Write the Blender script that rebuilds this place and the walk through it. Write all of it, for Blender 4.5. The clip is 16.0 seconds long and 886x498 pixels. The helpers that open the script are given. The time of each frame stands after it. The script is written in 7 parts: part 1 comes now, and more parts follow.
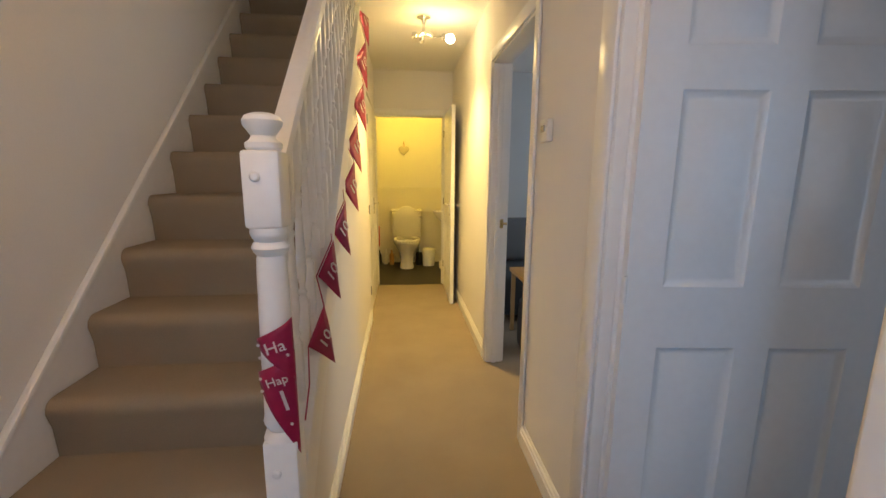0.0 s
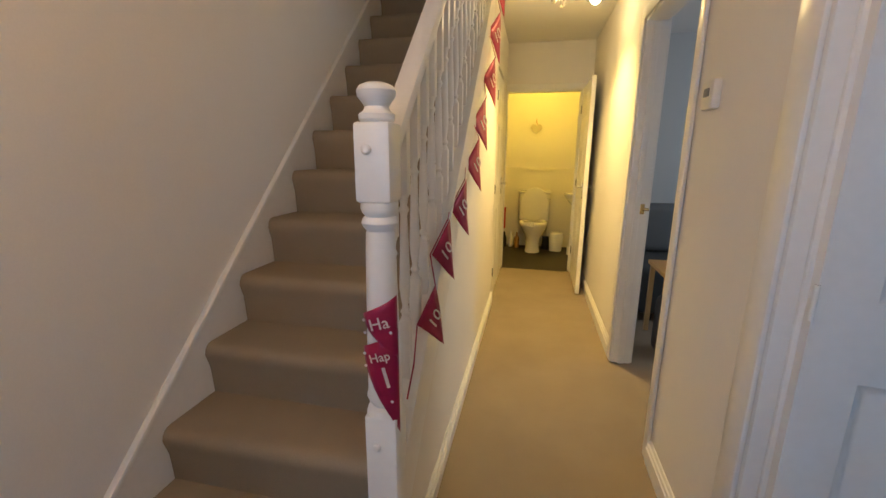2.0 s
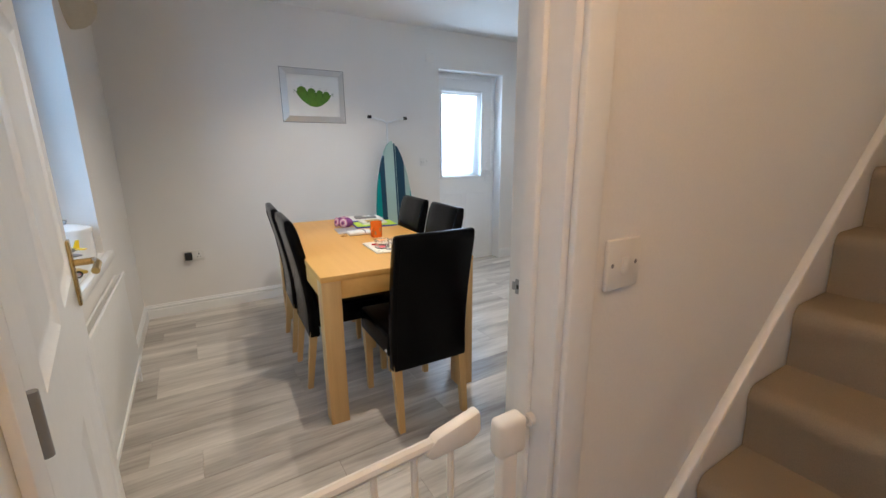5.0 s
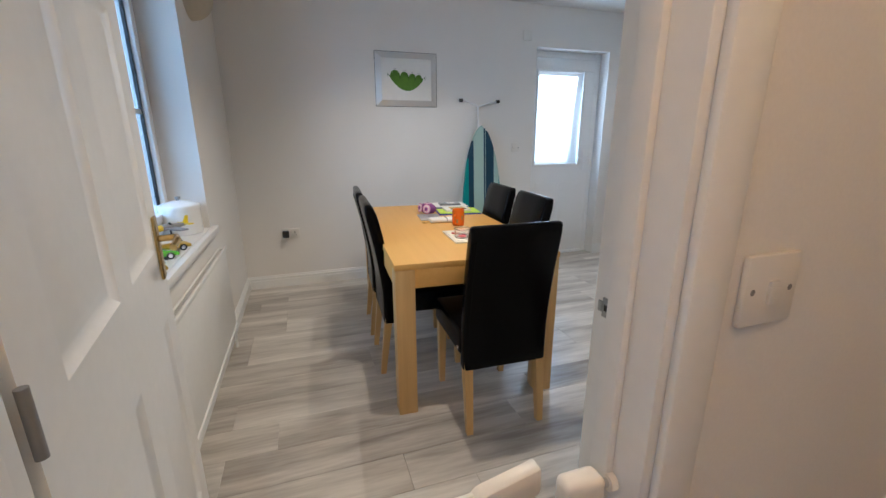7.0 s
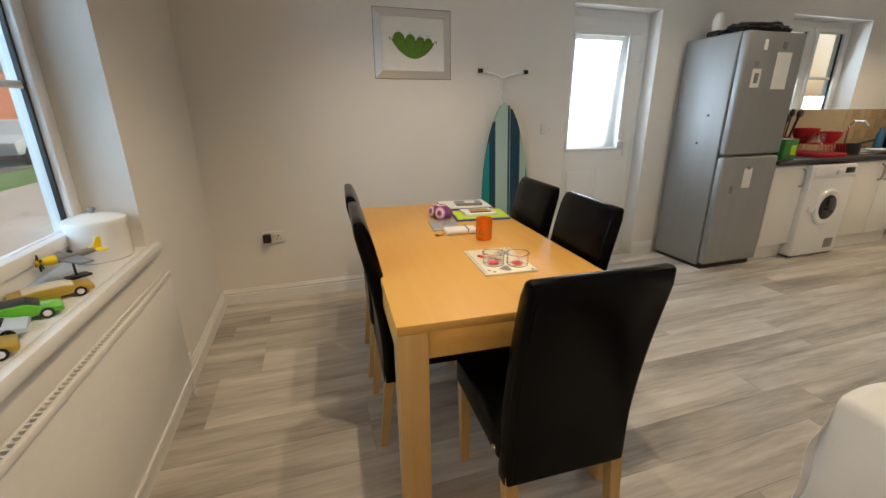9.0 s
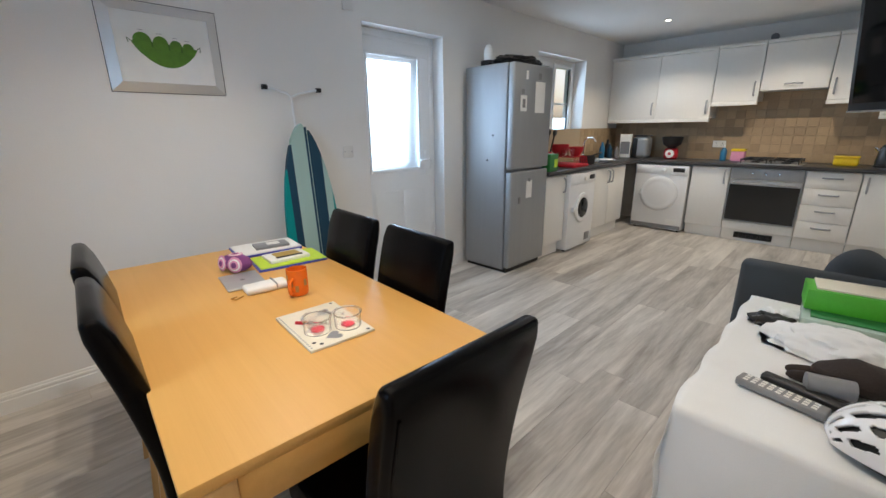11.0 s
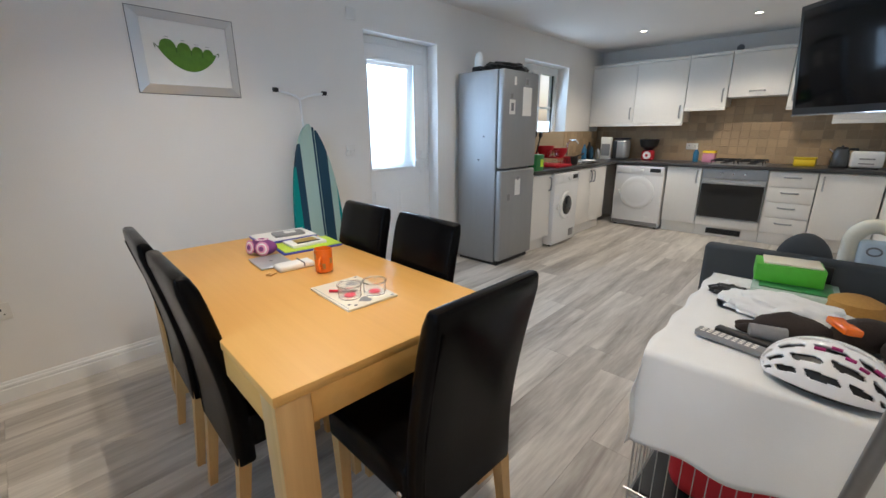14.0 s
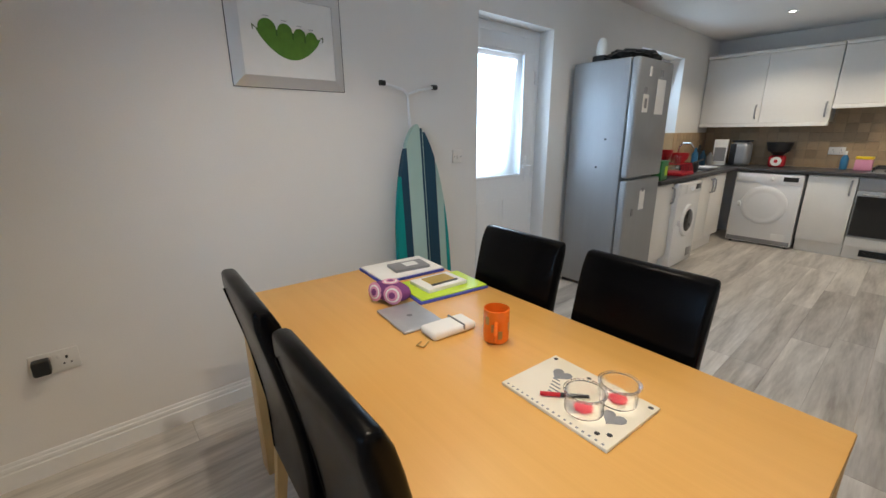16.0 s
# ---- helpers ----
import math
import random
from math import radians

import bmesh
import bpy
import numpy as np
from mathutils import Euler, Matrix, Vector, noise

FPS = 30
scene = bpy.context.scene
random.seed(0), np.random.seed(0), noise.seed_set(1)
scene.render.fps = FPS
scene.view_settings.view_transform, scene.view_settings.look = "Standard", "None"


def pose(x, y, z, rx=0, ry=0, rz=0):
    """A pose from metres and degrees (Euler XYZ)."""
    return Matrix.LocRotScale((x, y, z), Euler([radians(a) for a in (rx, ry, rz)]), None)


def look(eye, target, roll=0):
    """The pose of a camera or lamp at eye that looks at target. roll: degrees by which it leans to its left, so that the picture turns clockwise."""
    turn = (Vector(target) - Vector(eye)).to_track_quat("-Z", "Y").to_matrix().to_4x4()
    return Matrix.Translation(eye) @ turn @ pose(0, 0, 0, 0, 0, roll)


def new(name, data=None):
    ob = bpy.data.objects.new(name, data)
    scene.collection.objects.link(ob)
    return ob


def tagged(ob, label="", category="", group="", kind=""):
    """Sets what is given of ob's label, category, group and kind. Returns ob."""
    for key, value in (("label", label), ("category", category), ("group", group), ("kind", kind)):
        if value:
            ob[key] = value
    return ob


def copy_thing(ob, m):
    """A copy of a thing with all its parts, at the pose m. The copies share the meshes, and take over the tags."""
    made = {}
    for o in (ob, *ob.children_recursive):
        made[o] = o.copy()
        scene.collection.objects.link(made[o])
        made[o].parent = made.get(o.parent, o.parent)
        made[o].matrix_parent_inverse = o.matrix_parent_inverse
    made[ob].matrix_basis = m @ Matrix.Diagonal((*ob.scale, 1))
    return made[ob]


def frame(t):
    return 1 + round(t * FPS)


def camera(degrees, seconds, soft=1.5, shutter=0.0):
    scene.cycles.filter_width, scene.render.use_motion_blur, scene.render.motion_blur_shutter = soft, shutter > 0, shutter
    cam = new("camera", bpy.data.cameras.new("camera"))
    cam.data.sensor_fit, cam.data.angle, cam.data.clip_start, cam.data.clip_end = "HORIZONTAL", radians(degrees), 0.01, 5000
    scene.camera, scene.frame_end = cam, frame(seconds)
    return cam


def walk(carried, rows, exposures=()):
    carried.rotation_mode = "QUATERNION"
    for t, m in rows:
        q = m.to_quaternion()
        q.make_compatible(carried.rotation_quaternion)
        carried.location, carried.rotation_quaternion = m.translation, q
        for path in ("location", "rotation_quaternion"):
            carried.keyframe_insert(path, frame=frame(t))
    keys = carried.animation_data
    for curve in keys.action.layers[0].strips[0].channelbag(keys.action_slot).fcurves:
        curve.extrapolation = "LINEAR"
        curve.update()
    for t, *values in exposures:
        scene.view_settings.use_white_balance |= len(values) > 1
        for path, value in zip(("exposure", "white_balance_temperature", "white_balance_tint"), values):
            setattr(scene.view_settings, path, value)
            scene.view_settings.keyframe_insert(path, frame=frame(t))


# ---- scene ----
cam = camera(94.4, 16.0)
PATH = [
    (0, (-0.092, 0.142, 1.329), (0.108, 2.099, 0.968), 0.4),
    (0.5, (-0.074, 0.244, 1.319), (-0.131, 2.212, 0.966), 0.5),
    (1, (-0.033, 0.282, 1.312), (-0.284, 2.232, 0.947), 0.4),
    (1.5, (-0.027, 0.284, 1.314), (-0.306, 2.215, 0.875), 0.4),
    (2, (-0.061, 0.239, 1.312), (-0.47, 2.144, 0.86), 0.3),
    (2.5, (-0.145, 0.184, 1.313), (-0.873, 1.992, 0.867), 0.1),
    (3, (-0.26, 0.082, 1.303), (-1.262, 1.755, 0.86), -0.5),
    (3.5, (-0.386, 0.024, 1.301), (-1.608, 1.543, 0.855), -0.4),
    (4, (-0.553, 0.082, 1.298), (-2.003, 1.384, 0.85), -0.5),
    (4.5, (-0.643, 0.113, 1.298), (-2.222, 1.252, 0.84), -0.5),
    (7, (-0.784, 0.228, 1.282), (-2.613, 0.839, 0.753), -0.2),
    (7.5, (-0.988, 0.279, 1.257), (-2.845, 0.834, 0.716), -0.3),
    (8, (-1.184, 0.335, 1.251), (-3.023, 0.886, 0.689), -0.6),
    (8.5, (-1.344, 0.363, 1.267), (-3.167, 0.901, 0.645), -0.5),
    (9, (-1.452, 0.385, 1.302), (-3.264, 0.956, 0.675), -0.5),
    (9.5, (-1.58, 0.445, 1.319), (-3.291, 1.264, 0.686), -0.7),
    (10, (-1.692, 0.512, 1.325), (-3.144, 1.727, 0.681), -0.5),
    (12.3, (-1.742, 0.382, 1.344), (-3.074, 1.771, 0.8), -0.5),
    (12.5, (-1.707, 0.348, 1.341), (-3.028, 1.748, 0.798), -0.4),
    (13, (-1.616, 0.271, 1.339), (-2.93, 1.676, 0.793), -0.5),
    (13.5, (-1.585, 0.242, 1.322), (-2.901, 1.645, 0.774), -0.4),
    (14, (-1.624, 0.252, 1.316), (-2.943, 1.651, 0.767), -0.4),
    (14.5, (-1.736, 0.276, 1.321), (-3.059, 1.673, 0.774), -0.4),
    (15, (-1.911, 0.286, 1.322), (-3.24, 1.676, 0.774), -0.3),
    (15.5, (-2.147, 0.264, 1.312), (-3.496, 1.634, 0.759), -0.2),
    (16, (-2.414, 0.296, 1.327), (-3.873, 1.552, 0.783), -0.4),
]
EXPOSURE = [
    (0.0, -0.38, 5450, 10),
    (1.0, -0.46, 5650, 10),
    (2.0, -0.46, 5500, 10),
    (2.5, -0.40, 5300, 10),
    (3.0, -0.36, 4850, 10),
    (3.5, -0.24, 5050, 10),
    (4.0, -0.08, 5700, 10),
    (4.5, -0.18, 5800, 10),
    (7.0, -0.42, 5700, 10),
    (7.5, -0.62, 5650, 10),
    (8.0, -0.54, 6500, 10),
    (9.0, -0.56, 7250, 10),
    (9.5, -0.42, 7450, 10),
    (10.0, -0.40, 6050, 10),
    (12.5, -0.36, 5850, 10),
    (14.5, -0.34, 5850, 10),
    (15.5, -0.41, 6000, 10),
    (16.0, -0.53, 6100, 10),
]
walk(cam, [(t, look(eye, target, roll)) for t, eye, target, roll in PATH], EXPOSURE)


# ---- world and large lights ----
world = bpy.data.worlds.new("world")
scene.world = world
world.use_nodes = True
wn = world.node_tree.nodes
sky = wn.new("ShaderNodeTexSky")
sky.sky_type, sky.sun_disc = "NISHITA", False
sky.sun_elevation, sky.sun_rotation = radians(46), radians(341.6)
sky.dust_density = 4.0
world.node_tree.links.new(sky.outputs[0], wn["Background"].inputs[0])
wn["Background"].inputs[1].default_value = 0.15

sun = new("sun", bpy.data.lights.new("sun", "SUN"))
sun.data.energy, sun.data.angle, sun.data.color = 4.0, radians(12), (1.0, 0.95, 0.88)
sun.matrix_world = look((0, 0, 20), (6, -18, 0))


def area_lamp(name, eye, target, w, h, watts, colour):
    lamp = new(name, bpy.data.lights.new(name, "AREA"))
    lamp.data.shape, lamp.data.size, lamp.data.size_y = "RECTANGLE", w, h
    lamp.data.energy, lamp.data.color = watts, colour
    lamp.matrix_world = look(eye, target)
    return lamp


def bulb_lamp(name, at, watts, colour, size):
    lamp = new(name, bpy.data.lights.new(name, "POINT"))
    lamp.data.energy, lamp.data.color, lamp.data.shadow_soft_size = watts, colour, size
    lamp.matrix_world = pose(*at)
    return lamp


def spot_lamp(name, at, watts, colour, size, cone=150, blend=0.4):
    lamp = new(name, bpy.data.lights.new(name, "SPOT"))
    lamp.data.energy, lamp.data.color, lamp.data.shadow_soft_size = watts, colour, size
    lamp.data.spot_size, lamp.data.spot_blend = radians(cone), blend
    lamp.matrix_world = pose(*at)
    return lamp


CEIL = 2.45
DAY = (0.62, 0.81, 1.0)
WARM = (1.0, 0.83, 0.61)
TUNGSTEN = (1.0, 0.61, 0.16)
area_lamp("daylight_dining_window", (-1.9, -1.8, 1.65), (-3.1, 0.3, 1.15), 3.0, 1.7, 120, (0.44, 0.70, 1.0))
area_lamp("daylight_kitchen_window", (-4.66, 5.3, 1.6), (-3, 5.3, 1.3), 0.95, 0.95, 12, DAY)
area_lamp("daylight_back_door", (-4.72, 2.75, 1.45), (-3, 2.75, 1.2), 0.5, 0.85, 13, DAY)
area_lamp("daylight_front_door", (-0.3, -0.62, 1.5), (-0.3, 3, 1.0), 0.8, 1.2, 2.0, DAY)
# Fill lamps added inside the two side rooms, which have no window built
area_lamp("fill_side_room", (2.2, -1.05, 1.5), (2.2, 2, 1.0), 1.2, 1.1, 8, DAY)
area_lamp("fill_lounge", (3.5, 3.2, 1.5), (1, 3.0, 1.0), 1.2, 1.1, 24, (1.0, 0.96, 0.90))
# Last two spots are unseen, added to brighten the mid floor and base units
SPOTS = [(-2.34, 0.84), (-3.41, 1.06), (-3.57, 5.82), (-2.46, 5.8), (-3.4, 3.3), (-1.95, 3.3)]
SPOT_WATTS = [84, 56, 66, 76, 22, 36]
SPOT_CONES = [126, 126, 128, 128, 154, 154]
for (px, py), power, cone in zip(SPOTS, SPOT_WATTS, SPOT_CONES):
    spot_lamp("ceiling_spot_lamp", (px, py, CEIL - 0.03), power, WARM, 0.022, cone, 0.7)
# Point lamp stands near the fitting's centre, off the bulb, to spare the wall
bulb_lamp("hall_bulb_lamp", (0.10, 3.35, 2.30), 9, TUNGSTEN, 0.035)
# Downward spot added to brighten the carpet; the bulb itself throws no beam
spot_lamp("hall_floor_fill", (0.10, 3.35, 2.26), 190, TUNGSTEN, 0.055, 122, 0.9)
# Unseen source, added to warm the near hall wall and the stairs
bulb_lamp("hall_front_fill_lamp", (-0.45, 0.30, 2.28), 17, (1.0, 0.52, 0.20), 0.05)
bulb_lamp("toilet_bulb_lamp", (0.0, 5.6, 2.2), 25, (1.0, 0.58, 0.04), 0.06)

# ---- materials ----


def mat(name, col, rough=0.5, metal=0.0, vary=0.06, grain=60.0, bump=0.08, broad=2.5, spec=0.5, coat=0.0, island=0.0, stretch=(1, 1, 1)):
    """Base colour varied by broad stains and fine grain, with fine relief."""
    m = bpy.data.materials.new(name)
    m.use_nodes = True
    n, l = m.node_tree.nodes, m.node_tree.links
    p = n["Principled BSDF"]
    p.inputs["Roughness"].default_value, p.inputs["Metallic"].default_value = rough, metal
    p.inputs["Specular IOR Level"].default_value = spec
    p.inputs["Coat Weight"].default_value = coat
    tc, mp = n.new("ShaderNodeTexCoord"), n.new("ShaderNodeMapping")
    mp.inputs["Scale"].default_value = stretch
    l.new(tc.outputs["Object"], mp.inputs[0])
    big, fine = n.new("ShaderNodeTexNoise"), n.new("ShaderNodeTexNoise")
    big.inputs["Scale"].default_value, fine.inputs["Scale"].default_value = broad, grain
    big.inputs["Detail"].default_value, fine.inputs["Detail"].default_value = 4, 6
    l.new(mp.outputs[0], big.inputs[0]); l.new(mp.outputs[0], fine.inputs[0])
    add = n.new("ShaderNodeMath"); add.operation = "ADD"
    l.new(big.outputs[0], add.inputs[0]); l.new(fine.outputs[0], add.inputs[1])
    last = add
    if island:
        info = n.new("ShaderNodeObjectInfo")
        ma = n.new("ShaderNodeMath"); ma.operation = "MULTIPLY_ADD"
        ma.inputs[1].default_value = island
        l.new(info.outputs["Random"], ma.inputs[0]); l.new(add.outputs[0], ma.inputs[2])
        last = ma
    mr = n.new("ShaderNodeMapRange")
    mr.inputs[1].default_value, mr.inputs[2].default_value = 0.6, 1.4 + island
    mr.inputs[3].default_value, mr.inputs[4].default_value = 1 - vary, 1 + vary
    l.new(last.outputs[0], mr.inputs[0])
    mix = n.new("ShaderNodeVectorMath"); mix.operation = "SCALE"
    mix.inputs[0].default_value = col
    l.new(mr.outputs[0], mix.inputs["Scale"])
    l.new(mix.outputs[0], p.inputs["Base Color"])
    if bump:
        b = n.new("ShaderNodeBump")
        b.inputs["Strength"].default_value, b.inputs["Distance"].default_value = bump, 0.004
        l.new(fine.outputs[0], b.inputs["Height"]); l.new(b.outputs[0], p.inputs["Normal"])
    return m


def wood_mat(name, dark, light, rough, ring, along="y", island=0.6, vary=1.0, run=0.9):
    """Long streaks of grain along one axis, each board with a tone of its own."""
    m = bpy.data.materials.new(name)
    m.use_nodes = True
    n, l = m.node_tree.nodes, m.node_tree.links
    p = n["Principled BSDF"]
    p.inputs["Roughness"].default_value = rough
    tc, mp, info = n.new("ShaderNodeTexCoord"), n.new("ShaderNodeMapping"), n.new("ShaderNodeObjectInfo")
    sc = {"x": (run, ring, ring), "y": (ring, run, ring), "z": (ring, ring, run)}[along]
    mp.inputs["Scale"].default_value = sc
    off = n.new("ShaderNodeVectorMath"); off.operation = "SCALE"
    comb = n.new("ShaderNodeCombineXYZ")
    for k in range(3):
        l.new(info.outputs["Random"], comb.inputs[k])
    l.new(comb.outputs[0], off.inputs[0]); off.inputs["Scale"].default_value = 37.0
    l.new(tc.outputs["Object"], mp.inputs[0]); l.new(off.outputs[0], mp.inputs["Location"])
    a, b = n.new("ShaderNodeTexNoise"), n.new("ShaderNodeTexNoise")
    a.inputs["Scale"].default_value, a.inputs["Detail"].default_value, a.inputs["Distortion"].default_value = 1.0, 6, 0.6
    b.inputs["Scale"].default_value, b.inputs["Detail"].default_value = 7.0, 8
    l.new(mp.outputs[0], a.inputs[0]); l.new(mp.outputs[0], b.inputs[0])
    s1 = n.new("ShaderNodeMath"); s1.operation = "MULTIPLY_ADD"; s1.inputs[1].default_value = 0.35
    l.new(b.outputs[0], s1.inputs[0]); l.new(a.outputs[0], s1.inputs[2])
    s2 = n.new("ShaderNodeMath"); s2.operation = "MULTIPLY_ADD"; s2.inputs[1].default_value = island * 0.3
    l.new(info.outputs["Random"], s2.inputs[0]); l.new(s1.outputs[0], s2.inputs[2])
    mr = n.new("ShaderNodeMapRange")
    mid = 0.675 + island * 0.15
    mr.inputs[1].default_value, mr.inputs[2].default_value = mid - 0.28 / vary, mid + 0.28 / vary
    l.new(s2.outputs[0], mr.inputs[0])
    mix = n.new("ShaderNodeMix"); mix.data_type = "RGBA"
    mix.inputs["A"].default_value, mix.inputs["B"].default_value = (*dark, 1), (*light, 1)
    l.new(mr.outputs[0], mix.inputs["Factor"]); l.new(mix.outputs["Result"], p.inputs["Base Color"])
    bp = n.new("ShaderNodeBump"); bp.inputs["Strength"].default_value, bp.inputs["Distance"].default_value = 0.12, 0.002
    l.new(b.outputs[0], bp.inputs["Height"]); l.new(bp.outputs[0], p.inputs["Normal"])
    return m


def glass_mat(name, col=(1, 1, 1), rough=0.0):
    m = bpy.data.materials.new(name)
    m.use_nodes = True
    p = m.node_tree.nodes["Principled BSDF"]
    p.inputs["Base Color"].default_value = (*col, 1)
    p.inputs["Transmission Weight"].default_value, p.inputs["Roughness"].default_value, p.inputs["IOR"].default_value = 1.0, rough, 1.45
    return m


def glow_mat(name, col, power):
    m = bpy.data.materials.new(name)
    m.use_nodes = True
    p = m.node_tree.nodes["Principled BSDF"]
    p.inputs["Emission Color"].default_value, p.inputs["Emission Strength"].default_value = (*col, 1), power
    return m


WALL = mat("white_emulsion", (0.78, 0.76, 0.73), 0.75, vary=0.03, grain=180, bump=0.05)
CEILM = mat("ceiling_emulsion", (0.82, 0.81, 0.79), 0.85, vary=0.02, grain=120, bump=0.04)
GLOSS = mat("white_gloss_paint", (0.80, 0.80, 0.79), 0.28, vary=0.03, grain=40, bump=0.03)
UPVC = mat("white_upvc", (0.82, 0.83, 0.84), 0.3, vary=0.02, bump=0.0)
CARPET = mat("beige_carpet", (0.305, 0.248, 0.175), 0.95, vary=0.14, grain=420, bump=0.7, broad=3, spec=0.1)
PLANK = wood_mat("grey_oak_laminate", (0.27, 0.24, 0.212), (0.72, 0.68, 0.62), 0.36, 10.0, "y", 0.6, 1.0, 1.0)
OAK = wood_mat("oak_veneer", (0.66, 0.355, 0.085), (0.74, 0.42, 0.115), 0.45, 30.0, "x", 0.1, 0.6)
OAKLEG = wood_mat("oak_leg", (0.50, 0.30, 0.105), (0.68, 0.44, 0.185), 0.42, 24.0, "z", 0.3, 0.7)
LEATHER = mat("black_leatherette", (0.0018, 0.0018, 0.0022), 0.24, vary=0.3, grain=260, bump=0.08, spec=0.11)
STEEL = mat("brushed_silver", (0.36, 0.37, 0.38), 0.5, 0.6, vary=0.05, grain=30, bump=0.03, stretch=(6, 6, 0.4))
CHROME = mat("chrome", (0.75, 0.75, 0.76), 0.12, 1.0, vary=0.03, bump=0.0)
BRASS = mat("brass", (0.62, 0.44, 0.18), 0.22, 1.0, vary=0.08, bump=0.0)
KITCHEN = mat("cream_white_laminate", (0.80, 0.78, 0.74), 0.3, vary=0.02, grain=30, bump=0.0)
WHITEGOODS = mat("white_enamel", (0.80, 0.80, 0.80), 0.25, vary=0.02, bump=0.0)
WORKTOP = mat("dark_slate_worktop", (0.045, 0.043, 0.045), 0.3, vary=0.35, grain=140, bump=0.05)
TILE = mat("tumbled_stone_tile", (0.40, 0.285, 0.165), 0.5, vary=0.30, grain=60, bump=0.25, broad=9, island=0.9)
GROUT = mat("grout", (0.42, 0.33, 0.22), 0.9, vary=0.1)
BLACK = mat("black_plastic", (0.012, 0.012, 0.013), 0.4, vary=0.15, bump=0.04)
DARKGLASS = mat("dark_glass", (0.02, 0.021, 0.022), 0.08, vary=0.1, bump=0.0)
SCREEN = mat("screen_glass", (0.004, 0.004, 0.005), 0.10, vary=0.1, bump=0.0, spec=0.22)
GREY = mat("grey_plastic", (0.22, 0.22, 0.23), 0.45, vary=0.08)
PLATE = mat("white_plastic_plate", (0.74, 0.72, 0.68), 0.35, vary=0.02, bump=0.0)
CLOTH = mat("white_cotton", (0.80, 0.80, 0.79), 0.9, vary=0.04, grain=500, bump=0.25, broad=6)
RED = mat("red_fabric", (0.50, 0.012, 0.022), 0.75, vary=0.2, grain=300, bump=0.3)
CHARCOAL = mat("charcoal_fabric", (0.055, 0.062, 0.07), 0.85, vary=0.2, grain=350, bump=0.4)
GREEN = mat("green_card", (0.10, 0.46, 0.03), 0.4, vary=0.08)
DARKGREEN = mat("dark_green_card", (0.03, 0.20, 0.05), 0.4, vary=0.1)
ORANGE = mat("orange_ceramic", (0.85, 0.17, 0.012), 0.2, vary=0.06)
PAPER = mat("paper", (0.80, 0.79, 0.76), 0.7, vary=0.03, grain=20)
CREAM = mat("cream_board", (0.78, 0.72, 0.58), 0.45, vary=0.04, grain=20)
CERAMIC = mat("white_ceramic", (0.82, 0.81, 0.79), 0.15, vary=0.02, bump=0.0)
CLEAR = glass_mat("clear_glass")
CLOUDY = glass_mat("cloudy_plastic", (1, 1, 1), 0.22)
FROST = glass_mat("frosted_glass", (0.95, 0.97, 1.0), 0.55)
BURGUNDY = mat("burgundy_foil", (0.30, 0.008, 0.06), 0.28, 0.2, vary=0.2, grain=50)
SILVERINK = mat("silver_ink", (0.72, 0.66, 0.66), 0.35, 0.3, vary=0.05)
TEAL = mat("teal_cotton", (0.0, 0.24, 0.235), 0.85, vary=0.08, grain=400, bump=0.3)
PALEGREEN = mat("pale_green_cotton", (0.36, 0.50, 0.46), 0.85, vary=0.06, grain=400, bump=0.3)
NAVY = mat("navy_cotton", (0.008, 0.045, 0.085), 0.85, vary=0.1, grain=400, bump=0.3)
PEA = mat("pea_green_print", (0.085, 0.20, 0.015), 0.6, vary=0.22, grain=30)
PEADARK = mat("dark_pea_green_print", (0.045, 0.12, 0.01), 0.6, vary=0.2, grain=30)
BRICK = mat("red_brick", (0.42, 0.12, 0.07), 0.9, vary=0.25, grain=12)
GRASS = mat("grass", (0.09, 0.20, 0.035), 0.95, vary=0.4, grain=8)
ROOFM = mat("roof_tiles", (0.50, 0.20, 0.11), 0.9, vary=0.3, grain=6)
ASPHALT = mat("asphalt", (0.11, 0.11, 0.11), 0.9, vary=0.2, grain=30)
SLAB = mat("concrete_slabs", (0.42, 0.40, 0.37), 0.9, vary=0.15, grain=14)
VINYL = mat("dark_vinyl", (0.035, 0.03, 0.028), 0.45, vary=0.3, grain=20)
DADO = mat("wall_tile_white", (0.80, 0.77, 0.68), 0.25, vary=0.03)
GREYWALL = mat("pale_grey_emulsion", (0.58, 0.60, 0.61), 0.75, vary=0.03, grain=160, bump=0.05)
PINK = mat("pink_plush", (0.68, 0.30, 0.45), 0.8, vary=0.15, grain=200)
PURPLE = mat("purple_plush", (0.20, 0.05, 0.20), 0.8, vary=0.15, grain=200)
YELLOW = mat("yellow_plastic", (0.85, 0.62, 0.02), 0.35, vary=0.05)
BLUE = mat("blue_plastic", (0.03, 0.16, 0.32), 0.35, vary=0.1)
LIME = mat("lime_card", (0.52, 0.72, 0.03), 0.45, vary=0.08)
BLUECARD = mat("blue_card", (0.06, 0.08, 0.42), 0.45, vary=0.08)
TAN = mat("tan_suede", (0.42, 0.22, 0.05), 0.8, vary=0.15, grain=120)
GOLD = mat("gold_paint", (0.55, 0.36, 0.06), 0.35, 0.4, vary=0.1)
PALEBLUE = mat("pale_blue_plastic", (0.52, 0.60, 0.66), 0.4, vary=0.04)
WIRE = mat("zinc_wire", (0.45, 0.45, 0.45), 0.35, 0.9, vary=0.05, bump=0.0)
LAMPON = glow_mat("lit_lamp", (1.0, 0.86, 0.62), 30.0)
BULBON = glow_mat("lit_bulb", (1.0, 0.80, 0.40), 40.0)

# ---- mesh helpers ----


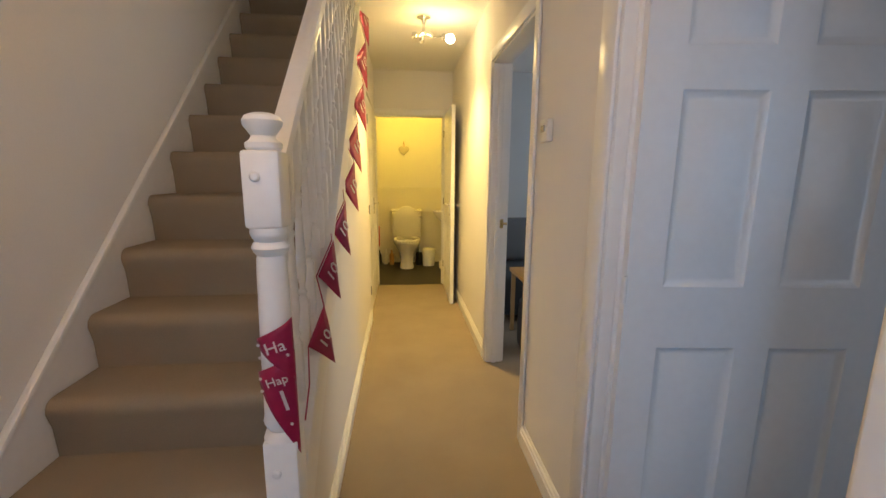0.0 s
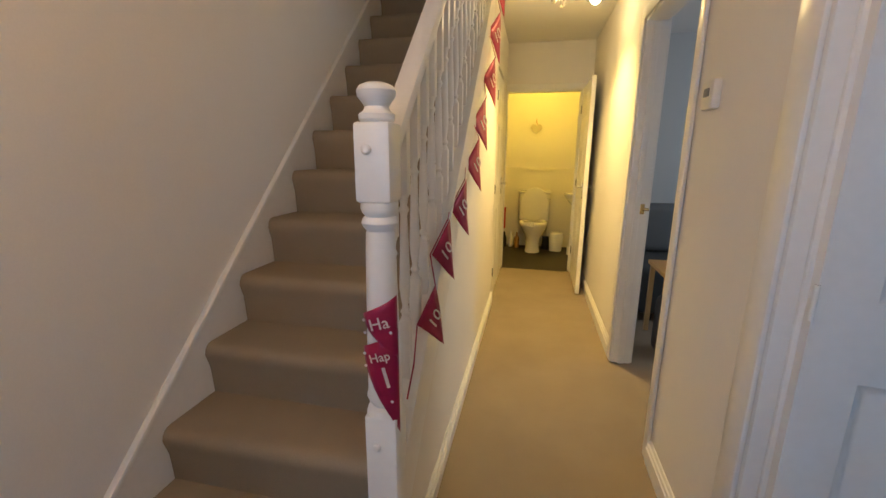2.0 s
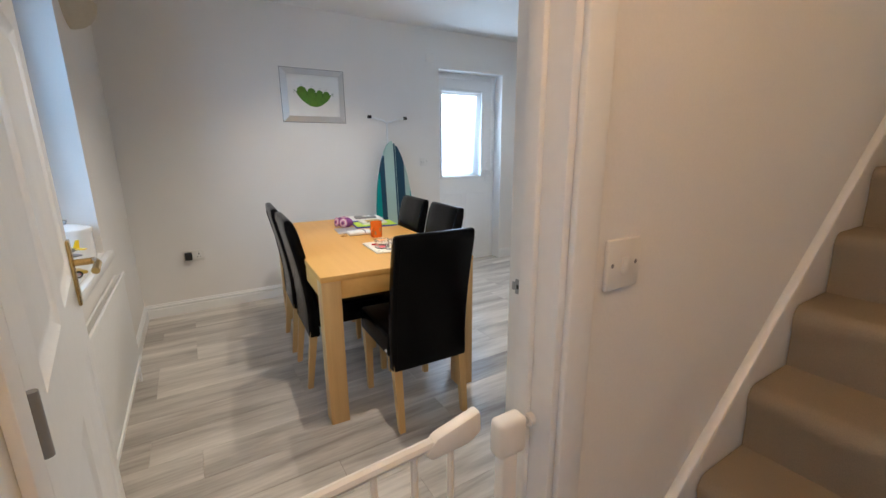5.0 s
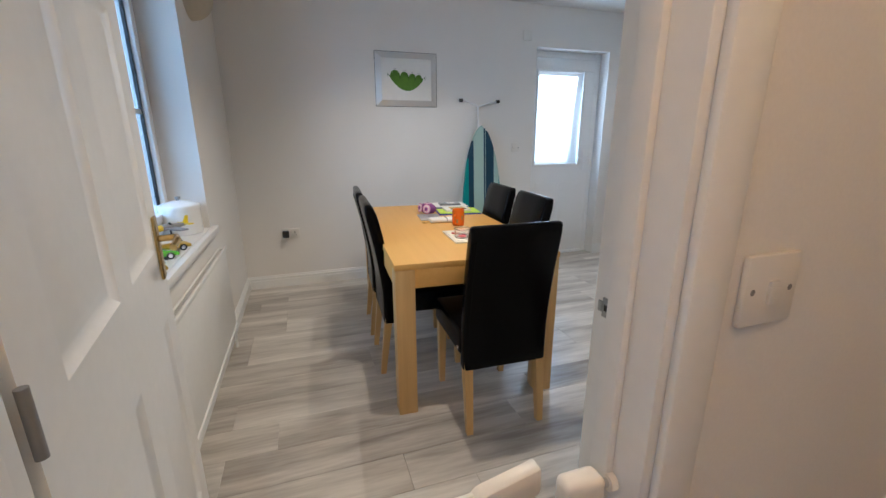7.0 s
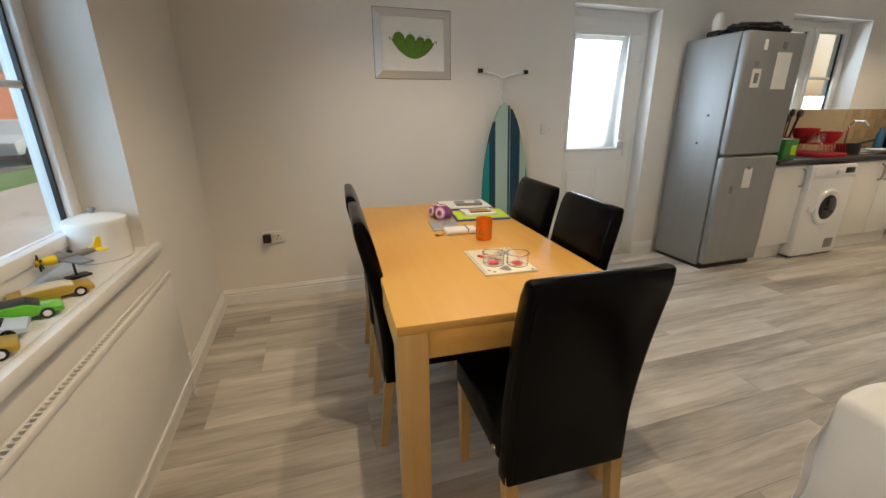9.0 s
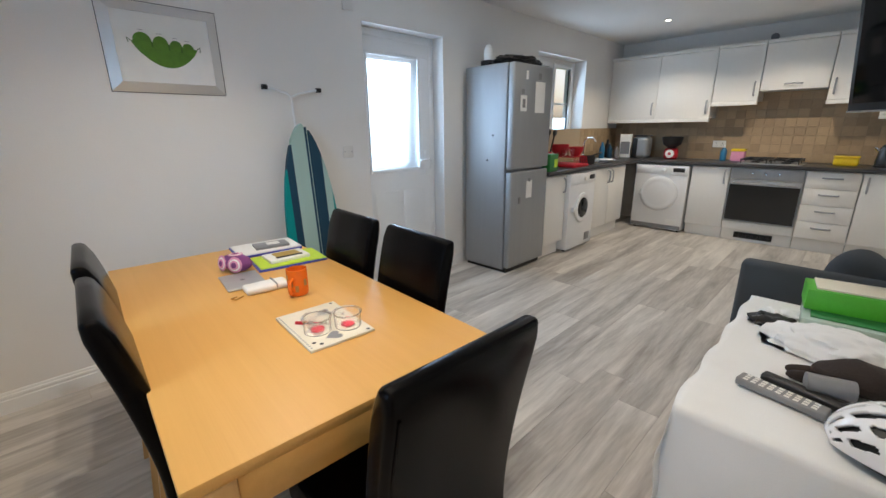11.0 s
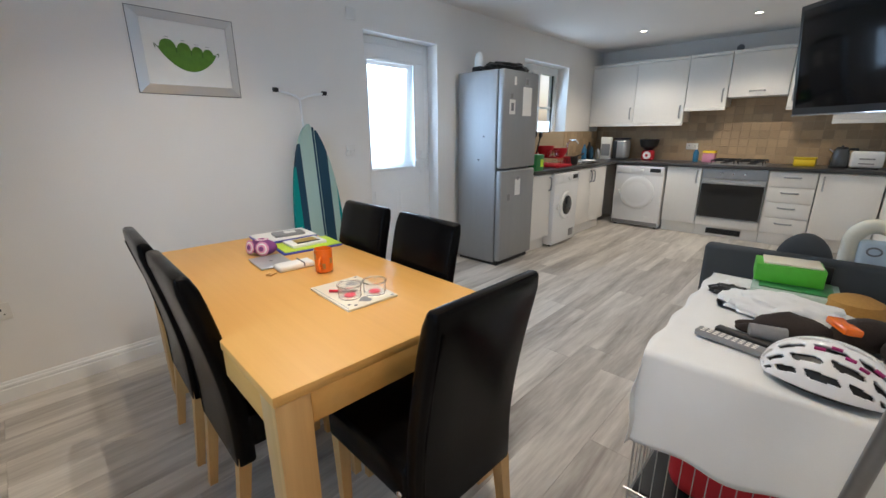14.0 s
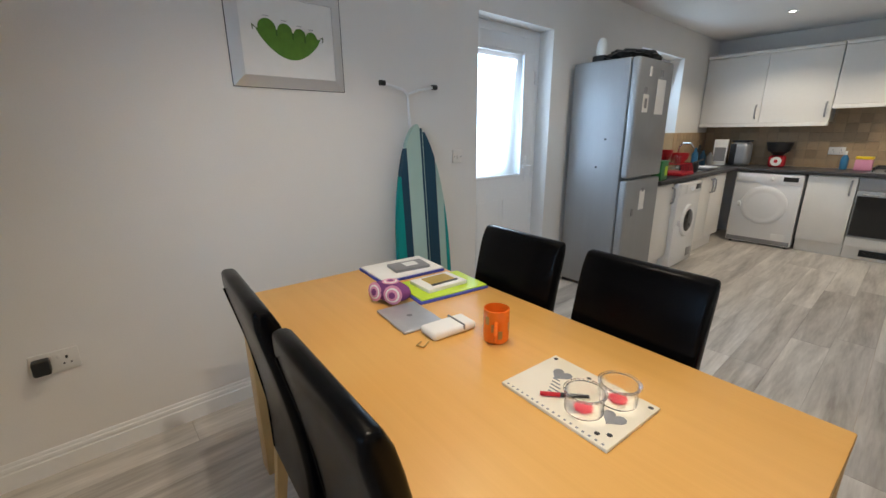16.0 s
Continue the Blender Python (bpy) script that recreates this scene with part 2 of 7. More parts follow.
def bx(bm, x0, x1, y0, y1, z0, z1, bev=0.0, seg=2, m=None):
    """A box, its edges rounded by bev."""
    r = bmesh.ops.create_cube(bm, size=1.0)
    vs = r["verts"]
    bmesh.ops.scale(bm, vec=(x1 - x0, y1 - y0, z1 - z0), verts=vs)
    bmesh.ops.translate(bm, vec=((x0 + x1) / 2, (y0 + y1) / 2, (z0 + z1) / 2), verts=vs)
    if bev:
        es = list({e for v in vs for e in v.link_edges})
        r = bmesh.ops.bevel(bm, geom=es, offset=bev, segments=seg, profile=0.5, affect="EDGES", clamp_overlap=True)
        vs = list({v for f in r["faces"] for v in f.verts} | {v for v in vs if v.is_valid})
    if m is not None:
        bmesh.ops.transform(bm, matrix=m, verts=[v for v in vs if v.is_valid])
    return vs


def tube(bm, a, b, r0, r1=None, seg=12, caps=True):
    """A round bar from a to b."""
    a, b = Vector(a), Vector(b)
    r1 = r0 if r1 is None else r1
    q = (b - a).to_track_quat("Z", "Y").to_matrix().to_4x4()
    mm = Matrix.Translation((a + b) / 2) @ q
    return bmesh.ops.create_cone(bm, cap_ends=caps, segments=seg, radius1=r0, radius2=r1, depth=(b - a).length, matrix=mm)["verts"]


def pipe(bm, pts, r, seg=8):
    for a, b in zip(pts, pts[1:]):
        tube(bm, a, b, r, seg=seg)
    for p in pts[1:-1]:
        bmesh.ops.create_uvsphere(bm, u_segments=seg, v_segments=6, radius=r, matrix=Matrix.Translation(p))


def lathe(bm, profile, seg=24, centre=(0, 0, 0)):
    """Turned shape: (radius, height) pairs about z."""
    rings = []
    for r, z in profile:
        ring = []
        for k in range(seg):
            t = 2 * math.pi * k / seg
            ring.append(bm.verts.new((centre[0] + r * math.cos(t), centre[1] + r * math.sin(t), centre[2] + z)))
        rings.append(ring)
    for a, b in zip(rings, rings[1:]):
        for k in range(seg):
            bm.faces.new((a[k], a[(k + 1) % seg], b[(k + 1) % seg], b[k]))
    if profile[0][0] > 1e-4:
        bm.faces.new(list(reversed(rings[0])))
    if profile[-1][0] > 1e-4:
        bm.faces.new(rings[-1])


def prism(bm, pts, axis, lo, hi, bev=0.0):
    """A flat outline pushed from lo to hi along an axis."""
    def at(p, v):
        return {"x": (v, p[0], p[1]), "y": (p[0], v, p[1]), "z": (p[0], p[1], v)}[axis]
    a = [bm.verts.new(at(p, lo)) for p in pts]
    b = [bm.verts.new(at(p, hi)) for p in pts]
    fs = [bm.faces.new(a), bm.faces.new(list(reversed(b)))]
    for k in range(len(pts)):
        j = (k + 1) % len(pts)
        fs.append(bm.faces.new((a[j], a[k], b[k], b[j])))
    bmesh.ops.recalc_face_normals(bm, faces=fs)
    if bev:
        bmesh.ops.bevel(bm, geom=list({e for f in fs for e in f.edges}), offset=bev, segments=2, profile=0.5, affect="EDGES", clamp_overlap=True)


def mesh_of(name, bm, material, smooth=None):
    me = bpy.data.meshes.new(name)
    bmesh.ops.recalc_face_normals(bm, faces=bm.faces[:])
    bm.to_mesh(me)
    bm.free()
    me.materials.append(material)
    for p in me.polygons:
        p.use_smooth = True
    me.set_sharp_from_angle(angle=radians(smooth if smooth is not None else 35))
    return me


def part(name, bm, material, parent=None, label="", m=None, smooth=None):
    ob = new(name, mesh_of(name, bm, material, smooth))
    if parent is not None:
        ob.parent = parent
    if m is not None:
        ob.matrix_basis = m
    if label:
        ob["label"] = label
    return ob


def thing(name, label, category, at=(0, 0, 0), rz=0, group=""):
    ob = new(name)
    ob.empty_display_size = 0.1
    ob.matrix_basis = pose(*at, 0, 0, rz)
    return tagged(ob, label, category, group)


def solid(name, boxes, material, kind="structure", label="", category=""):
    """A piece of the setting out of plain boxes (x0, x1, y0, y1, z0, z1)."""
    bm = bmesh.new()
    for b in boxes:
        bx(bm, *b)
    ob = part(name, bm, material)
    return tagged(ob, label, category, "", kind)


def B():
    return bmesh.new()


def wall_with_holes(name, axis, at, lo, hi, z0, z1, holes, material=None, label=""):
    """A wall across x or y from at[0] to at[1] thick, with openings (a0, a1, z0, z1) cut through."""
    cuts = sorted({lo, hi, *[h[0] for h in holes], *[h[1] for h in holes]})
    bm = B()
    for a, b in zip(cuts, cuts[1:]):
        gaps = sorted([(h[2], h[3]) for h in holes if h[0] <= a + 1e-6 and h[1] >= b - 1e-6])
        zs = [z0]
        for g in gaps:
            zs += [g[0], g[1]]
        zs.append(z1)
        for k in range(0, len(zs), 2):
            if zs[k + 1] - zs[k] > 1e-4:
                if axis == "x":
                    bx(bm, at[0], at[1], a, b, zs[k], zs[k + 1])
                else:
                    bx(bm, a, b, at[0], at[1], zs[k], zs[k + 1])
    bmesh.ops.remove_doubles(bm, verts=bm.verts[:], dist=1e-5)
    return tagged(part(name, bm, material or WALL), label or "white emulsion-painted plaster wall", "wall", "", "structure")


def text_mesh(words, size, depth=0.001):
    cu = bpy.data.curves.new("writing", "FONT")
    cu.body, cu.size, cu.extrude, cu.align_x, cu.align_y, cu.resolution_u = words, size, depth, "CENTER", "CENTER", 2
    tmp = bpy.data.objects.new("writing", cu)
    scene.collection.objects.link(tmp)
    me = bpy.data.meshes.new_from_object(tmp.evaluated_get(bpy.context.evaluated_depsgraph_get()))
    bpy.data.objects.remove(tmp)
    return me


def writing(words, size, material, parent, m):
    me = text_mesh(words, size)
    me.materials.clear()
    me.materials.append(material)
    ob = new("writing", me)
    ob.parent = parent
    ob.matrix_basis = m
    return ob

# ---- structure: dining kitchen ----
XW, XE, YS, YN = -4.50, -1.20, -0.31, 6.91   # inner faces of the dining kitchen
HX0, HX1 = -1.09, 0.50                        # hall's side walls
SILL, WTOP = 0.76, 2.08

wall_with_holes("wall_south", "y", (YS - 0.30, YS), XW - 0.3, XE, 0, CEIL, [(-3.40, -2.10, SILL, WTOP)])
wall_with_holes("wall_west", "x", (XW - 0.30, XW), YS, YN + 0.3, 0, CEIL, [(2.41, 3.24, 0, 2.09), (4.72, 5.83, 1.10, 2.14)])
tagged(solid("wall_north", [(XW, 0.9, YN, YN + 0.2, 0, CEIL)], WALL), "white emulsion-painted kitchen wall", "wall")
DOOR_Y0, DOOR_Y1, DOOR_H = -0.062, 0.603, 2.03
SIDE_Y0, SIDE_Y1 = 0.545, 1.285
wall_with_holes("wall_hall_west", "x", (XE, HX0), YS - 0.3, YN, 0, CEIL, [(DOOR_Y0, DOOR_Y1, 0, DOOR_H)])
tagged(solid("wall_stairwell_west", [(XE, HX0, YS - 0.3, 5.2, CEIL, 4.9)], WALL), "white emulsion-painted stairwell wall", "wall")
bm = B()
bx(bm, XW, XE, YS, YN, CEIL, CEIL + 0.12)
tagged(part("ceiling_dining", bm, CEILM), "smooth white plaster ceiling with recessed spots", "ceiling", "", "structure")

floor = tagged(solid("floor_dining", [(XW, XE + 0.05, YS, YN, -0.1, -0.010)], GROUT), "grey oak-effect laminate plank floor", "floor")


def skirting(name, axis, face, sign, lo, hi, h=0.11):
    """A skirting board standing proud of a wall face; sign is the way it looks."""
    bm = B()
    pts = [(0, 0), (0.017, 0), (0.017, h - 0.040), (0.012, h - 0.037), (0.012, h - 0.030), (0.016, h - 0.026), (0.014, h - 0.016), (0.008, h - 0.013), (0.008, h - 0.006), (0.004, h), (0, h)]
    pts = [(face + sign * p[0], p[1]) for p in pts]
    if axis == "x":
        prism(bm, pts, "y", lo, hi)
    else:
        v = [[bm.verts.new((x, p[0], p[1])) for p in pts] for x in (lo, hi)]
        n = len(pts)
        bm.faces.new(v[0]); bm.faces.new(list(reversed(v[1])))
        for k in range(n):
            j = (k + 1) % n
            bm.faces.new((v[0][j], v[0][k], v[1][k], v[1][j]))
    return tagged(part(name, bm, GLOSS), "white gloss-painted moulded skirting board", "skirting board", "", "structure")


skirting("baseboard_south", "y", YS, 1, XW + 0.017, XE)
skirting("baseboard_west", "x", XW, 1, YS, 2.41)
skirting("baseboard_west_fridge", "x", XW, 1, 3.24, 3.48)
skirting("baseboard_east", "x", XE, -1, DOOR_Y1 + 0.06, 6.29)
skirting("baseboard_hall_left", "x", HX0, 1, DOOR_Y1 + 0.05, 0.72)
skirting("baseboard_understairs", "x", -0.38, 1, 1.13, 3.80, 0.10)
skirting("baseboard_hall_right", "x", HX1, -1, 1.33, 1.94)
skirting("baseboard_hall_right_far", "x", HX1, -1, 2.93, 4.94)

# ---- structure: hall, stairwell, toilet, side rooms ----
carpet = tagged(solid("floor_hall", [(HX0 + 0.001, HX1, YS - 0.3, 4.98, -0.1, 0.0), (HX0 - 0.05, HX0 + 0.001, DOOR_Y0, DOOR_Y1, -0.1, 0.0)], CARPET), "beige fitted twist-pile carpet", "carpet")
tagged(solid("floor_lounge", [(HX1, 4.0, -1.3, 4.98, -0.1, -0.004)], CARPET), "beige fitted carpet beyond the doorways", "carpet")
tagged(solid("floor_toilet", [(-0.75, 0.9, 4.98, 6.45, -0.1, -0.002)], VINYL), "dark vinyl floor of the small toilet", "floor")
wall_with_holes("wall_hall_east", "x", (HX1, HX1 + 0.11), YS - 0.3, 4.98, 0, CEIL, [(SIDE_Y0, SIDE_Y1, 0, DOOR_H), (1.98, 2.87, 0, 2.04)])
wall_with_holes("wall_hall_end", "y", (4.98, 5.08), -0.75, HX1 + 0.5, 0, CEIL, [(-0.40, 0.42, 0, 1.985)])
tagged(solid("wall_front", [(HX0 - 0.1, -0.75, -0.81, YS - 0.3, 0, CEIL), (0.15, HX1, -0.81, YS - 0.3, 0, CEIL), (-0.75, 0.15, -0.81, YS - 0.3, 2.1, CEIL)], WALL), "white wall round the front door", "wall")
tagged(solid("wall_toilet", [(-0.75, -0.65, 5.08, 6.35, 0, CEIL), (0.80, 0.90, 5.08, 6.35, 0, CEIL), (-0.75, 0.9, 6.30, 6.40, 0, CEIL)], WALL), "pale walls of the small toilet", "wall")
tagged(solid("wall_lounge", [(HX1 + 0.11, 4.1, 1.62, 1.72, 0, CEIL), (4.0, 4.1, -1.3, 5.0, 0, CEIL), (HX1 + 0.11, 4.1, 4.90, 5.0, 0, CEIL), (HX1 + 0.11, 4.1, -1.4, -1.3, 0, CEIL), (HX1, HX1 + 0.11, -1.4, YS - 0.3, 0, CEIL)], GREYWALL), "pale grey painted walls of the side rooms", "wall")
tagged(solid("ceiling_hall", [(-0.40, HX1 + 0.11, YS - 0.5, 5.08, CEIL, CEIL + 0.2), (HX0, -0.40, YS - 0.5, 1.0, CEIL, CEIL + 0.2), (-0.75, 0.9, 5.08, 6.45, CEIL, CEIL + 0.1)], CEILM), "white plaster hall ceiling", "ceiling")
tagged(solid("ceiling_lounge", [(HX1 + 0.11, 4.1, -1.4, 5.0, CEIL + 0.001, CEIL + 0.1)], CEILM), "white plaster ceiling", "ceiling")
tagged(solid("ceiling_stairwell", [(HX0, -0.3, 0.9, 5.2, 4.8, 4.9)], CEILM), "white ceiling above the stairs", "ceiling")
tagged(solid("wall_stairwell", [(-0.40, -0.30, 0.9, 5.2, CEIL + 0.2, 4.8), (HX0, -0.40, 0.9, 1.0, CEIL + 0.2, 4.8), (HX0, -0.40, 5.1, 5.2, CEIL, 4.8)], WALL), "white upper walls of the stairwell", "wall")

# front door behind the walker, glazed
fd = tagged(new("door_4"), "white front door with a frosted glass pane", "door", "", "structure")
bm = B()
for b in ((-0.75, -0.67, -0.74, -0.68, 0, 2.1), (0.07, 0.15, -0.74, -0.68, 0, 2.1), (-0.67, 0.07, -0.74, -0.68, 0, 0.9), (-0.67, 0.07, -0.74, -0.68, 2.0, 2.1)):
    bx(bm, *b)
part("door_frame", bm, UPVC, fd)
bm = B(); bx(bm, -0.67, 0.07, -0.715, -0.705, 0.9, 2.0)
part("pane", bm, FROST, fd, "frosted glass").visible_shadow = False

# under-stair wall with the slope of the stairs
RISE, GOING, NOSE4 = 0.177, 0.1915, 1.267
SLOPE = RISE / GOING


def nose_z(y):
    return 4 * RISE + (y - NOSE4) * SLOPE


def rail_low(y):
    return 0.707 + (y - 1.342) * SLOPE


def rail_top(y):
    return 1.42 + (y - 1.25) * SLOPE


bm = B()
ytop = 1.342 + (CEIL - 0.03 - 0.707) / SLOPE
prism(bm, [(1.09, 0.0), (3.86, 0.0), (3.86, 2.03), (4.60, 2.03), (4.60, 0.0), (4.98, 0.0), (4.98, CEIL), (ytop, CEIL), (1.09, rail_low(1.09) - 0.05)], "x", -0.42, -0.38)
tagged(part("wall_understairs", bm, WALL), "white panel wall below the stairs", "wall", "", "structure")

# ---- staircase ----
stairs = thing("staircase", "straight staircase with beige carpet, white strings and turned balusters", "staircase", (HX0, 0, 0))
W = 0.665
for k in range(1, 16):
    yk = NOSE4 + (k - 4) * GOING
    bm = B()
    zt = k * RISE
    pts = [(yk + 0.020, zt - RISE), (yk + 0.014, zt - 0.085), (yk + 0.006, zt - 0.058), (yk, zt - 0.036), (yk + 0.003, zt - 0.020), (yk + 0.011, zt - 0.008), (yk + 0.022, zt - 0.002), (yk + 0.036, zt), (yk + GOING + 0.03, zt), (yk + GOING + 0.03, zt - RISE)]
    prism(bm, pts, "x", 0.022, W)
    part("step", bm, CARPET, stairs, m=pose(0, 0, 0), smooth=50)
bm = B()
y0, y1 = 0.72, 4.3
prism(bm, [(y0, 0.0), (y0, nose_z(y0) + 0.049), (y1, nose_z(y1) + 0.049), (y1, nose_z(y1) - 0.35), (y0 + 0.35, 0)], "x", 0.0, 0.020)
part("wall_string", bm, GLOSS, stairs, "white painted stair string")
bm = B()
prism(bm, [(y0, nose_z(y0) + 0.050), (y0, nose_z(y0) + 0.076), (y1, nose_z(y1) + 0.076), (y1, nose_z(y1) + 0.050)], "x", 0.0, 0.024, 0.006)
part("string_cap", bm, GLOSS, stairs, "moulded white capping of the stair string")
bm = B()
prism(bm, [(1.13, rail_low(1.13) - 0.30), (1.13, rail_low(1.13) - 0.025), (3.3, rail_low(3.3) - 0.025), (3.3, rail_low(3.3) - 0.30)], "x", 0.663, 0.722)
part("outer_string", bm, GLOSS, stairs)
bm = B()
prism(bm, [(1.12, rail_low(1.12) - 0.025), (1.12, rail_low(1.12)), (3.3, rail_low(3.3)), (3.3, rail_low(3.3) - 0.025)], "x", 0.655, 0.735, 0.006)
part("base_rail", bm, GLOSS, stairs)
bm = B()
prism(bm, [(1.10, rail_top(1.10) - 0.062), (1.10, rail_top(1.10)), (3.3, rail_top(3.3)), (3.3, rail_top(3.3) - 0.062)], "x", 0.658, 0.722, 0.018)
part("handrail", bm, GLOSS, stairs)

# newel post: square blocks with turned shaft and cap
newel = B()
nx, ny = 0.705, 1.085
bx(newel, nx - 0.040, nx + 0.040, ny - 0.040, ny + 0.040, 0.0, 0.70, 0.006)
bx(newel, nx - 0.040, nx + 0.040, ny - 0.040, ny + 0.040, 1.210, 1.375, 0.008)
lathe(newel, [(0.045, 0.70), (0.040, 0.715), (0.032, 0.722), (0.040, 0.735), (0.043, 0.745), (0.040, 0.760), (0.039, 0.80), (0.038, 0.90), (0.036, 1.0), (0.034, 1.10), (0.032, 1.140), (0.030, 1.147), (0.037, 1.155), (0.041, 1.165), (0.037, 1.175), (0.032, 1.179), (0.038, 1.187), (0.042, 1.197), (0.040, 1.211)], 24, (nx, ny, 0))
part("newel_post", newel, GLOSS, stairs)
bm = B()
lathe(bm, [(0.033, 1.375), (0.038, 1.381), (0.038, 1.391), (0.028, 1.398), (0.025, 1.406), (0.031, 1.415), (0.040, 1.427), (0.041, 1.437), (0.035, 1.447), (0.020, 1.453), (0.0001, 1.455)], 24, (nx, ny, 0))
part("newel_cap", bm, GLOSS, stairs)
for zz in (1.32, 0.62):
    bm = B()
    lathe(bm, [(0.011, 0), (0.011, 0.004), (0.007, 0.008), (0.0001, 0.009)], 12)
    part("screw_cap", bm, GLOSS, stairs, m=pose(nx - 0.01, ny - 0.040, zz, 90, 0, 0))

bal = B()
L = rail_top(1.25) - 0.058 - rail_low(1.25)
bx(bal, -0.016, 0.016, -0.016, 0.016, -0.012, 0.17, 0.002)
bx(bal, -0.016, 0.016, -0.016, 0.016, L - 0.21, L + 0.014, 0.002)
lathe(bal, [(0.016, 0.17), (0.013, 0.178), (0.010, 0.186), (0.015, 0.196), (0.010, 0.206), (0.009, 0.215), (0.013, 0.24), (0.016, 0.27), (0.015, 0.31), (0.011, L - 0.30), (0.010, L - 0.262), (0.015, L - 0.25), (0.010, L - 0.238), (0.012, L - 0.222), (0.016, L - 0.21)], 12)
balm = mesh_of("baluster", bal, GLOSS)
for k in range(20):
    yy = 1.20 + 0.105 * k
    ob = new("baluster", balm)
    ob.parent = stairs
    ob.matrix_basis = pose(0.69, yy, rail_low(yy))


def panel_door(name, width, height, label, rz, at, handle_side=1, kind="structure", handle_mat=BRASS, handles=True, lift=0.0):
    """Six-panel moulded door; local x along its width from the hinge, face towards -y."""
    d = tagged(new(name), label, "door", "", kind)
    d.matrix_basis = pose(*at, 0, 0, rz)
    t = 0.036
    st, mu = 0.105, 0.10
    pw = (width - 2 * st - mu) / 2
    rows = [(0.22, 0.80 + lift), (0.985 + lift, 1.545), (1.655, height - 0.10)]
    bm = B()
    # frame of stiles and rails
    bx(bm, 0, st, -t / 2, t / 2, 0, height); bx(bm, width - st, width, -t / 2, t / 2, 0, height)
    bx(bm, st + pw, st + pw + mu, -t / 2, t / 2, 0, height)
    zs = [0] + [v for r in rows for v in r] + [height]
    for k in range(0, len(zs), 2):
        for a in (st, st + pw + mu):
            bx(bm, a, a + pw, -t / 2, t / 2, zs[k], zs[k + 1])
    bmesh.ops.remove_doubles(bm, verts=bm.verts[:], dist=1e-5)
    part("door_body", bm, GLOSS, d)
    for z0, z1 in rows:
        for a in (st, st + pw + mu):
            bm = B()
            for s in (-1, 1):
                o = [(a, z0), (a + pw, z0), (a + pw, z1), (a, z1)]
                lay = [(0.0, t / 2), (0.016, t / 2 - 0.010), (0.026, t / 2 - 0.010), (0.050, t / 2 - 0.003)]
                prev = None
                for ins, dep in lay:
                    ring = [bm.verts.new((x + ins * (1 if x == a else -1), s * dep, z + ins * (1 if z == z0 else -1))) for x, z in o]
                    if prev:
                        for k in range(4):
                            bm.faces.new((prev[k], prev[(k + 1) % 4], ring[(k + 1) % 4], ring[k]))
                    prev = ring
                bm.faces.new(prev)
            part("door_panel", bm, GLOSS, d)
    for s in ((-1, 1) if handles else (1,)):
        hx = width - 0.06
        bm = B()
        bx(bm, hx - 0.02, hx + 0.02, min(s * t / 2, s * (t / 2 + 0.008)), max(s * t / 2, s * (t / 2 + 0.008)), 0.90, 1.07, 0.003)
        h = part("door_handle", bm, handle_mat, d, "polished brass lever handle")
        bm = B()
        tube(bm, (hx, s * t / 2, 1.01), (hx, s * (t / 2 + 0.05), 1.01), 0.009)
        pipe(bm, [(hx, s * (t / 2 + 0.048), 1.01), (hx - 0.05, s * (t / 2 + 0.055), 1.012), (hx - 0.10, s * (t / 2 + 0.05), 1.004)], 0.009)
        part("lever", bm, handle_mat, h)
    for z in (0.25, 1.0, height - 0.2):
        bm = B()
        tube(bm, (-0.004, -t / 2 - 0.004, z - 0.04), (-0.004, -t / 2 - 0.004, z + 0.04), 0.006)
        part("hinge", bm, GREY if handles else GLOSS, d)
    return d


panel_door("door_1", 0.86, 1.99, "white six-panel door opened against the window wall", 188.0, (-1.237, -0.068, 0.012))
panel_door("door_2", 0.77, 1.99, "white six-panel door standing open into the side room", -6, (0.545, 1.235, 0.006), handles=False, lift=0.025)
panel_door("door_3", 0.80, 1.96, "white toilet door standing open along the hall wall", -91.0, (0.425, 4.965, 0.012), handle_mat=CHROME)
panel_door("door_5", 0.73, 1.98, "white cupboard door below the stairs", 90, (-0.40, 3.865, 0.01), handle_mat=CHROME)


def door_frame(name, axis, face0, face1, a0, a1, h, w=0.055):
    """Lining of an opening with architraves on both faces."""
    f = tagged(new(name), "white gloss-painted door lining and architrave", "door frame", "", "structure")
    def put(n, c0, c1, b0, b1, z0, z1, bev=0.003):
        bm = B()
        if axis == "x":
            bx(bm, c0, c1, b0, b1, z0, z1, bev)
        else:
            bx(bm, b0, b1, c0, c1, z0, z1, bev)
        part(n, bm, GLOSS, f)
    put("lining", face0 - 0.002, face1 + 0.002, a0 - 0.004, a0 + 0.024, 0, h)
    put("lining", face0 - 0.002, face1 + 0.002, a1 - 0.024, a1 + 0.004, 0, h)
    put("lining", face0 - 0.002, face1 + 0.002, a0 + 0.024, a1 - 0.024, h - 0.024, h + 0.004)
    mid = (face0 + face1) / 2
    put("door_stop", mid - 0.02, mid + 0.012, a0 + 0.024, a0 + 0.036, 0, h - 0.036)
    put("door_stop", mid - 0.02, mid + 0.012, a1 - 0.036, a1 - 0.024, 0, h - 0.036)
    for c0, c1 in ((face0 - 0.016, face0 - 0.002), (face1 + 0.002, face1 + 0.016)):
        put("architrave", c0, c1, a0 - w + 0.012, a0 + 0.012, 0, h + w, 0.005)
        put("architrave", c0, c1, a1 - 0.012, a1 + w - 0.012, 0, h + w, 0.005)
        put("architrave", c0, c1, a0 + 0.012, a1 - 0.012, h - 0.012, h + w, 0.005)
    return f


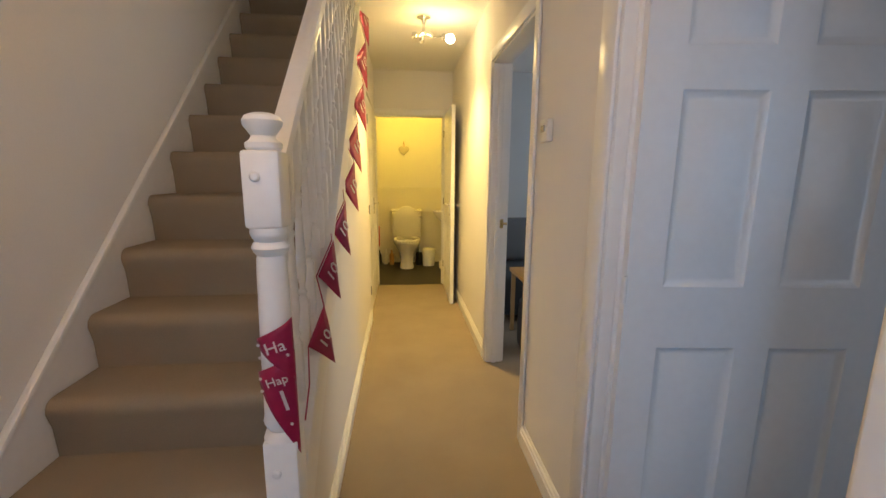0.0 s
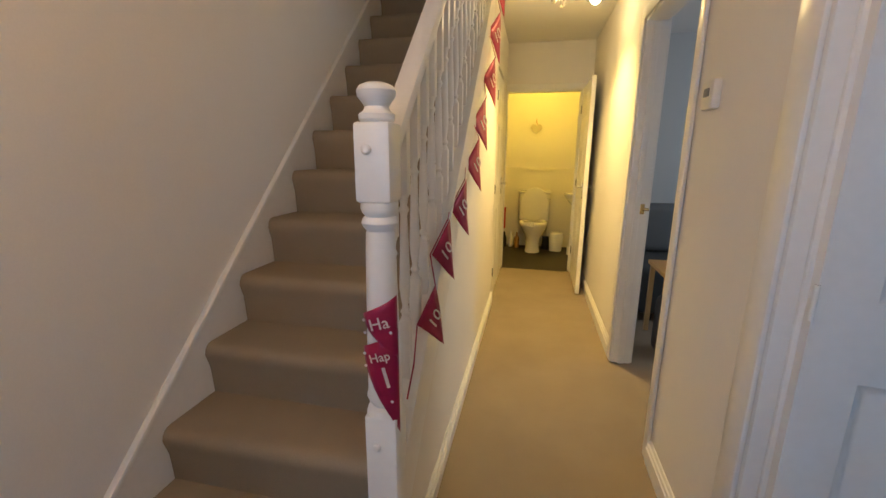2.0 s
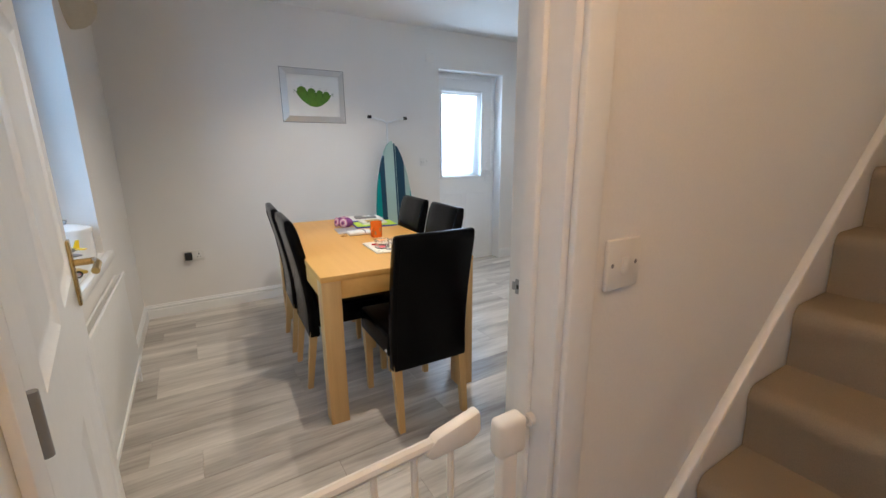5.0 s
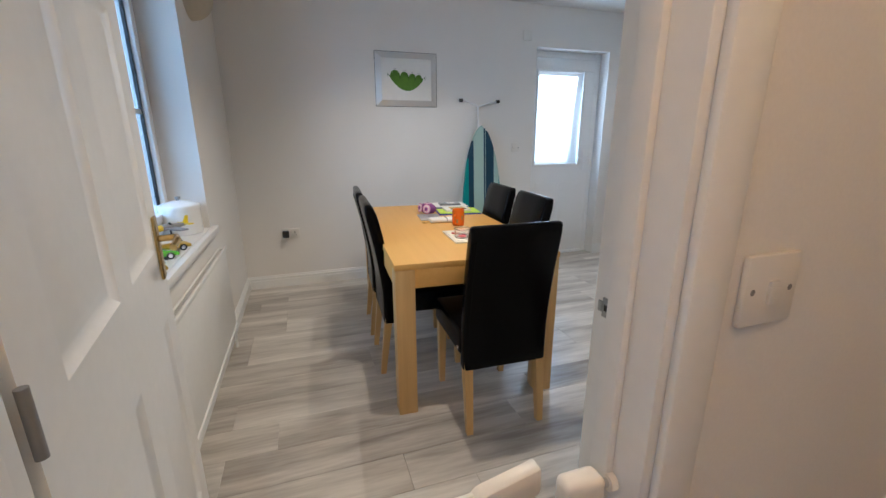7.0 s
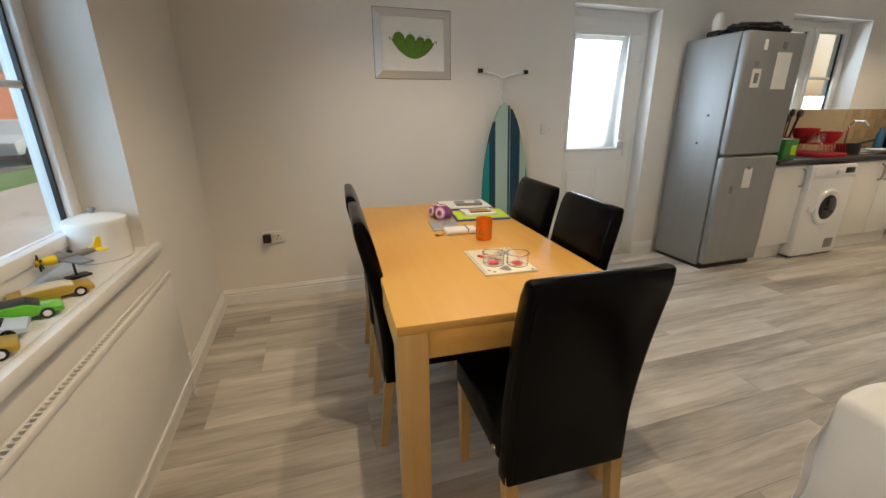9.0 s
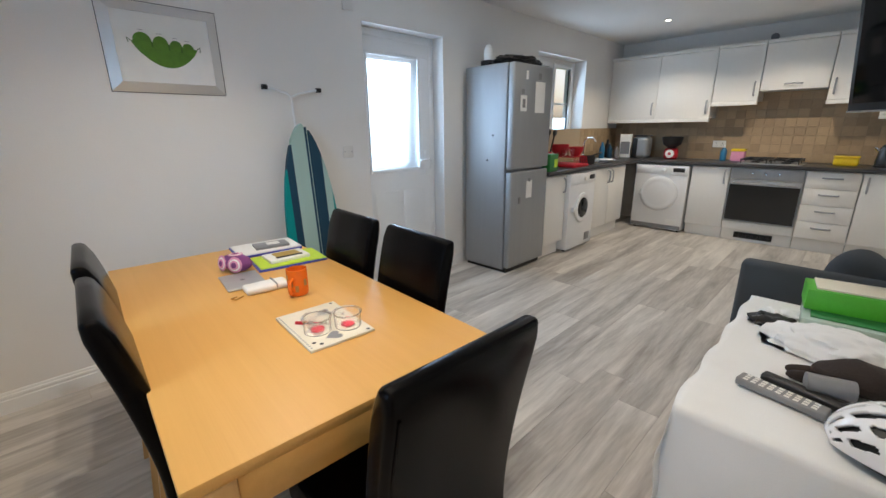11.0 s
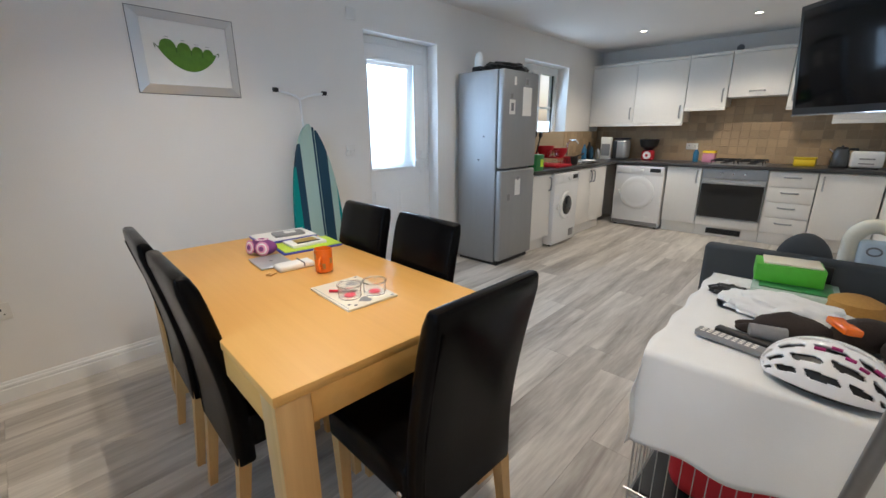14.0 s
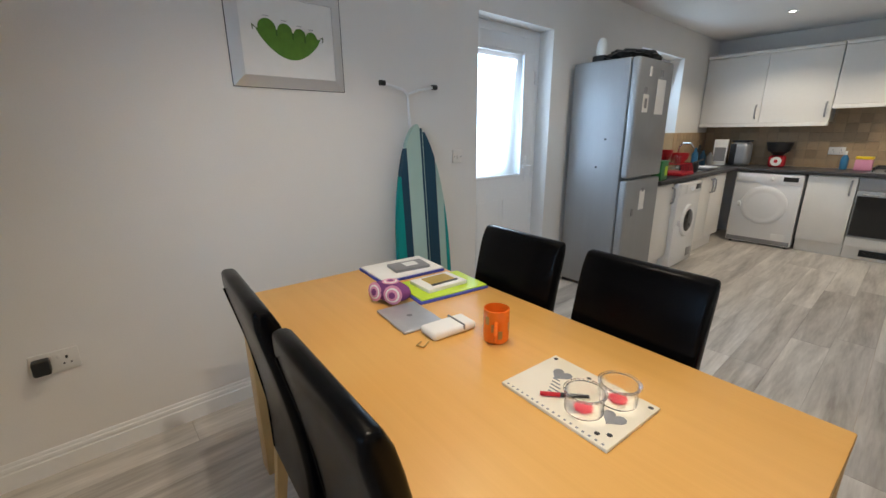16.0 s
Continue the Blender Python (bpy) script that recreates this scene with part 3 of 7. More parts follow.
door_frame("trim_dining_door", "x", XE, HX0, DOOR_Y0, DOOR_Y1, DOOR_H)
door_frame("trim_side_door", "x", HX1, HX1 + 0.11, SIDE_Y0, SIDE_Y1, DOOR_H, 0.09)
door_frame("trim_lounge_door", "x", HX1, HX1 + 0.11, 1.98, 2.87, 2.04)
door_frame("trim_toilet_door", "y", 4.98, 5.08, -0.40, 0.42, 1.985)

sp0 = thing("strike_plate", "steel strike plate on the white dining door lining", "strike plate", (-1.178, DOOR_Y1 - 0.0241, 1.07))
bm = B(); bx(bm, -0.006, 0.006, -0.0015, 0.0, -0.013, 0.013, 0.0005); part("plate", bm, STEEL, sp0)
bm = B(); bx(bm, -0.002, 0.003, -0.0019, -0.0014, -0.004, 0.004); part("latch_hole", bm, BLACK, sp0)
bm = B(); bx(bm, -0.013, -0.006, -0.0025, 0.0, -0.007, 0.007, 0.0005); part("lip", bm, STEEL, sp0)
# brass strike plate on the lounge door lining
sp = thing("strike_plate", "brass strike plate on the white lounge door lining", "strike plate", (HX1 + 0.08, 2.845, 1.0))
bm = B(); bx(bm, -0.012, 0.012, -0.004, 0.0, -0.03, 0.03, 0.001)
part("plate", bm, BRASS, sp)
bm = B(); tube(bm, (0.0, -0.003, 0), (0.035, -0.012, 0), 0.008)
part("latch", bm, BRASS, sp)


def window(name, axis, face, a0, a1, z0, z1, label, mullion=None, transom=None, s=1):
    """White upvc casement: outer frame, sashes, panes and a handle. axis is the wall's normal axis."""
    w = tagged(new(name), label, "window", "", "structure")
    def put(n, c0, c1, b0, b1, y0, y1, m=UPVC, bev=0.006, par=None):
        bm = B()
        if axis == "x":
            bx(bm, c0, c1, b0, b1, y0, y1, bev)
        else:
            bx(bm, b0, b1, c0, c1, y0, y1, bev)
        return part(n, bm, m, par or w)
    f = 0.055
    put("window_frame", face - 0.035, face + 0.035, a0, a0 + f, z0, z1)
    put("window_frame", face - 0.035, face + 0.035, a1 - f, a1, z0, z1)
    put("window_frame", face - 0.035, face + 0.035, a0 + f, a1 - f, z0, z0 + f)
    put("window_frame", face - 0.035, face + 0.035, a0 + f, a1 - f, z1 - f, z1)
    cuts = [a0 + f] + ([mullion - 0.03, mullion + 0.03] if mullion else []) + [a1 - f]
    if mullion:
        put("window_frame", face - 0.035, face + 0.035, mullion - 0.03, mullion + 0.03, z0 + f, z1 - f)
    for k in range(0, len(cuts), 2):
        b0, b1 = cuts[k], cuts[k + 1]
        e = 0.045
        q0, q1 = z0 + f, z1 - f
        sash = put("sash", face - 0.02, face + 0.048, b0, b0 + e, q0, q1)
        put("sash", face - 0.02, face + 0.048, b1 - e, b1, q0, q1)
        put("sash", face - 0.02, face + 0.048, b0 + e, b1 - e, q0, q0 + e)
        put("sash", face - 0.02, face + 0.048, b0 + e, b1 - e, q1 - e, q1)
        # Black gasket, widened to paint in the shaded inner edge of the backlit sash
        for c0, c1, d0, d1 in ((b0 + e, b0 + e + 0.013, q0 + e, q1 - e), (b1 - e - 0.013, b1 - e, q0 + e, q1 - e)):
            put("gasket_shade_strip", face + 0.012, face + 0.026, c0, c1, d0, d1, BLACK, 0.0)
        p = put("pane", face + 0.006, face + 0.012, b0 + e, b1 - e, q0 + e, q1 - e, CLEAR, 0.0)
        p.visible_shadow = False
        if transom:
            put("glazing_bar", face - 0.004, face + 0.022, b0 + e, b1 - e, transom - 0.012, transom + 0.012, UPVC, 0.003)
    return w


w1 = window("window_1", "y", -0.53, -3.40, -2.10, 0.80, WTOP, "white upvc casement window above the radiator", -2.75, 1.405)
bm = B(); bx(bm, -2.81, -2.79, -0.483, -0.455, 1.35, 1.39, 0.003); pipe(bm, [(-2.80, -0.455, 1.37), (-2.80, -0.44, 1.33), (-2.815, -0.435, 1.25)], 0.008)
part("window_handle", bm, UPVC, w1)
bm = B(); bx(bm, -3.46, -2.04, -0.31, -0.275, SILL - 0.02, SILL + 0.022, 0.008); bx(bm, -3.40, -2.10, -0.60, -0.31, SILL - 0.0, SILL + 0.022)
tagged(part("window_sill", bm, GLOSS), "white gloss-painted deep window sill", "window sill", "", "structure")
window("window_2", "x", -4.70, 4.72, 5.83, 1.10, 2.14, "white upvc kitchen window over the sink", 5.28, 1.62)
bm = B(); bx(bm, -4.64, -4.49, 4.72, 5.83, 1.085, 1.104)
tagged(part("window_sill", bm, DADO), "tiled kitchen window sill", "window sill", "", "structure")

# back door with frosted pane
bd = tagged(new("door_6"), "white upvc back door with a frosted glass pane", "door", "", "structure")
def bdp(n, b, m=UPVC, bev=0.005, par=None):
    bm = B(); bx(bm, *b, bev)
    return part(n, bm, m, par or bd)
fx = -4.66
bdp("door_frame", (fx - 0.04, fx + 0.03, 2.41, 2.465, 0, 2.09)); bdp("door_frame", (fx - 0.04, fx + 0.03, 3.185, 3.24, 0, 2.09)); bdp("door_frame", (fx - 0.04, fx + 0.03, 2.465, 3.185, 2.03, 2.09)); bdp("threshold", (fx - 0.04, fx + 0.05, 2.465, 3.185, 0, 0.03))
bdp("door_leaf", (fx - 0.03, fx + 0.035, 2.465, 3.185, 0.03, 0.98)); bdp("door_leaf", (fx - 0.03, fx + 0.035, 2.465, 3.185, 1.92, 2.03))
bdp("door_leaf", (fx - 0.03, fx + 0.035, 2.465, 2.50, 0.98, 1.92)); bdp("door_leaf", (fx - 0.03, fx + 0.035, 3.06, 3.185, 0.98, 1.92))
p = bdp("pane", (fx - 0.005, fx + 0.005, 2.50, 3.06, 0.98, 1.92), FROST, 0.0); p.visible_shadow = False
for b in ((fx + 0.032, fx + 0.045, 2.495, 2.52, 0.975, 1.925), (fx + 0.032, fx + 0.045, 3.04, 3.065, 0.975, 1.925), (fx + 0.032, fx + 0.045, 2.52, 3.04, 0.975, 1.0), (fx + 0.032, fx + 0.045, 2.52, 3.04, 1.90, 1.925)):
    bdp("glazing_bead", b)
for c in (2.54, 2.845):
    bdp("moulded_panel", (fx + 0.034, fx + 0.041, c, c + 0.25, 0.20, 0.80), UPVC, 0.006)
h = bdp("door_handle", (fx + 0.034, fx + 0.044, 3.105, 3.14, 0.92, 1.14), UPVC)
bm = B(); pipe(bm, [(fx + 0.04, 3.122, 1.06), (fx + 0.085, 3.122, 1.06), (fx + 0.085, 3.02, 1.06)], 0.009)
part("lever", bm, UPVC, h)
for z in (0.4, 1.02, 1.75):
    bm = B(); tube(bm, (fx + 0.04, 3.19, z - 0.05), (fx + 0.04, 3.19, z + 0.05), 0.009)
    part("hinge", bm, UPVC, bd)

# ---- outside ----
tagged(solid("ground", [(-400, 400, -400, 400, -0.45, -0.25)], GRASS), "mown grass", "grass")
tagged(solid("pavement", [(-40, 40, -6.0, -1.2, -0.25, -0.20)], SLAB), "pale concrete paving", "pavement")
tagged(solid("road", [(-60, 60, -12.5, -8.2, -0.249, -0.22)], ASPHALT), "grey asphalt road", "road")

# ---- dining furniture ----
table = thing("dining_table", "oak veneer dining table with thick square legs", "table", (-3.19, 1.0, 0), -3.0)
tl, tw = 0.775, 0.40
bm = B(); bx(bm, -tl, tl, -tw, tw, 0.722, 0.75, 0.003)
part("tabletop", bm, OAK, table)
for b in ((-tl + 0.09, tl - 0.09, -tw + 0.004, -tw + 0.026, 0.635, 0.722), (-tl + 0.09, tl - 0.09, tw - 0.026, tw - 0.004, 0.635, 0.722)):
    bm = B(); bx(bm, *b, 0.002)
    part("apron", bm, OAK, table)
for b in ((-tl + 0.004, -tl + 0.026, -tw + 0.09, tw - 0.09, 0.635, 0.722), (tl - 0.026, tl - 0.004, -tw + 0.09, tw - 0.09, 0.635, 0.722)):
    bm = B(); bx(bm, *b, 0.002)
    part("apron", bm, OAK, table)
for sx in (-1, 1):
    for sy in (-1, 1):
        bm = B()
        cx, cy = sx * (tl - 0.046), sy * (tw - 0.046)
        bx(bm, cx - 0.044, cx + 0.044, cy - 0.044, cy + 0.044, 0.0, 0.722, 0.003)
        part("leg", bm, OAKLEG, table)


def dining_chair(at, rz):
    """High-backed upholstered chair; sits facing +y, back at -y."""
    c = thing("dining_chair", "black leatherette high-back dining chair with oak legs", "chair", at, rz, "chairs round the table")
    # back: curved slab from below the seat to the top, leaning back
    bm = B()
    n = 14
    prof = []
    for k in range(n + 1):
        z = 0.30 + (0.955 - 0.30) * k / n
        y = -0.20 - 0.085 * max(0, (z - 0.45) / 0.5) ** 1.5
        prof.append((y, z))
    w = 0.195
    rows = []
    for y, z in prof:
        th = 0.030 if z < 0.9 else 0.030 - 0.012 * (z - 0.9) / 0.055
        rows.append([bm.verts.new((x, y + s * th, z)) for s, x in ((-1, -w), (-1, -w * 0.4), (-1, w * 0.4), (-1, w), (1, w), (1, w * 0.4), (1, -w * 0.4), (1, -w))])
    for a, b in zip(rows, rows[1:]):
        for k in range(8):
            j = (k + 1) % 8
            bm.faces.new((a[k], a[j], b[j], b[k]))
    bm.faces.new(rows[0]); bm.faces.new(list(reversed(rows[-1])))
    bmesh.ops.recalc_face_normals(bm, faces=bm.faces[:])
    es = [e for e in bm.edges if e.calc_length() > 0 and len(e.link_faces) == 2 and e.calc_face_angle() > 0.7]
    bmesh.ops.bevel(bm, geom=es, offset=0.014, segments=3, profile=0.5, affect="EDGES", clamp_overlap=True)
    part("backrest", bm, LEATHER, c, smooth=50)
    bm = B()
    bx(bm, -0.20, 0.20, -0.19, 0.22, 0.355, 0.475, 0.022, 4)
    for v in bm.verts:
        if v.co.z > 0.45:
            v.co.z += 0.010 * (1 - (v.co.x / 0.22) ** 2)
    part("seat", bm, LEATHER, c, smooth=50)
    bm = B()
    pipe(bm, [(-0.176, -0.229, 0.315), (-0.176, -0.231, 0.5), (-0.176, -0.262, 0.72), (-0.176, -0.303, 0.90)], 0.003, 6)
    part("piping", bm, LEATHER, c)
    for sx in (-1, 1):
        for yy, lean in ((0.19, 0.0), (-0.20, -0.045)):
            bm = B()
            a, b, hh = 0.021, 0.014, 0.37
            top = [bm.verts.new((sx * 0.172 + i * a, yy + j * a, hh)) for i, j in ((-1, -1), (1, -1), (1, 1), (-1, 1))]
            bot = [bm.verts.new((sx * 0.172 + i * b, yy + lean + j * b, 0)) for i, j in ((-1, -1), (1, -1), (1, 1), (-1, 1))]
            bm.faces.new(bot); bm.faces.new(list(reversed(top)))
            for k in range(4):
                j = (k + 1) % 4
                bm.faces.new((bot[j], bot[k], top[k], top[j]))
            part("leg", bm, OAKLEG, c)
    bm = B()
    lathe(bm, [(0.011, 0), (0.010, 0.004), (0.004, 0.007), (0.0001, 0.0075)], 12)
    part("stud", bm, CHROME, c, "chrome stud", m=pose(-0.199, -0.155, 0.385, 0, -90, 0))
    return c


ch = dining_chair((-2.46, 1.01, 0), 88)
copy_thing(ch, pose(-2.99, 0.81, 0, 0, 0, -3))
copy_thing(ch, pose(-3.47, 0.83, 0, 0, 0, -4))
copy_thing(ch, pose(-2.915, 1.22, 0, 0, 0, 176))
copy_thing(ch, pose(-3.40, 1.25, 0, 0, 0, 176))

# ---- kitchen ----


def bar_handle(parent, at, length, upright=True, way="y"):
    """A slim bowed pull; way is the axis it stands out along (towards the room)."""
    bm = B()
    h = length / 2
    pts = [(0, 0, -h), (0, -0.024, -h + 0.012), (0, -0.030, 0), (0, -0.024, h - 0.012), (0, 0, h)]
    pipe(bm, pts, 0.0085, 8)
    m = pose(*at)
    if not upright:
        m = m @ pose(0, 0, 0, 0, 90, 0)
    return part("handle", bm, STEEL, parent, "brushed steel bow handle", m=m)


def base_unit(name, label, x0, x1, doors=1, hinge="l", depth=0.58, at=(0, 6.31, 0), rz=0):
    """Floor cupboard: local x along the run, front at y = 0 looking to -y."""
    u = thing(name, label, "cupboard", at, rz, "kitchen base units")
    bm = B(); bx(bm, x0 + 0.001, x1 - 0.001, 0.022, depth, 0.14, 0.862)
    part("body", bm, KITCHEN, u)
    bm = B(); bx(bm, x0, x1, 0.06, 0.075, 0.0, 0.139)
    part("plinth", bm, KITCHEN, u)
    w = (x1 - x0) / doors
    for k in range(doors):
        bm = B(); bx(bm, x0 + k * w + 0.002, x0 + (k + 1) * w - 0.002, 0.0, 0.019, 0.145, 0.855, 0.003)
        d = part("door", bm, KITCHEN, u)
        right = (hinge == "l") if doors == 1 else (k == 0)
        hx = x0 + (k + 1) * w - 0.045 if right else x0 + k * w + 0.045
        bar_handle(d, (hx, 0.0, 0.745), 0.15)
    return u


base_unit("base_cabinet", "white kitchen base cabinet beside the oven", -3.235, -2.835)
base_unit("base_cabinet", "wide white kitchen base cabinet below the kettle", -1.725, -1.215, hinge="r")
# west run: local x along +y of the world, front looks to +x
base_unit("base_cabinet", "white kitchen base cabinet beside the fridge freezer", 0.0, 0.385, at=(-3.93, 4.105, 0), rz=90, depth=0.56)
base_unit("base_cabinet", "white double-door sink base cabinet", 0.0, 0.92, doors=2, at=(-3.93, 5.09, 0), rz=90, depth=0.56)

dr = thing("drawer_unit", "white kitchen drawer unit with four drawers", "drawers", (0, 6.31, 0))
bm = B(); bx(bm, -2.155, -1.732, 0.022, 0.58, 0.14, 0.862); part("body", bm, KITCHEN, dr)
bm = B(); bx(bm, -2.155, -1.732, 0.06, 0.075, 0, 0.139); part("plinth", bm, KITCHEN, dr)
zz = [0.145, 0.325, 0.505, 0.68, 0.855]
for a, b in zip(zz, zz[1:]):
    bm = B(); bx(bm, -2.153, -1.734, 0.0, 0.019, a + 0.002, b - 0.002, 0.003)
    d = part("drawer_front", bm, KITCHEN, dr)
    bar_handle(d, (-1.944, 0.0, b - 0.06), 0.15, upright=False)

ov = thing("built_in_oven", "stainless built-in electric oven with dark glass door", "oven", (0, 6.31, 0))
bm = B(); bx(bm, -2.83, -2.16, 0.03, 0.58, 0.14, 0.862); part("body", bm, KITCHEN, ov)
bm = B(); bx(bm, -2.83, -2.16, 0.06, 0.075, 0, 0.139); part("plinth", bm, KITCHEN, ov)
bm = B(); bx(bm, -2.70, -2.33, 0.05, 0.061, 0.035, 0.105, 0.003); part("vent", bm, BLACK, ov, "black plinth heater grille")
for k in range(5):
    bm = B(); bx(bm, -2.69, -2.34, 0.045, 0.051, 0.045 + k * 0.012, 0.050 + k * 0.012); part("vent_slat", bm, BLACK, ov)
bm = B(); bx(bm, -2.828, -2.162, 0.002, 0.03, 0.145, 0.235, 0.003); part("drawer_front", bm, KITCHEN, ov)
bm = B(); bx(bm, -2.825, -2.165, -0.005, 0.03, 0.735, 0.86, 0.003); part("control_panel", bm, STEEL, ov)
bm = B(); bx(bm, -2.825, -2.165, -0.012, 0.03, 0.242, 0.728, 0.005); od = part("oven_door", bm, STEEL, ov)
bm = B(); bx(bm, -2.815, -2.175, -0.016, -0.0115, 0.258, 0.672); part("oven_glass", bm, DARKGLASS, od, "dark glass")
bm = B(); pipe(bm, [(-2.78, -0.012, 0.69), (-2.78, -0.05, 0.695), (-2.21, -0.05, 0.695), (-2.21, -0.012, 0.69)], 0.008); part("door_handle", bm, CHROME, od)
for k, xx in enumerate((-2.62, -2.50, -2.38)):
    bm = B(); lathe(bm, [(0.019, 0), (0.018, 0.012), (0.012, 0.020), (0.0001, 0.021)], 16)
    part("knob", bm, CHROME, ov, m=pose(xx, -0.005, 0.80, 90, 0, 0))


def drum_machine(name, label, at, rz, w, door_r, glass, tint, depth=0.56, dz=0.45):
    """Front loader: local x across, front at y = 0 looking to -y."""
    u = thing(name, label, "appliance", at, rz)
    bm = B(); bx(bm, 0, w, 0.0, depth, 0.02, 0.85, 0.012, 3); part("body", bm, WHITEGOODS, u)
    for xx in (0.05, w - 0.05):
        for yy in (0.05, depth - 0.05):
            bm = B(); tube(bm, (xx, yy, 0), (xx, yy, 0.025), 0.02); part("foot", bm, BLACK, u)
    bm = B(); bx(bm, 0.005, w - 0.005, -0.006, 0.002, 0.735, 0.845, 0.004); p = part("control_panel", bm, WHITEGOODS, u)
    bm = B(); bx(bm, 0.02, w * 0.32, -0.010, -0.005, 0.75, 0.83, 0.003); part("detergent_drawer", bm, WHITEGOODS, p)
    bm = B(); bx(bm, w * 0.72, w * 0.93, -0.009, -0.005, 0.77, 0.82, 0.002); part("display", bm, BLACK, p)
    bm = B(); lathe(bm, [(0.026, 0), (0.024, 0.02), (0.018, 0.024), (0.0001, 0.025)], 20); part("dial", bm, WHITEGOODS, p, m=pose(w * 0.55, -0.006, 0.79, 90, 0, 0))
    bm = B()
    lathe(bm, [(door_r, 0), (door_r, 0.012), (door_r * 0.93, 0.022), (door_r * 0.80, 0.024), (door_r * 0.72, 0.018 if glass is DARKGLASS else 0.024)], 40)
    d = part("door", bm, tint, u, m=pose(w * 0.5, -0.001, dz, 90, 0, 0))
    bm = B()
    lathe(bm, [(door_r * 0.74, 0.012 if glass is DARKGLASS else 0.0225), (door_r * 0.6, 0.026), (door_r * 0.3, 0.032), (0.0001, 0.034)], 40)
    part("door_glass", bm, glass, d)
    bm = B(); bx(bm, w * 0.10, w * 0.16, -0.032, -0.004, dz - 0.03, dz + 0.03, 0.006); part("door_handle", bm, tint, u)
    bm = B(); bx(bm, w * 0.70, w * 0.90, -0.003, 0.001, 0.07, 0.16, 0.002); part("filter_flap", bm, GREY if glass is DARKGLASS else WHITEGOODS, u)
    return u


drum_machine("washing_machine", "white front-loading washing machine with dark glass door", (-3.885, 4.50, 0), 90, 0.58, 0.165, DARKGLASS, WHITEGOODS, depth=0.5, dz=0.47)
dry = drum_machine("tumble_dryer", "white tumble dryer with a large white round door", (-3.90, 6.29, 0), 0, 0.64, 0.225, WHITEGOODS, WHITEGOODS, dz=0.48)
bm = B(); bx(bm, 0.01, 0.63, -0.004, 0.001, 0.03, 0.08, 0.002); part("base_strip", bm, GREY, dry)

wt = thing("worktop", "dark slate-effect laminate worktop round the kitchen corner", "worktop", (0, 0, 0))
bm = B()
prism(bm, [(-4.495, 4.10), (-3.90, 4.10), (-3.90, 6.28), (-1.205, 6.28), (-1.205, 6.905), (-4.495, 6.905)], "z", 0.866, 0.904, 0.006)
part("slab", bm, WORKTOP, wt)

# hob, sink and tap
hob = thing("gas_hob", "stainless gas hob with black pan supports set in the worktop", "hob", (-2.50, 6.58, 0.904))
bm = B(); bx(bm, -0.29, 0.29, -0.25, 0.25, 0.0, 0.012, 0.005); part("plate", bm, STEEL, hob)
for sx in (-0.14, 0.14):
    for sy in (-0.12, 0.12):
        bm = B(); lathe(bm, [(0.045, 0.012), (0.045, 0.022), (0.034, 0.026), (0.0001, 0.027)], 16, (sx, sy, 0)); part("burner", bm, BLACK, hob)
        bm = B()
        for a in (0, 90):
            bx(bm, -0.125, 0.125, -0.006, 0.006, 0.040, 0.056, m=pose(sx, sy, 0, 0, 0, a))
        for a in (0, 90, 180, 270):
            bx(bm, -0.125, 0.125, 0.113, 0.125, 0.044, 0.056, m=pose(sx, sy, 0, 0, 0, a))
            bx(bm, 0.113, 0.123, 0.113, 0.123, 0.012, 0.046, m=pose(sx, sy, 0, 0, 0, a))
        part("pan_support", bm, BLACK, hob)
sk = thing("sink", "steel inset sink with mixer tap under the kitchen window", "sink", (-4.20, 5.55, 0.904))
bm = B(); bx(bm, -0.22, 0.22, -0.42, 0.42, 0.0, 0.008, 0.004); part("drainer", bm, CHROME, sk)
bm = B(); bx(bm, -0.17, 0.17, -0.02, 0.36, 0.006, 0.012, 0.004); part("bowl", bm, STEEL, sk)
bm = B(); pipe(bm, [(-0.18, 0.15, 0.0), (-0.18, 0.15, 0.24), (-0.14, 0.15, 0.29), (-0.06, 0.15, 0.29), (-0.02, 0.15, 0.24)], 0.012); part("tap", bm, CHROME, sk)


def wall_unit(label, x0, x1, z0, doors=1, hinge="l", pelmet=True, z1=2.19):
    u = thing("wall_cabinet", label, "cupboard", (0, 6.58, 0), 0, "kitchen wall units")
    bm = B(); bx(bm, x0 + 0.001, x1 - 0.001, 0.02, 0.325, z0 + 0.002, z1); part("body", bm, KITCHEN, u)
    w = (x1 - x0) / doors
    for k in range(doors):
        bm = B(); bx(bm, x0 + k * w + 0.002, x0 + (k + 1) * w - 0.002, 0.0, 0.019, z0, z1, 0.003)
        d = part("door", bm, KITCHEN, u)
        if hinge == "top":
            bar_handle(d, ((x0 + x1) / 2, 0, z0 + 0.06), 0.15, upright=False)
        else:
            hx = x0 + (k + 1) * w - 0.045 if hinge == "l" else x0 + k * w + 0.045
            bar_handle(d, (hx, 0, z0 + 0.13), 0.15)
    if pelmet:
        bm = B(); bx(bm, x0 + 0.001, x1 - 0.001, -0.012, 0.05, z0 - 0.045, z0 - 0.002, 0.004); part("pelmet", bm, KITCHEN, u)
    bm = B(); bx(bm, x0 + 0.001, x1 - 0.001, -0.025, 0.05, z1 + 0.002, z1 + 0.04, 0.008); part("cornice", bm, KITCHEN, u)
    return u


wall_unit("white double kitchen wall cabinet in the corner", -4.49, -3.215, 1.42, 2)
wall_unit("white kitchen wall cabinet beside the hood", -3.21, -2.755, 1.60)
wall_unit("white flap-door cabinet above the hob", -2.75, -2.165, 1.70, 1, "top", False)
wall_unit("white kitchen wall cabinet beside the hood", -2.16, -1.745, 1.58, 1, "r")
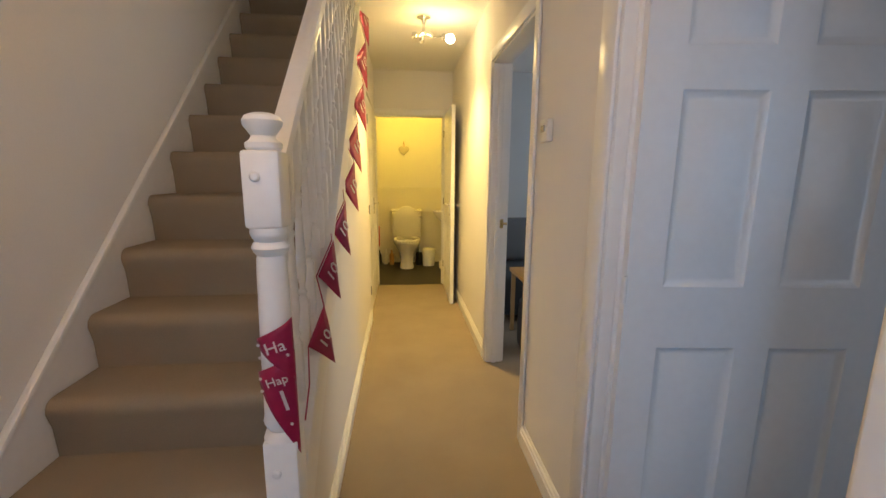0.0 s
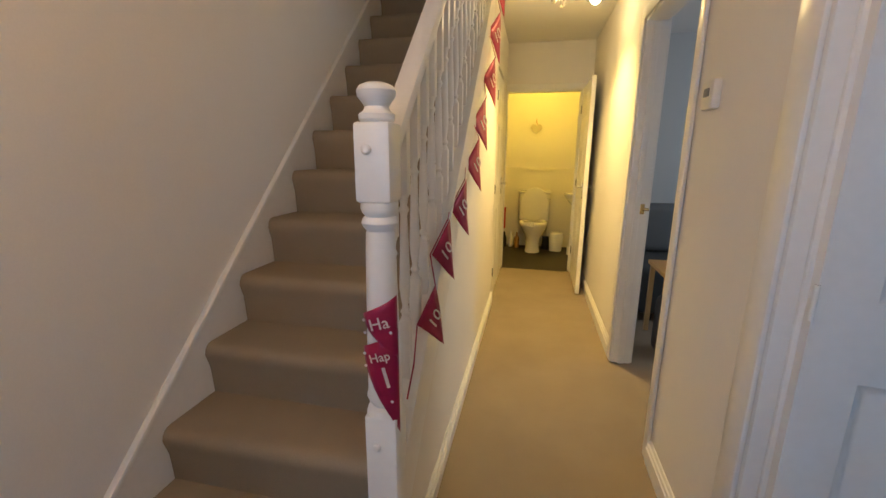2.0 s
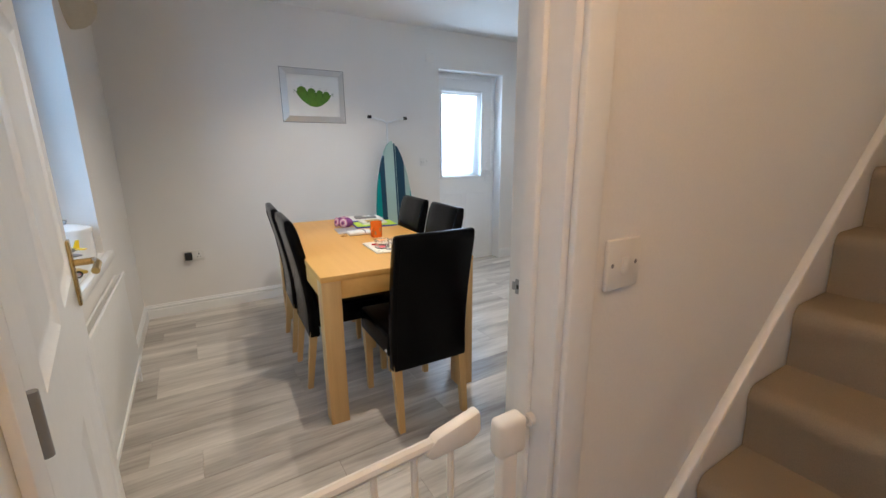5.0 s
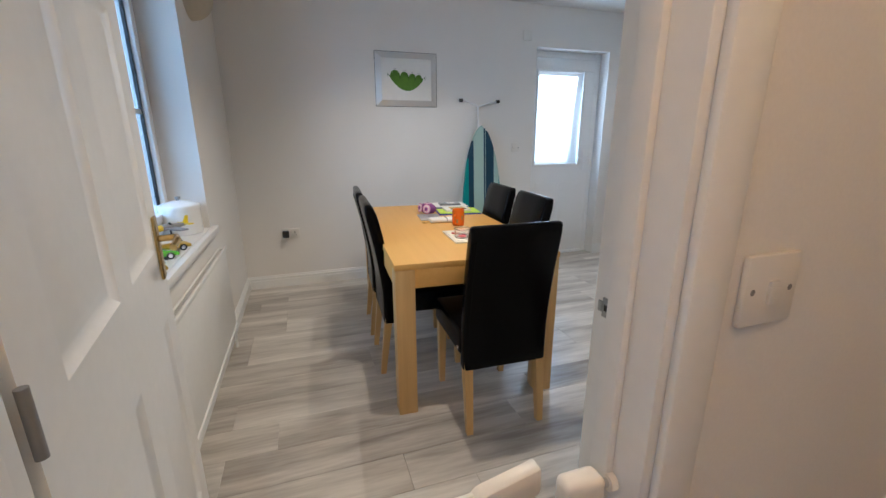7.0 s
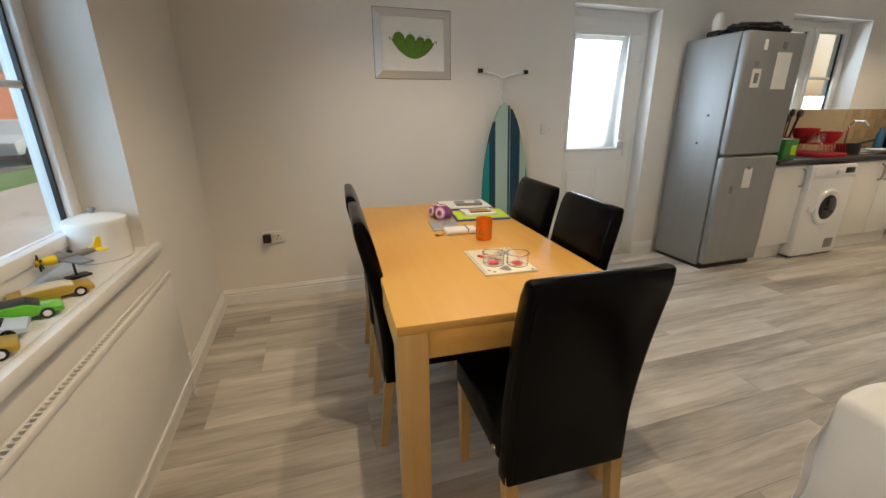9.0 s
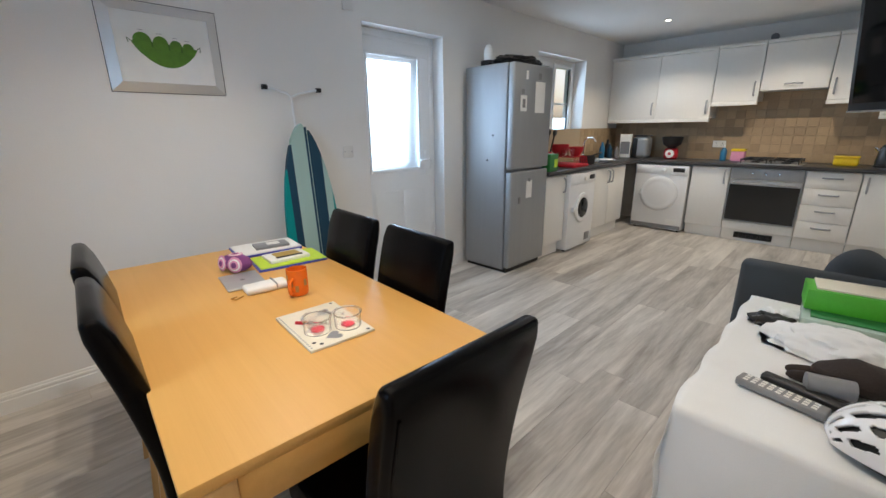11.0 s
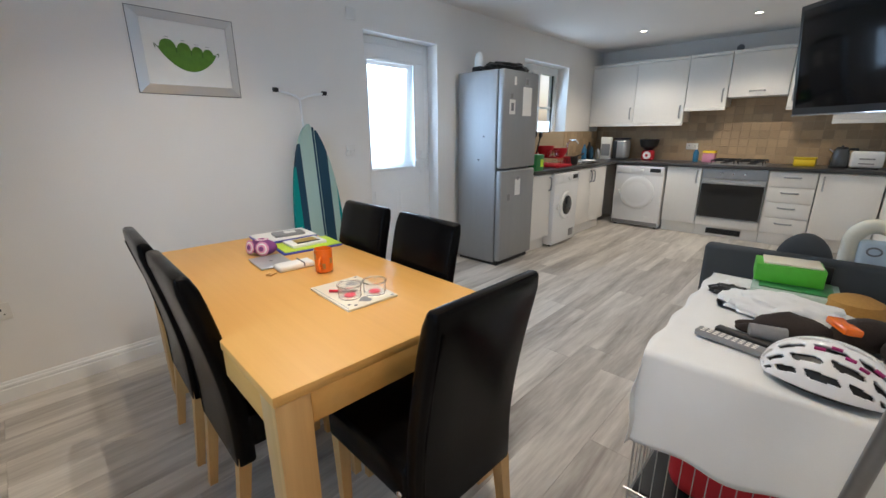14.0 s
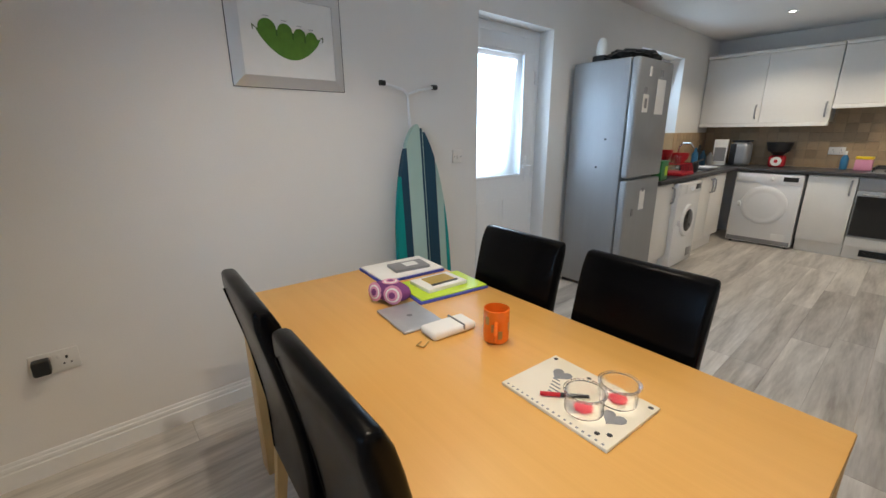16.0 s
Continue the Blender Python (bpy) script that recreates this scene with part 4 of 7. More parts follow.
wall_unit("white kitchen wall cabinet above the kettle", -1.74, -1.215, 1.42, 1, "r")

# small puck on top of the wall cabinets
pk = thing("smoke_alarm", "small grey disc alarm on the wall above the cabinets", "alarm", (-2.75, 6.895, 2.30))
bm = B(); lathe(bm, [(0.04, 0), (0.04, 0.015), (0.02, 0.022), (0.0001, 0.023)], 20); part("case", bm, GREY, pk, m=pose(0, 0, 0, 90, 0, 0))

# fridge freezer
fr = thing("fridge_freezer", "tall silver fridge freezer with magnets and notes", "fridge", (-4.46, 3.49, 0))
bm = B(); bx(bm, 0.0, 0.475, 0.0, 0.60, 0.03, 1.86, 0.012, 3); part("body", bm, STEEL, fr)
bm = B(); bx(bm, 0.48, 0.545, 0.0, 0.60, 0.97, 1.86, 0.022, 4); part("door", bm, STEEL, fr, "upper fridge door")
bm = B(); bx(bm, 0.48, 0.545, 0.0, 0.60, 0.05, 0.955, 0.022, 4); part("door", bm, STEEL, fr, "lower freezer door")
bm = B(); bx(bm, 0.02, 0.50, 0.02, 0.58, 0.0, 0.045); part("plinth", bm, BLACK, fr)
def note(b, m, n="note", lab=""):
    bm = B(); bx(bm, *b); part(n, bm, m, fr, lab)
X = 0.5455
note((X, X + 0.003, 0.10, 0.19, 1.47, 1.60), PAPER, lab="white photo note"); note((X + 0.003, X + 0.005, 0.125, 0.165, 1.50, 1.57), GREY)
note((X, X + 0.004, 0.11, 0.15, 1.61, 1.65), GREY, "magnet"); note((X, X + 0.004, 0.17, 0.20, 1.73, 1.80), PAPER)
note((X, X + 0.003, 0.32, 0.47, 1.46, 1.72), PAPER, lab="white letter"); note((X, X + 0.005, 0.36, 0.40, 1.74, 1.79), GREY, "magnet")
note((X, X + 0.003, 0.24, 0.33, 0.70, 0.86), PAPER, lab="white shopping note"); note((X, X + 0.005, 0.27, 0.30, 0.85, 0.88), GREY, "magnet")
note((X, X + 0.005, 0.12, 0.15, 0.66, 0.72), GREY, "magnet")
for xx, zz in ((0.33, 1.27), (0.27, 1.05)):
    bm = B(); lathe(bm, [(0.009, 0), (0.008, 0.006), (0.0001, 0.007)], 12); part("magnet", bm, BLACK, fr, m=pose(xx, 0.0, zz, 90, 0, 0))
bt = thing("spray_bottle", "white bottle with a black lid on the fridge freezer", "bottle", (-4.30, 3.62, 1.861))
bm = B(); bx(bm, -0.055, 0.055, -0.05, 0.05, 0, 0.055, 0.012); part("lid", bm, BLACK, bt)
bm = B(); lathe(bm, [(0.040, 0.055), (0.045, 0.09), (0.042, 0.14), (0.025, 0.18), (0.0001, 0.19)], 16); part("bottle", bm, PAPER, bt)
bg = thing("black_bag", "crumpled black bag lying on the fridge freezer", "bag", (-4.12, 3.80, 1.861))
bm = B()
bmesh.ops.create_icosphere(bm, subdivisions=4, radius=1.0)
for v in bm.verts:
    n1 = noise.noise(v.co * 3.1) * 0.25 + noise.noise(v.co * 8) * 0.10
    v.co = Vector((v.co.x * 0.19, v.co.y * 0.27, max(v.co.z, -0.6) * 0.05 + 0.03)) * (1 + n1)
    v.co.z = max(v.co.z, 0.001)
part("bag", bm, BLACK, bg)


def bottle(name, label, cat, at, prof, m, top=None, topm=None):
    t = thing(name, label, cat, at)
    bm = B(); lathe(bm, prof, 20); part("body", bm, m, t)
    if top:
        bm = B(); lathe(bm, top, 16); part("lid", bm, topm, t)
    return t


WZ = 0.9045
bottle("detergent_bottle", "blue washing-up bottle on the worktop", "bottle", (-3.02, 6.72, WZ), [(0.03, 0), (0.034, 0.02), (0.034, 0.12), (0.02, 0.15), (0.015, 0.16)], BLUE, [(0.012, 0.16), (0.012, 0.20), (0.0001, 0.205)], PAPER)
bx_ = thing("wash_tablet_box", "pink and yellow tub on the worktop", "tub", (-2.86, 6.70, WZ))
bm = B(); bx(bm, -0.07, 0.07, -0.05, 0.05, 0, 0.12, 0.012); part("tub", bm, PINK, bx_)
bm = B(); bx(bm, -0.073, 0.073, -0.053, 0.053, 0.12, 0.15, 0.008); part("lid", bm, YELLOW, bx_)
yt = thing("margarine_tub", "yellow plastic tub on the worktop", "tub", (-1.89, 6.66, WZ))
bm = B(); bx(bm, -0.10, 0.10, -0.07, 0.07, 0, 0.085, 0.02); part("tub", bm, YELLOW, yt)
bm = B(); bx(bm, -0.105, 0.105, -0.075, 0.075, 0.085, 0.10, 0.006); part("lid", bm, YELLOW, yt)
kt = thing("kettle", "dark steel kettle with black handle on the worktop", "kettle", (-1.60, 6.62, WZ))
bm = B(); lathe(bm, [(0.085, 0), (0.085, 0.02), (0.0001, 0.021)], 24); part("base", bm, BLACK, kt)
bm = B(); lathe(bm, [(0.080, 0.022), (0.082, 0.05), (0.070, 0.16), (0.060, 0.20), (0.05, 0.205)], 24); part("jug", bm, mat("smoked_steel", (0.10, 0.105, 0.11), 0.2, 0.6, vary=0.08, bump=0.0), kt, "smoked dark jug")
bm = B(); lathe(bm, [(0.055, 0.205), (0.045, 0.222), (0.012, 0.226), (0.012, 0.238), (0.0001, 0.24)], 20); part("lid", bm, BLACK, kt)
bm = B(); pipe(bm, [(0.06, 0, 0.20), (0.12, 0, 0.20), (0.135, 0, 0.14), (0.11, 0, 0.06), (0.082, 0, 0.05)], 0.013); part("handle", bm, BLACK, kt)
bm = B(); tube(bm, (-0.06, 0, 0.16), (-0.105, 0, 0.195), 0.02, 0.012); part("spout", bm, CHROME, kt)
ts = thing("toaster", "white toaster on the worktop", "toaster", (-1.39, 6.60, WZ))
bm = B(); bx(bm, -0.13, 0.13, -0.09, 0.09, 0.01, 0.185, 0.03, 4); part("body", bm, WHITEGOODS, ts)
for s in (-0.035, 0.035):
    bm = B(); bx(bm, -0.10, 0.10, s - 0.012, s + 0.012, 0.184, 0.188); part("slot", bm, BLACK, ts)
for k in (0.05, 0.10):
    bm = B(); bx(bm, -0.06, 0.06, -0.094, -0.089, k, k + 0.012); part("trim", bm, GREY, ts)
bm = B(); bx(bm, -0.10, 0.10, -0.07, 0.07, 0, 0.012); part("base", bm, BLACK, ts)
sc = thing("kitchen_scales", "red and black kitchen scales with a white dial", "scales", (-3.60, 6.62, WZ))
bm = B(); bx(bm, -0.08, 0.08, -0.05, 0.06, 0, 0.14, 0.03, 3); part("body", bm, RED, sc)
bm = B(); lathe(bm, [(0.055, 0), (0.052, 0.008), (0.0001, 0.009)], 24); dl = part("dial", bm, PAPER, sc, m=pose(0, -0.051, 0.072, 90, 0, 0))
bm = B(); lathe(bm, [(0.02, 0.009), (0.0001, 0.011)], 16); part("hub", bm, RED, dl)
bm = B(); lathe(bm, [(0.05, 0.14), (0.06, 0.16), (0.105, 0.19), (0.125, 0.26), (0.128, 0.29), (0.12, 0.29), (0.10, 0.20), (0.0001, 0.185)], 28); part("pan", bm, BLACK, sc)
cf = thing("coffee_machine", "steel and black coffee machine in the worktop corner", "coffee machine", (-3.98, 6.62, WZ))
bm = B(); bx(bm, -0.10, 0.10, -0.10, 0.12, 0, 0.29, 0.055, 5); part("body", bm, STEEL, cf)
bm = B(); bx(bm, -0.095, -0.03, -0.105, -0.099, 0.02, 0.27, 0.004); part("panel", bm, BLACK, cf)
bm = B(); bx(bm, -0.09, 0.09, -0.09, 0.11, 0.29, 0.31, 0.006); part("lid", bm, BLACK, cf)
bo = thing("cereal_box", "upright printed cereal box in the worktop corner", "box", (-4.20, 6.60, WZ), 8)
bm = B(); bx(bm, -0.075, 0.075, -0.03, 0.03, 0, 0.32, 0.002); part("carton", bm, PAPER, bo)
bm = B(); bx(bm, -0.06, 0.06, -0.0325, -0.0305, 0.05, 0.22); part("print", bm, GREY, bo)
for (xx, yy, hh, mm_) in ((-4.36, 6.20, 0.22, BLUE), (-4.32, 6.36, 0.19, NAVY), (-4.40, 6.45, 0.25, BLACK), (-4.28, 6.50, 0.16, GREY)):
    bottle("bottle", "dark cleaning bottle by the sink", "bottle", (xx, yy, WZ), [(0.035, 0), (0.037, 0.02), (0.036, hh * 0.65), (0.015, hh * 0.85), (0.014, hh)], mm_)
gb = thing("green_carton", "green tea carton on the worktop by the fridge", "carton", (-4.0, 4.24, WZ), 5)
bm = B(); bx(bm, -0.06, 0.06, -0.09, 0.09, 0, 0.17, 0.003); part("carton", bm, DARKGREEN, gb)
bm = B(); bx(bm, 0.0605, 0.063, 0.0, 0.07, 0.04, 0.12); part("print", bm, LIME, gb)
up = thing("utensil_pot", "red pot full of dark cooking utensils", "utensil pot", (-4.22, 4.52, WZ))
bm = B(); lathe(bm, [(0.055, 0), (0.06, 0.01), (0.07, 0.17), (0.062, 0.17), (0.055, 0.02), (0.0001, 0.018)], 24); part("pot", bm, RED, up)
random.seed(5)
for k in range(7):
    a = 2 * math.pi * k / 7
    e = (0.10 * math.cos(a), 0.10 * math.sin(a), 0.33 + 0.06 * random.random())
    bm = B(); pipe(bm, [(0.03 * math.cos(a), 0.03 * math.sin(a), 0.03), e], 0.006)
    bmesh.ops.create_uvsphere(bm, u_segments=10, v_segments=8, radius=0.03, matrix=Matrix.Translation(e) @ Matrix.Diagonal((0.5, 1, 1.2, 1)))
    part("utensil", bm, BLACK, up)
rk = thing("dish_rack", "red dish rack heaped with washing-up", "dish rack", (-4.15, 4.85, WZ))
bm = B(); bx(bm, -0.20, 0.20, -0.16, 0.16, 0.0, 0.03, 0.008); part("tray", bm, RED, rk)
for k in range(8):
    yy = -0.14 + k * 0.04
    bm = B(); pipe(bm, [(-0.19, yy, 0.03), (-0.17, yy, 0.11), (0.17, yy, 0.11), (0.19, yy, 0.03)], 0.004, 6); part("wire", bm, RED, rk)
for (cx, cy, rr, hh, mm_) in ((-0.05, -0.06, 0.10, 0.13, RED), (0.07, 0.08, 0.085, 0.10, RED)):
    bm = B(); lathe(bm, [(rr * 0.5, 0.112), (rr * 0.9, 0.112 + hh * 0.5), (rr, 0.112 + hh), (rr * 0.94, 0.112 + hh), (rr * 0.8, 0.112 + hh * 0.5), (0.0001, 0.125)], 28, (cx, cy, 0)); part("bowl", bm, mm_, rk)
for k in range(3):
    bm = B(); lathe(bm, [(0.03, 0), (0.034, 0.09), (0.031, 0.09), (0.028, 0.006), (0.0001, 0.005)], 16, (0.12 - 0.08 * k, -0.11, 0.112)); part("glass", bm, CLEAR, rk)
pn = thing("saucepan", "dark saucepan on the drainer", "pan", (-4.08, 5.22, 0.9125))
bm = B(); lathe(bm, [(0.085, 0), (0.09, 0.01), (0.09, 0.09), (0.084, 0.09), (0.08, 0.012), (0.0001, 0.01)], 24); part("pan", bm, BLACK, pn)
bm = B(); pipe(bm, [(0.0, 0.088, 0.08), (0.06, 0.24, 0.12)], 0.010); part("handle", bm, BLACK, pn)
bw = thing("white_dish", "white dish on the drainer", "dish", (-4.0, 5.55, 0.9165))
bm = B(); lathe(bm, [(0.05, 0), (0.11, 0.03), (0.105, 0.033), (0.045, 0.006), (0.0001, 0.006)], 28); part("dish", bm, CERAMIC, bw)


def socket(label, m, w=0.146, h=0.086, plug=False):
    s = thing("wall_socket", label, "socket")
    s.matrix_basis = m   # local: plate in x-z, looking to -y
    bm = B(); bx(bm, -w / 2, w / 2, -0.010, 0.0, -h / 2, h / 2, 0.004); part("plate", bm, PLATE, s)
    for sx in ((-1, 1) if w > 0.1 else (0,)):
        cx = sx * 0.035
        bm = B(); bx(bm, cx - 0.004, cx + 0.004, -0.011, -0.0095, 0.004, 0.016); part("earth_slot", bm, BLACK, s)
        for d in (-0.011, 0.011):
            bm = B(); bx(bm, cx + d - 0.003, cx + d + 0.003, -0.011, -0.0095, -0.018, -0.012); part("pin_slot", bm, BLACK, s)
        bm = B(); bx(bm, cx * 0.35 - 0.006, cx * 0.35 + 0.006, -0.014, -0.0095, 0.010, 0.028, 0.002); part("rocker", bm, PLATE, s)
    if plug:
        bm = B(); bx(bm, -0.065, -0.012, -0.055, -0.011, -0.03, 0.03, 0.008); part("plug", bm, BLACK, s, "black plug")
    return s


socket("white double wall socket with a black plug", pose(XW, 0.075, 0.475, 0, 0, 90), plug=True)
socket("white double wall socket on the tiled splashback", pose(-3.12, YN - 0.016, 1.10))


def plate_switch(name, label, m, w=0.086, rock=True):
    s = thing(name, label, "switch")
    s.matrix_basis = m
    bm = B(); bx(bm, -w / 2, w / 2, -0.009, 0.0, -0.043, 0.043, 0.004); part("plate", bm, PLATE, s)
    if rock:
        bm = B(); bx(bm, -0.008, 0.008, -0.014, -0.0085, -0.016, 0.012, 0.003); part("rocker", bm, PLATE, s)
        for d in (-0.030, 0.030):
            bm = B(); lathe(bm, [(0.004, 0), (0.0001, 0.001)], 8); part("screw", bm, GREY, s, m=pose(d, -0.009, 0, 90, 0, 0))
    return s


plate_switch("light_switch", "white plastic light switch on the hall wall", pose(HX0, 0.722, 1.112, 0, 0, 90))
plate_switch("light_switch", "white light switch beside the back door", pose(XW, 2.22, 1.175, 0, 0, 90))
plate_switch("blank_plate", "white blank plate high on the wall by the back door", pose(XW, 2.30, 2.18, 0, 0, 90), rock=False)
st = thing("thermostat", "white room thermostat on the hall wall", "thermostat", (HX1, 1.785, 1.50), -90)
bm = B(); bx(bm, -0.045, 0.045, -0.028, 0.0, -0.045, 0.045, 0.008); part("case", bm, PLATE, st)
bm = B(); bx(bm, -0.02, 0.02, -0.031, -0.027, -0.005, 0.02, 0.001); part("display", bm, GREY, st)

# ---- dining room: on and by the walls ----
pic = thing("framed_picture", "mirror-framed print of a green pea pod on white", "picture", (XW, 1.14, 1.755), 90)
pw, ph = 0.27, 0.218
def frame_bar(o0, o1, i0, i1):
    """One mitred bar of a bevelled mirror frame."""
    bm = B()
    pts = [(o0, -0.004), (o1, -0.004), (i1, -0.022), (i0, -0.022)]
    f = [bm.verts.new((p[0], y, p[1])) for p, y in pts]
    g = [bm.verts.new((p[0], 0.0, p[1])) for p, y in pts]
    bm.faces.new(f); bm.faces.new(list(reversed(g)))
    for k in range(4):
        j = (k + 1) % 4
        bm.faces.new((f[j], f[k], g[k], g[j]))
    return bm
MIRROR = mat("bevelled_mirror", (0.66, 0.65, 0.635), 0.32, 0.45, vary=0.02, bump=0.0)
o = [(-pw, -ph), (pw, -ph), (pw, ph), (-pw, ph)]
q = [(-pw + 0.05, -ph + 0.05), (pw - 0.05, -ph + 0.05), (pw - 0.05, ph - 0.05), (-pw + 0.05, ph - 0.05)]
for k in range(4):
    j = (k + 1) % 4
    part("frame_bar", frame_bar(o[k], o[j], q[k], q[j]), MIRROR, pic)
# Black sheet added behind the frame as a painted line of edge shade
bm = B(); bx(bm, -pw - 0.003, pw + 0.003, -0.0035, -0.0005, -ph - 0.003, ph + 0.003); part("shade_outline", bm, BLACK, pic, "thin dark outline for the frame's shaded sides")
bm = B(); bx(bm, -pw + 0.05, pw - 0.05, -0.014, -0.010, -ph + 0.05, ph - 0.05); part("print", bm, PAPER, pic, "white print")
bm = B()
n = 20
lo = [(-0.152 + 0.304 * k / n, 0.030 - 0.112 * math.sin(math.pi * k / n) ** 0.75 - 0.016 * k / n) for k in range(n + 1)]
up = [(-0.152 + 0.304 * k / n, 0.030 + 0.006 * math.sin(math.pi * k / n) - 0.016 * k / n) for k in range(n + 1)]
prism(bm, up + list(reversed(lo[1:-1])), "y", -0.017, -0.0145)
part("pod", bm, PEA, pic)
for k, (cx, cz, r) in enumerate(((-0.102, 0.033, 0.041), (-0.021, 0.028, 0.035), (0.049, 0.021, 0.029), (0.106, 0.014, 0.028))):
    bm = B(); lathe(bm, [(r, 0), (r, 0.001), (0.0001, 0.0015)], 24); part("pea", bm, PEA, pic, m=pose(cx, -0.0168, cz, 90, 0, 0))
    if k:
        bm = B(); bx(bm, cx - r - 0.008, cx - r - 0.001, -0.0182, -0.0172, cz - 0.022, cz + 0.004, 0.002); part("gap", bm, PEADARK, pic, "dark gap between two peas")
    bm = B(); bx(bm, cx - 0.012, cx + 0.012, -0.0155, -0.0145, cz + r + 0.010, cz + r + 0.012); part("caption", bm, GREY, pic)
for s in (-1, 1):
    bm = B(); pipe(bm, [(s * 0.152, -0.016, 0.03 - 0.006 * (1 + s)), (s * 0.166, -0.016, 0.042 - 0.008 * (1 + s)), (s * 0.164, -0.016, 0.020 - 0.008 * (1 + s))], 0.0018, 6); part("stalk", bm, PEADARK, pic)

# ironing board leaning on the wall, foot upwards
ib = thing("ironing_board", "striped teal ironing board leaning upright against the wall", "ironing board", (-4.34, 1.82, 0), 0)
lean = pose(0, 0, 0, 0, -4.5, -3)
def board_half(z):
    t = (z - 0.02) / 1.36
    return 0.195 * (max(0.0, 1 - max(0, (t - 0.30) / 0.70) ** 2.3)) ** 0.62 if t > 0.30 else 0.195
def stripe(a, b, m, th0=0.0, th1=0.035):
    """A band of the cover between two offsets, cut by the board's outline."""
    bm = B()
    zs = [0.02 + 1.36 * k / 60 for k in range(61)]
    ra, rb = [], []
    for z in zs:
        h = max(board_half(z), 0.002)
        y0, y1 = max(-h, min(h, a)), max(-h, min(h, b))
        ra.append((y0, z)); rb.append((y1, z))
    keep = [k for k in range(61) if rb[k][0] - ra[k][0] > 1e-4]
    if len(keep) < 2:
        return
    grid = [[bm.verts.new((x, ra[k][0] if s == 0 else rb[k][0], zs[k])) for x, s in ((th1, 0), (th1, 1), (th0, 1), (th0, 0))] for k in keep]
    for g, h in zip(grid, grid[1:]):
        for k in range(4):
            j = (k + 1) % 4
            bm.faces.new((g[k], g[j], h[j], h[k]))
    bm.faces.new(grid[0]); bm.faces.new(list(reversed(grid[-1])))
    part("cover_stripe", bm, m, ib, m=lean)
for a, b, m in ((-0.20, -0.135, TEAL), (-0.135, -0.085, NAVY), (-0.085, 0.015, PALEGREEN), (0.015, 0.03, NAVY), (0.03, 0.034, PALEGREEN), (0.034, 0.115, NAVY), (0.115, 0.165, PALEGREEN), (0.165, 0.20, TEAL)):
    stripe(a, b, m)
bm = B(); pipe(bm, [(-0.012, -0.02, 0.3), (-0.012, -0.02, 1.55), (-0.012, -0.05, 1.575), (-0.012, -0.18, 1.605)], 0.008); part("leg", bm, UPVC, ib, m=lean)
bm = B(); pipe(bm, [(-0.012, -0.02, 1.55), (-0.012, 0.05, 1.575), (-0.012, 0.17, 1.60)], 0.008); part("leg", bm, UPVC, ib, m=lean)
for yy, zz in ((-0.185, 1.605), (0.175, 1.60)):
    bm = B(); tube(bm, (-0.012, yy - 0.016, zz), (-0.012, yy + 0.016, zz), 0.015); part("foot_cap", bm, BLACK, ib, "black rubber cap", m=lean)

# radiator
rd = thing("radiator", "white panel radiator below the window", "radiator", (-2.72, YS, 0))
bm = B(); bx(bm, -0.68, 0.68, 0.05, 0.062, 0.15, 0.655, 0.006); part("front_panel", bm, GLOSS, rd)
bm = B(); bx(bm, -0.68, 0.68, 0.02, 0.030, 0.15, 0.655, 0.004); part("rear_panel", bm, GLOSS, rd)
for zz in (0.648, 0.15):
    bm = B(); bx(bm, -0.68, 0.68, 0.058, 0.070, zz - 0.002, zz + 0.020, 0.004); part("rim", bm, GLOSS, rd)
for k in range(68):
    xx = -0.67 + k * 0.0197
    bm = B(); bx(bm, xx, xx + 0.006, 0.031, 0.049, 0.16, 0.655)
    if k == 0:
        fin = mesh_of("fin", bm, GLOSS)
    else:
        bm.free()
    ob = new("fin", fin); ob.parent = rd; ob.matrix_basis = pose(k * 0.0197, 0, 0)
bm = B(); pipe(bm, [(-0.70, 0.045, 0.0), (-0.70, 0.045, 0.17), (-0.68, 0.045, 0.17)], 0.008); part("pipe", bm, UPVC, rd)
bm = B(); tube(bm, (-0.70, 0.045, 0.15), (-0.70, 0.045, 0.24), 0.018, 0.015); part("valve", bm, UPVC, rd)
for xx in (-0.4, 0.4):
    bm = B(); bx(bm, xx, xx + 0.03, 0.0, 0.02, 0.2, 0.6); part("bracket", bm, GLOSS, rd)

ul = thing("wall_uplighter", "beige plaster half-bowl uplighter on the window wall", "wall lamp", (-3.72, YS, 2.06))
bm = B()
rows = []
for k in range(7):
    t = math.pi / 2 * k / 6
    r, z = math.cos(t), -math.sin(t) * 0.13
    rows.append([bm.verts.new((0.17 * r * math.cos(a), 0.13 * r * math.sin(a), z)) for a in [math.pi * i / 14 for i in range(15)]])
for a, b in zip(rows, rows[1:]):
    for i in range(14):
        bm.faces.new((a[i], a[i + 1], b[i + 1], b[i]))
bm.faces.new(rows[0])
bmesh.ops.remove_doubles(bm, verts=bm.verts[:], dist=1e-4)
part("bowl", bm, mat("beige_plaster", (0.52, 0.47, 0.38), 0.7), ul)

# window sill things
SZ = SILL + 0.0225
jar = thing("white_tin", "round white tin with a knobbed lid on the window sill", "tin", (-3.293, -0.42, SZ))
bm = B()
lathe(bm, [(0.092, 0), (0.097, 0.004), (0.098, 0.010), (0.098, 0.138), (0.0985, 0.142)], 44); part("tin", bm, CERAMIC, jar)
bm = B(); lathe(bm, [(0.101, 0.136), (0.102, 0.150), (0.100, 0.154), (0.092, 0.158), (0.05, 0.170), (0.015, 0.175), (0.0001, 0.176)], 44); lid = part("lid", bm, CERAMIC, jar)
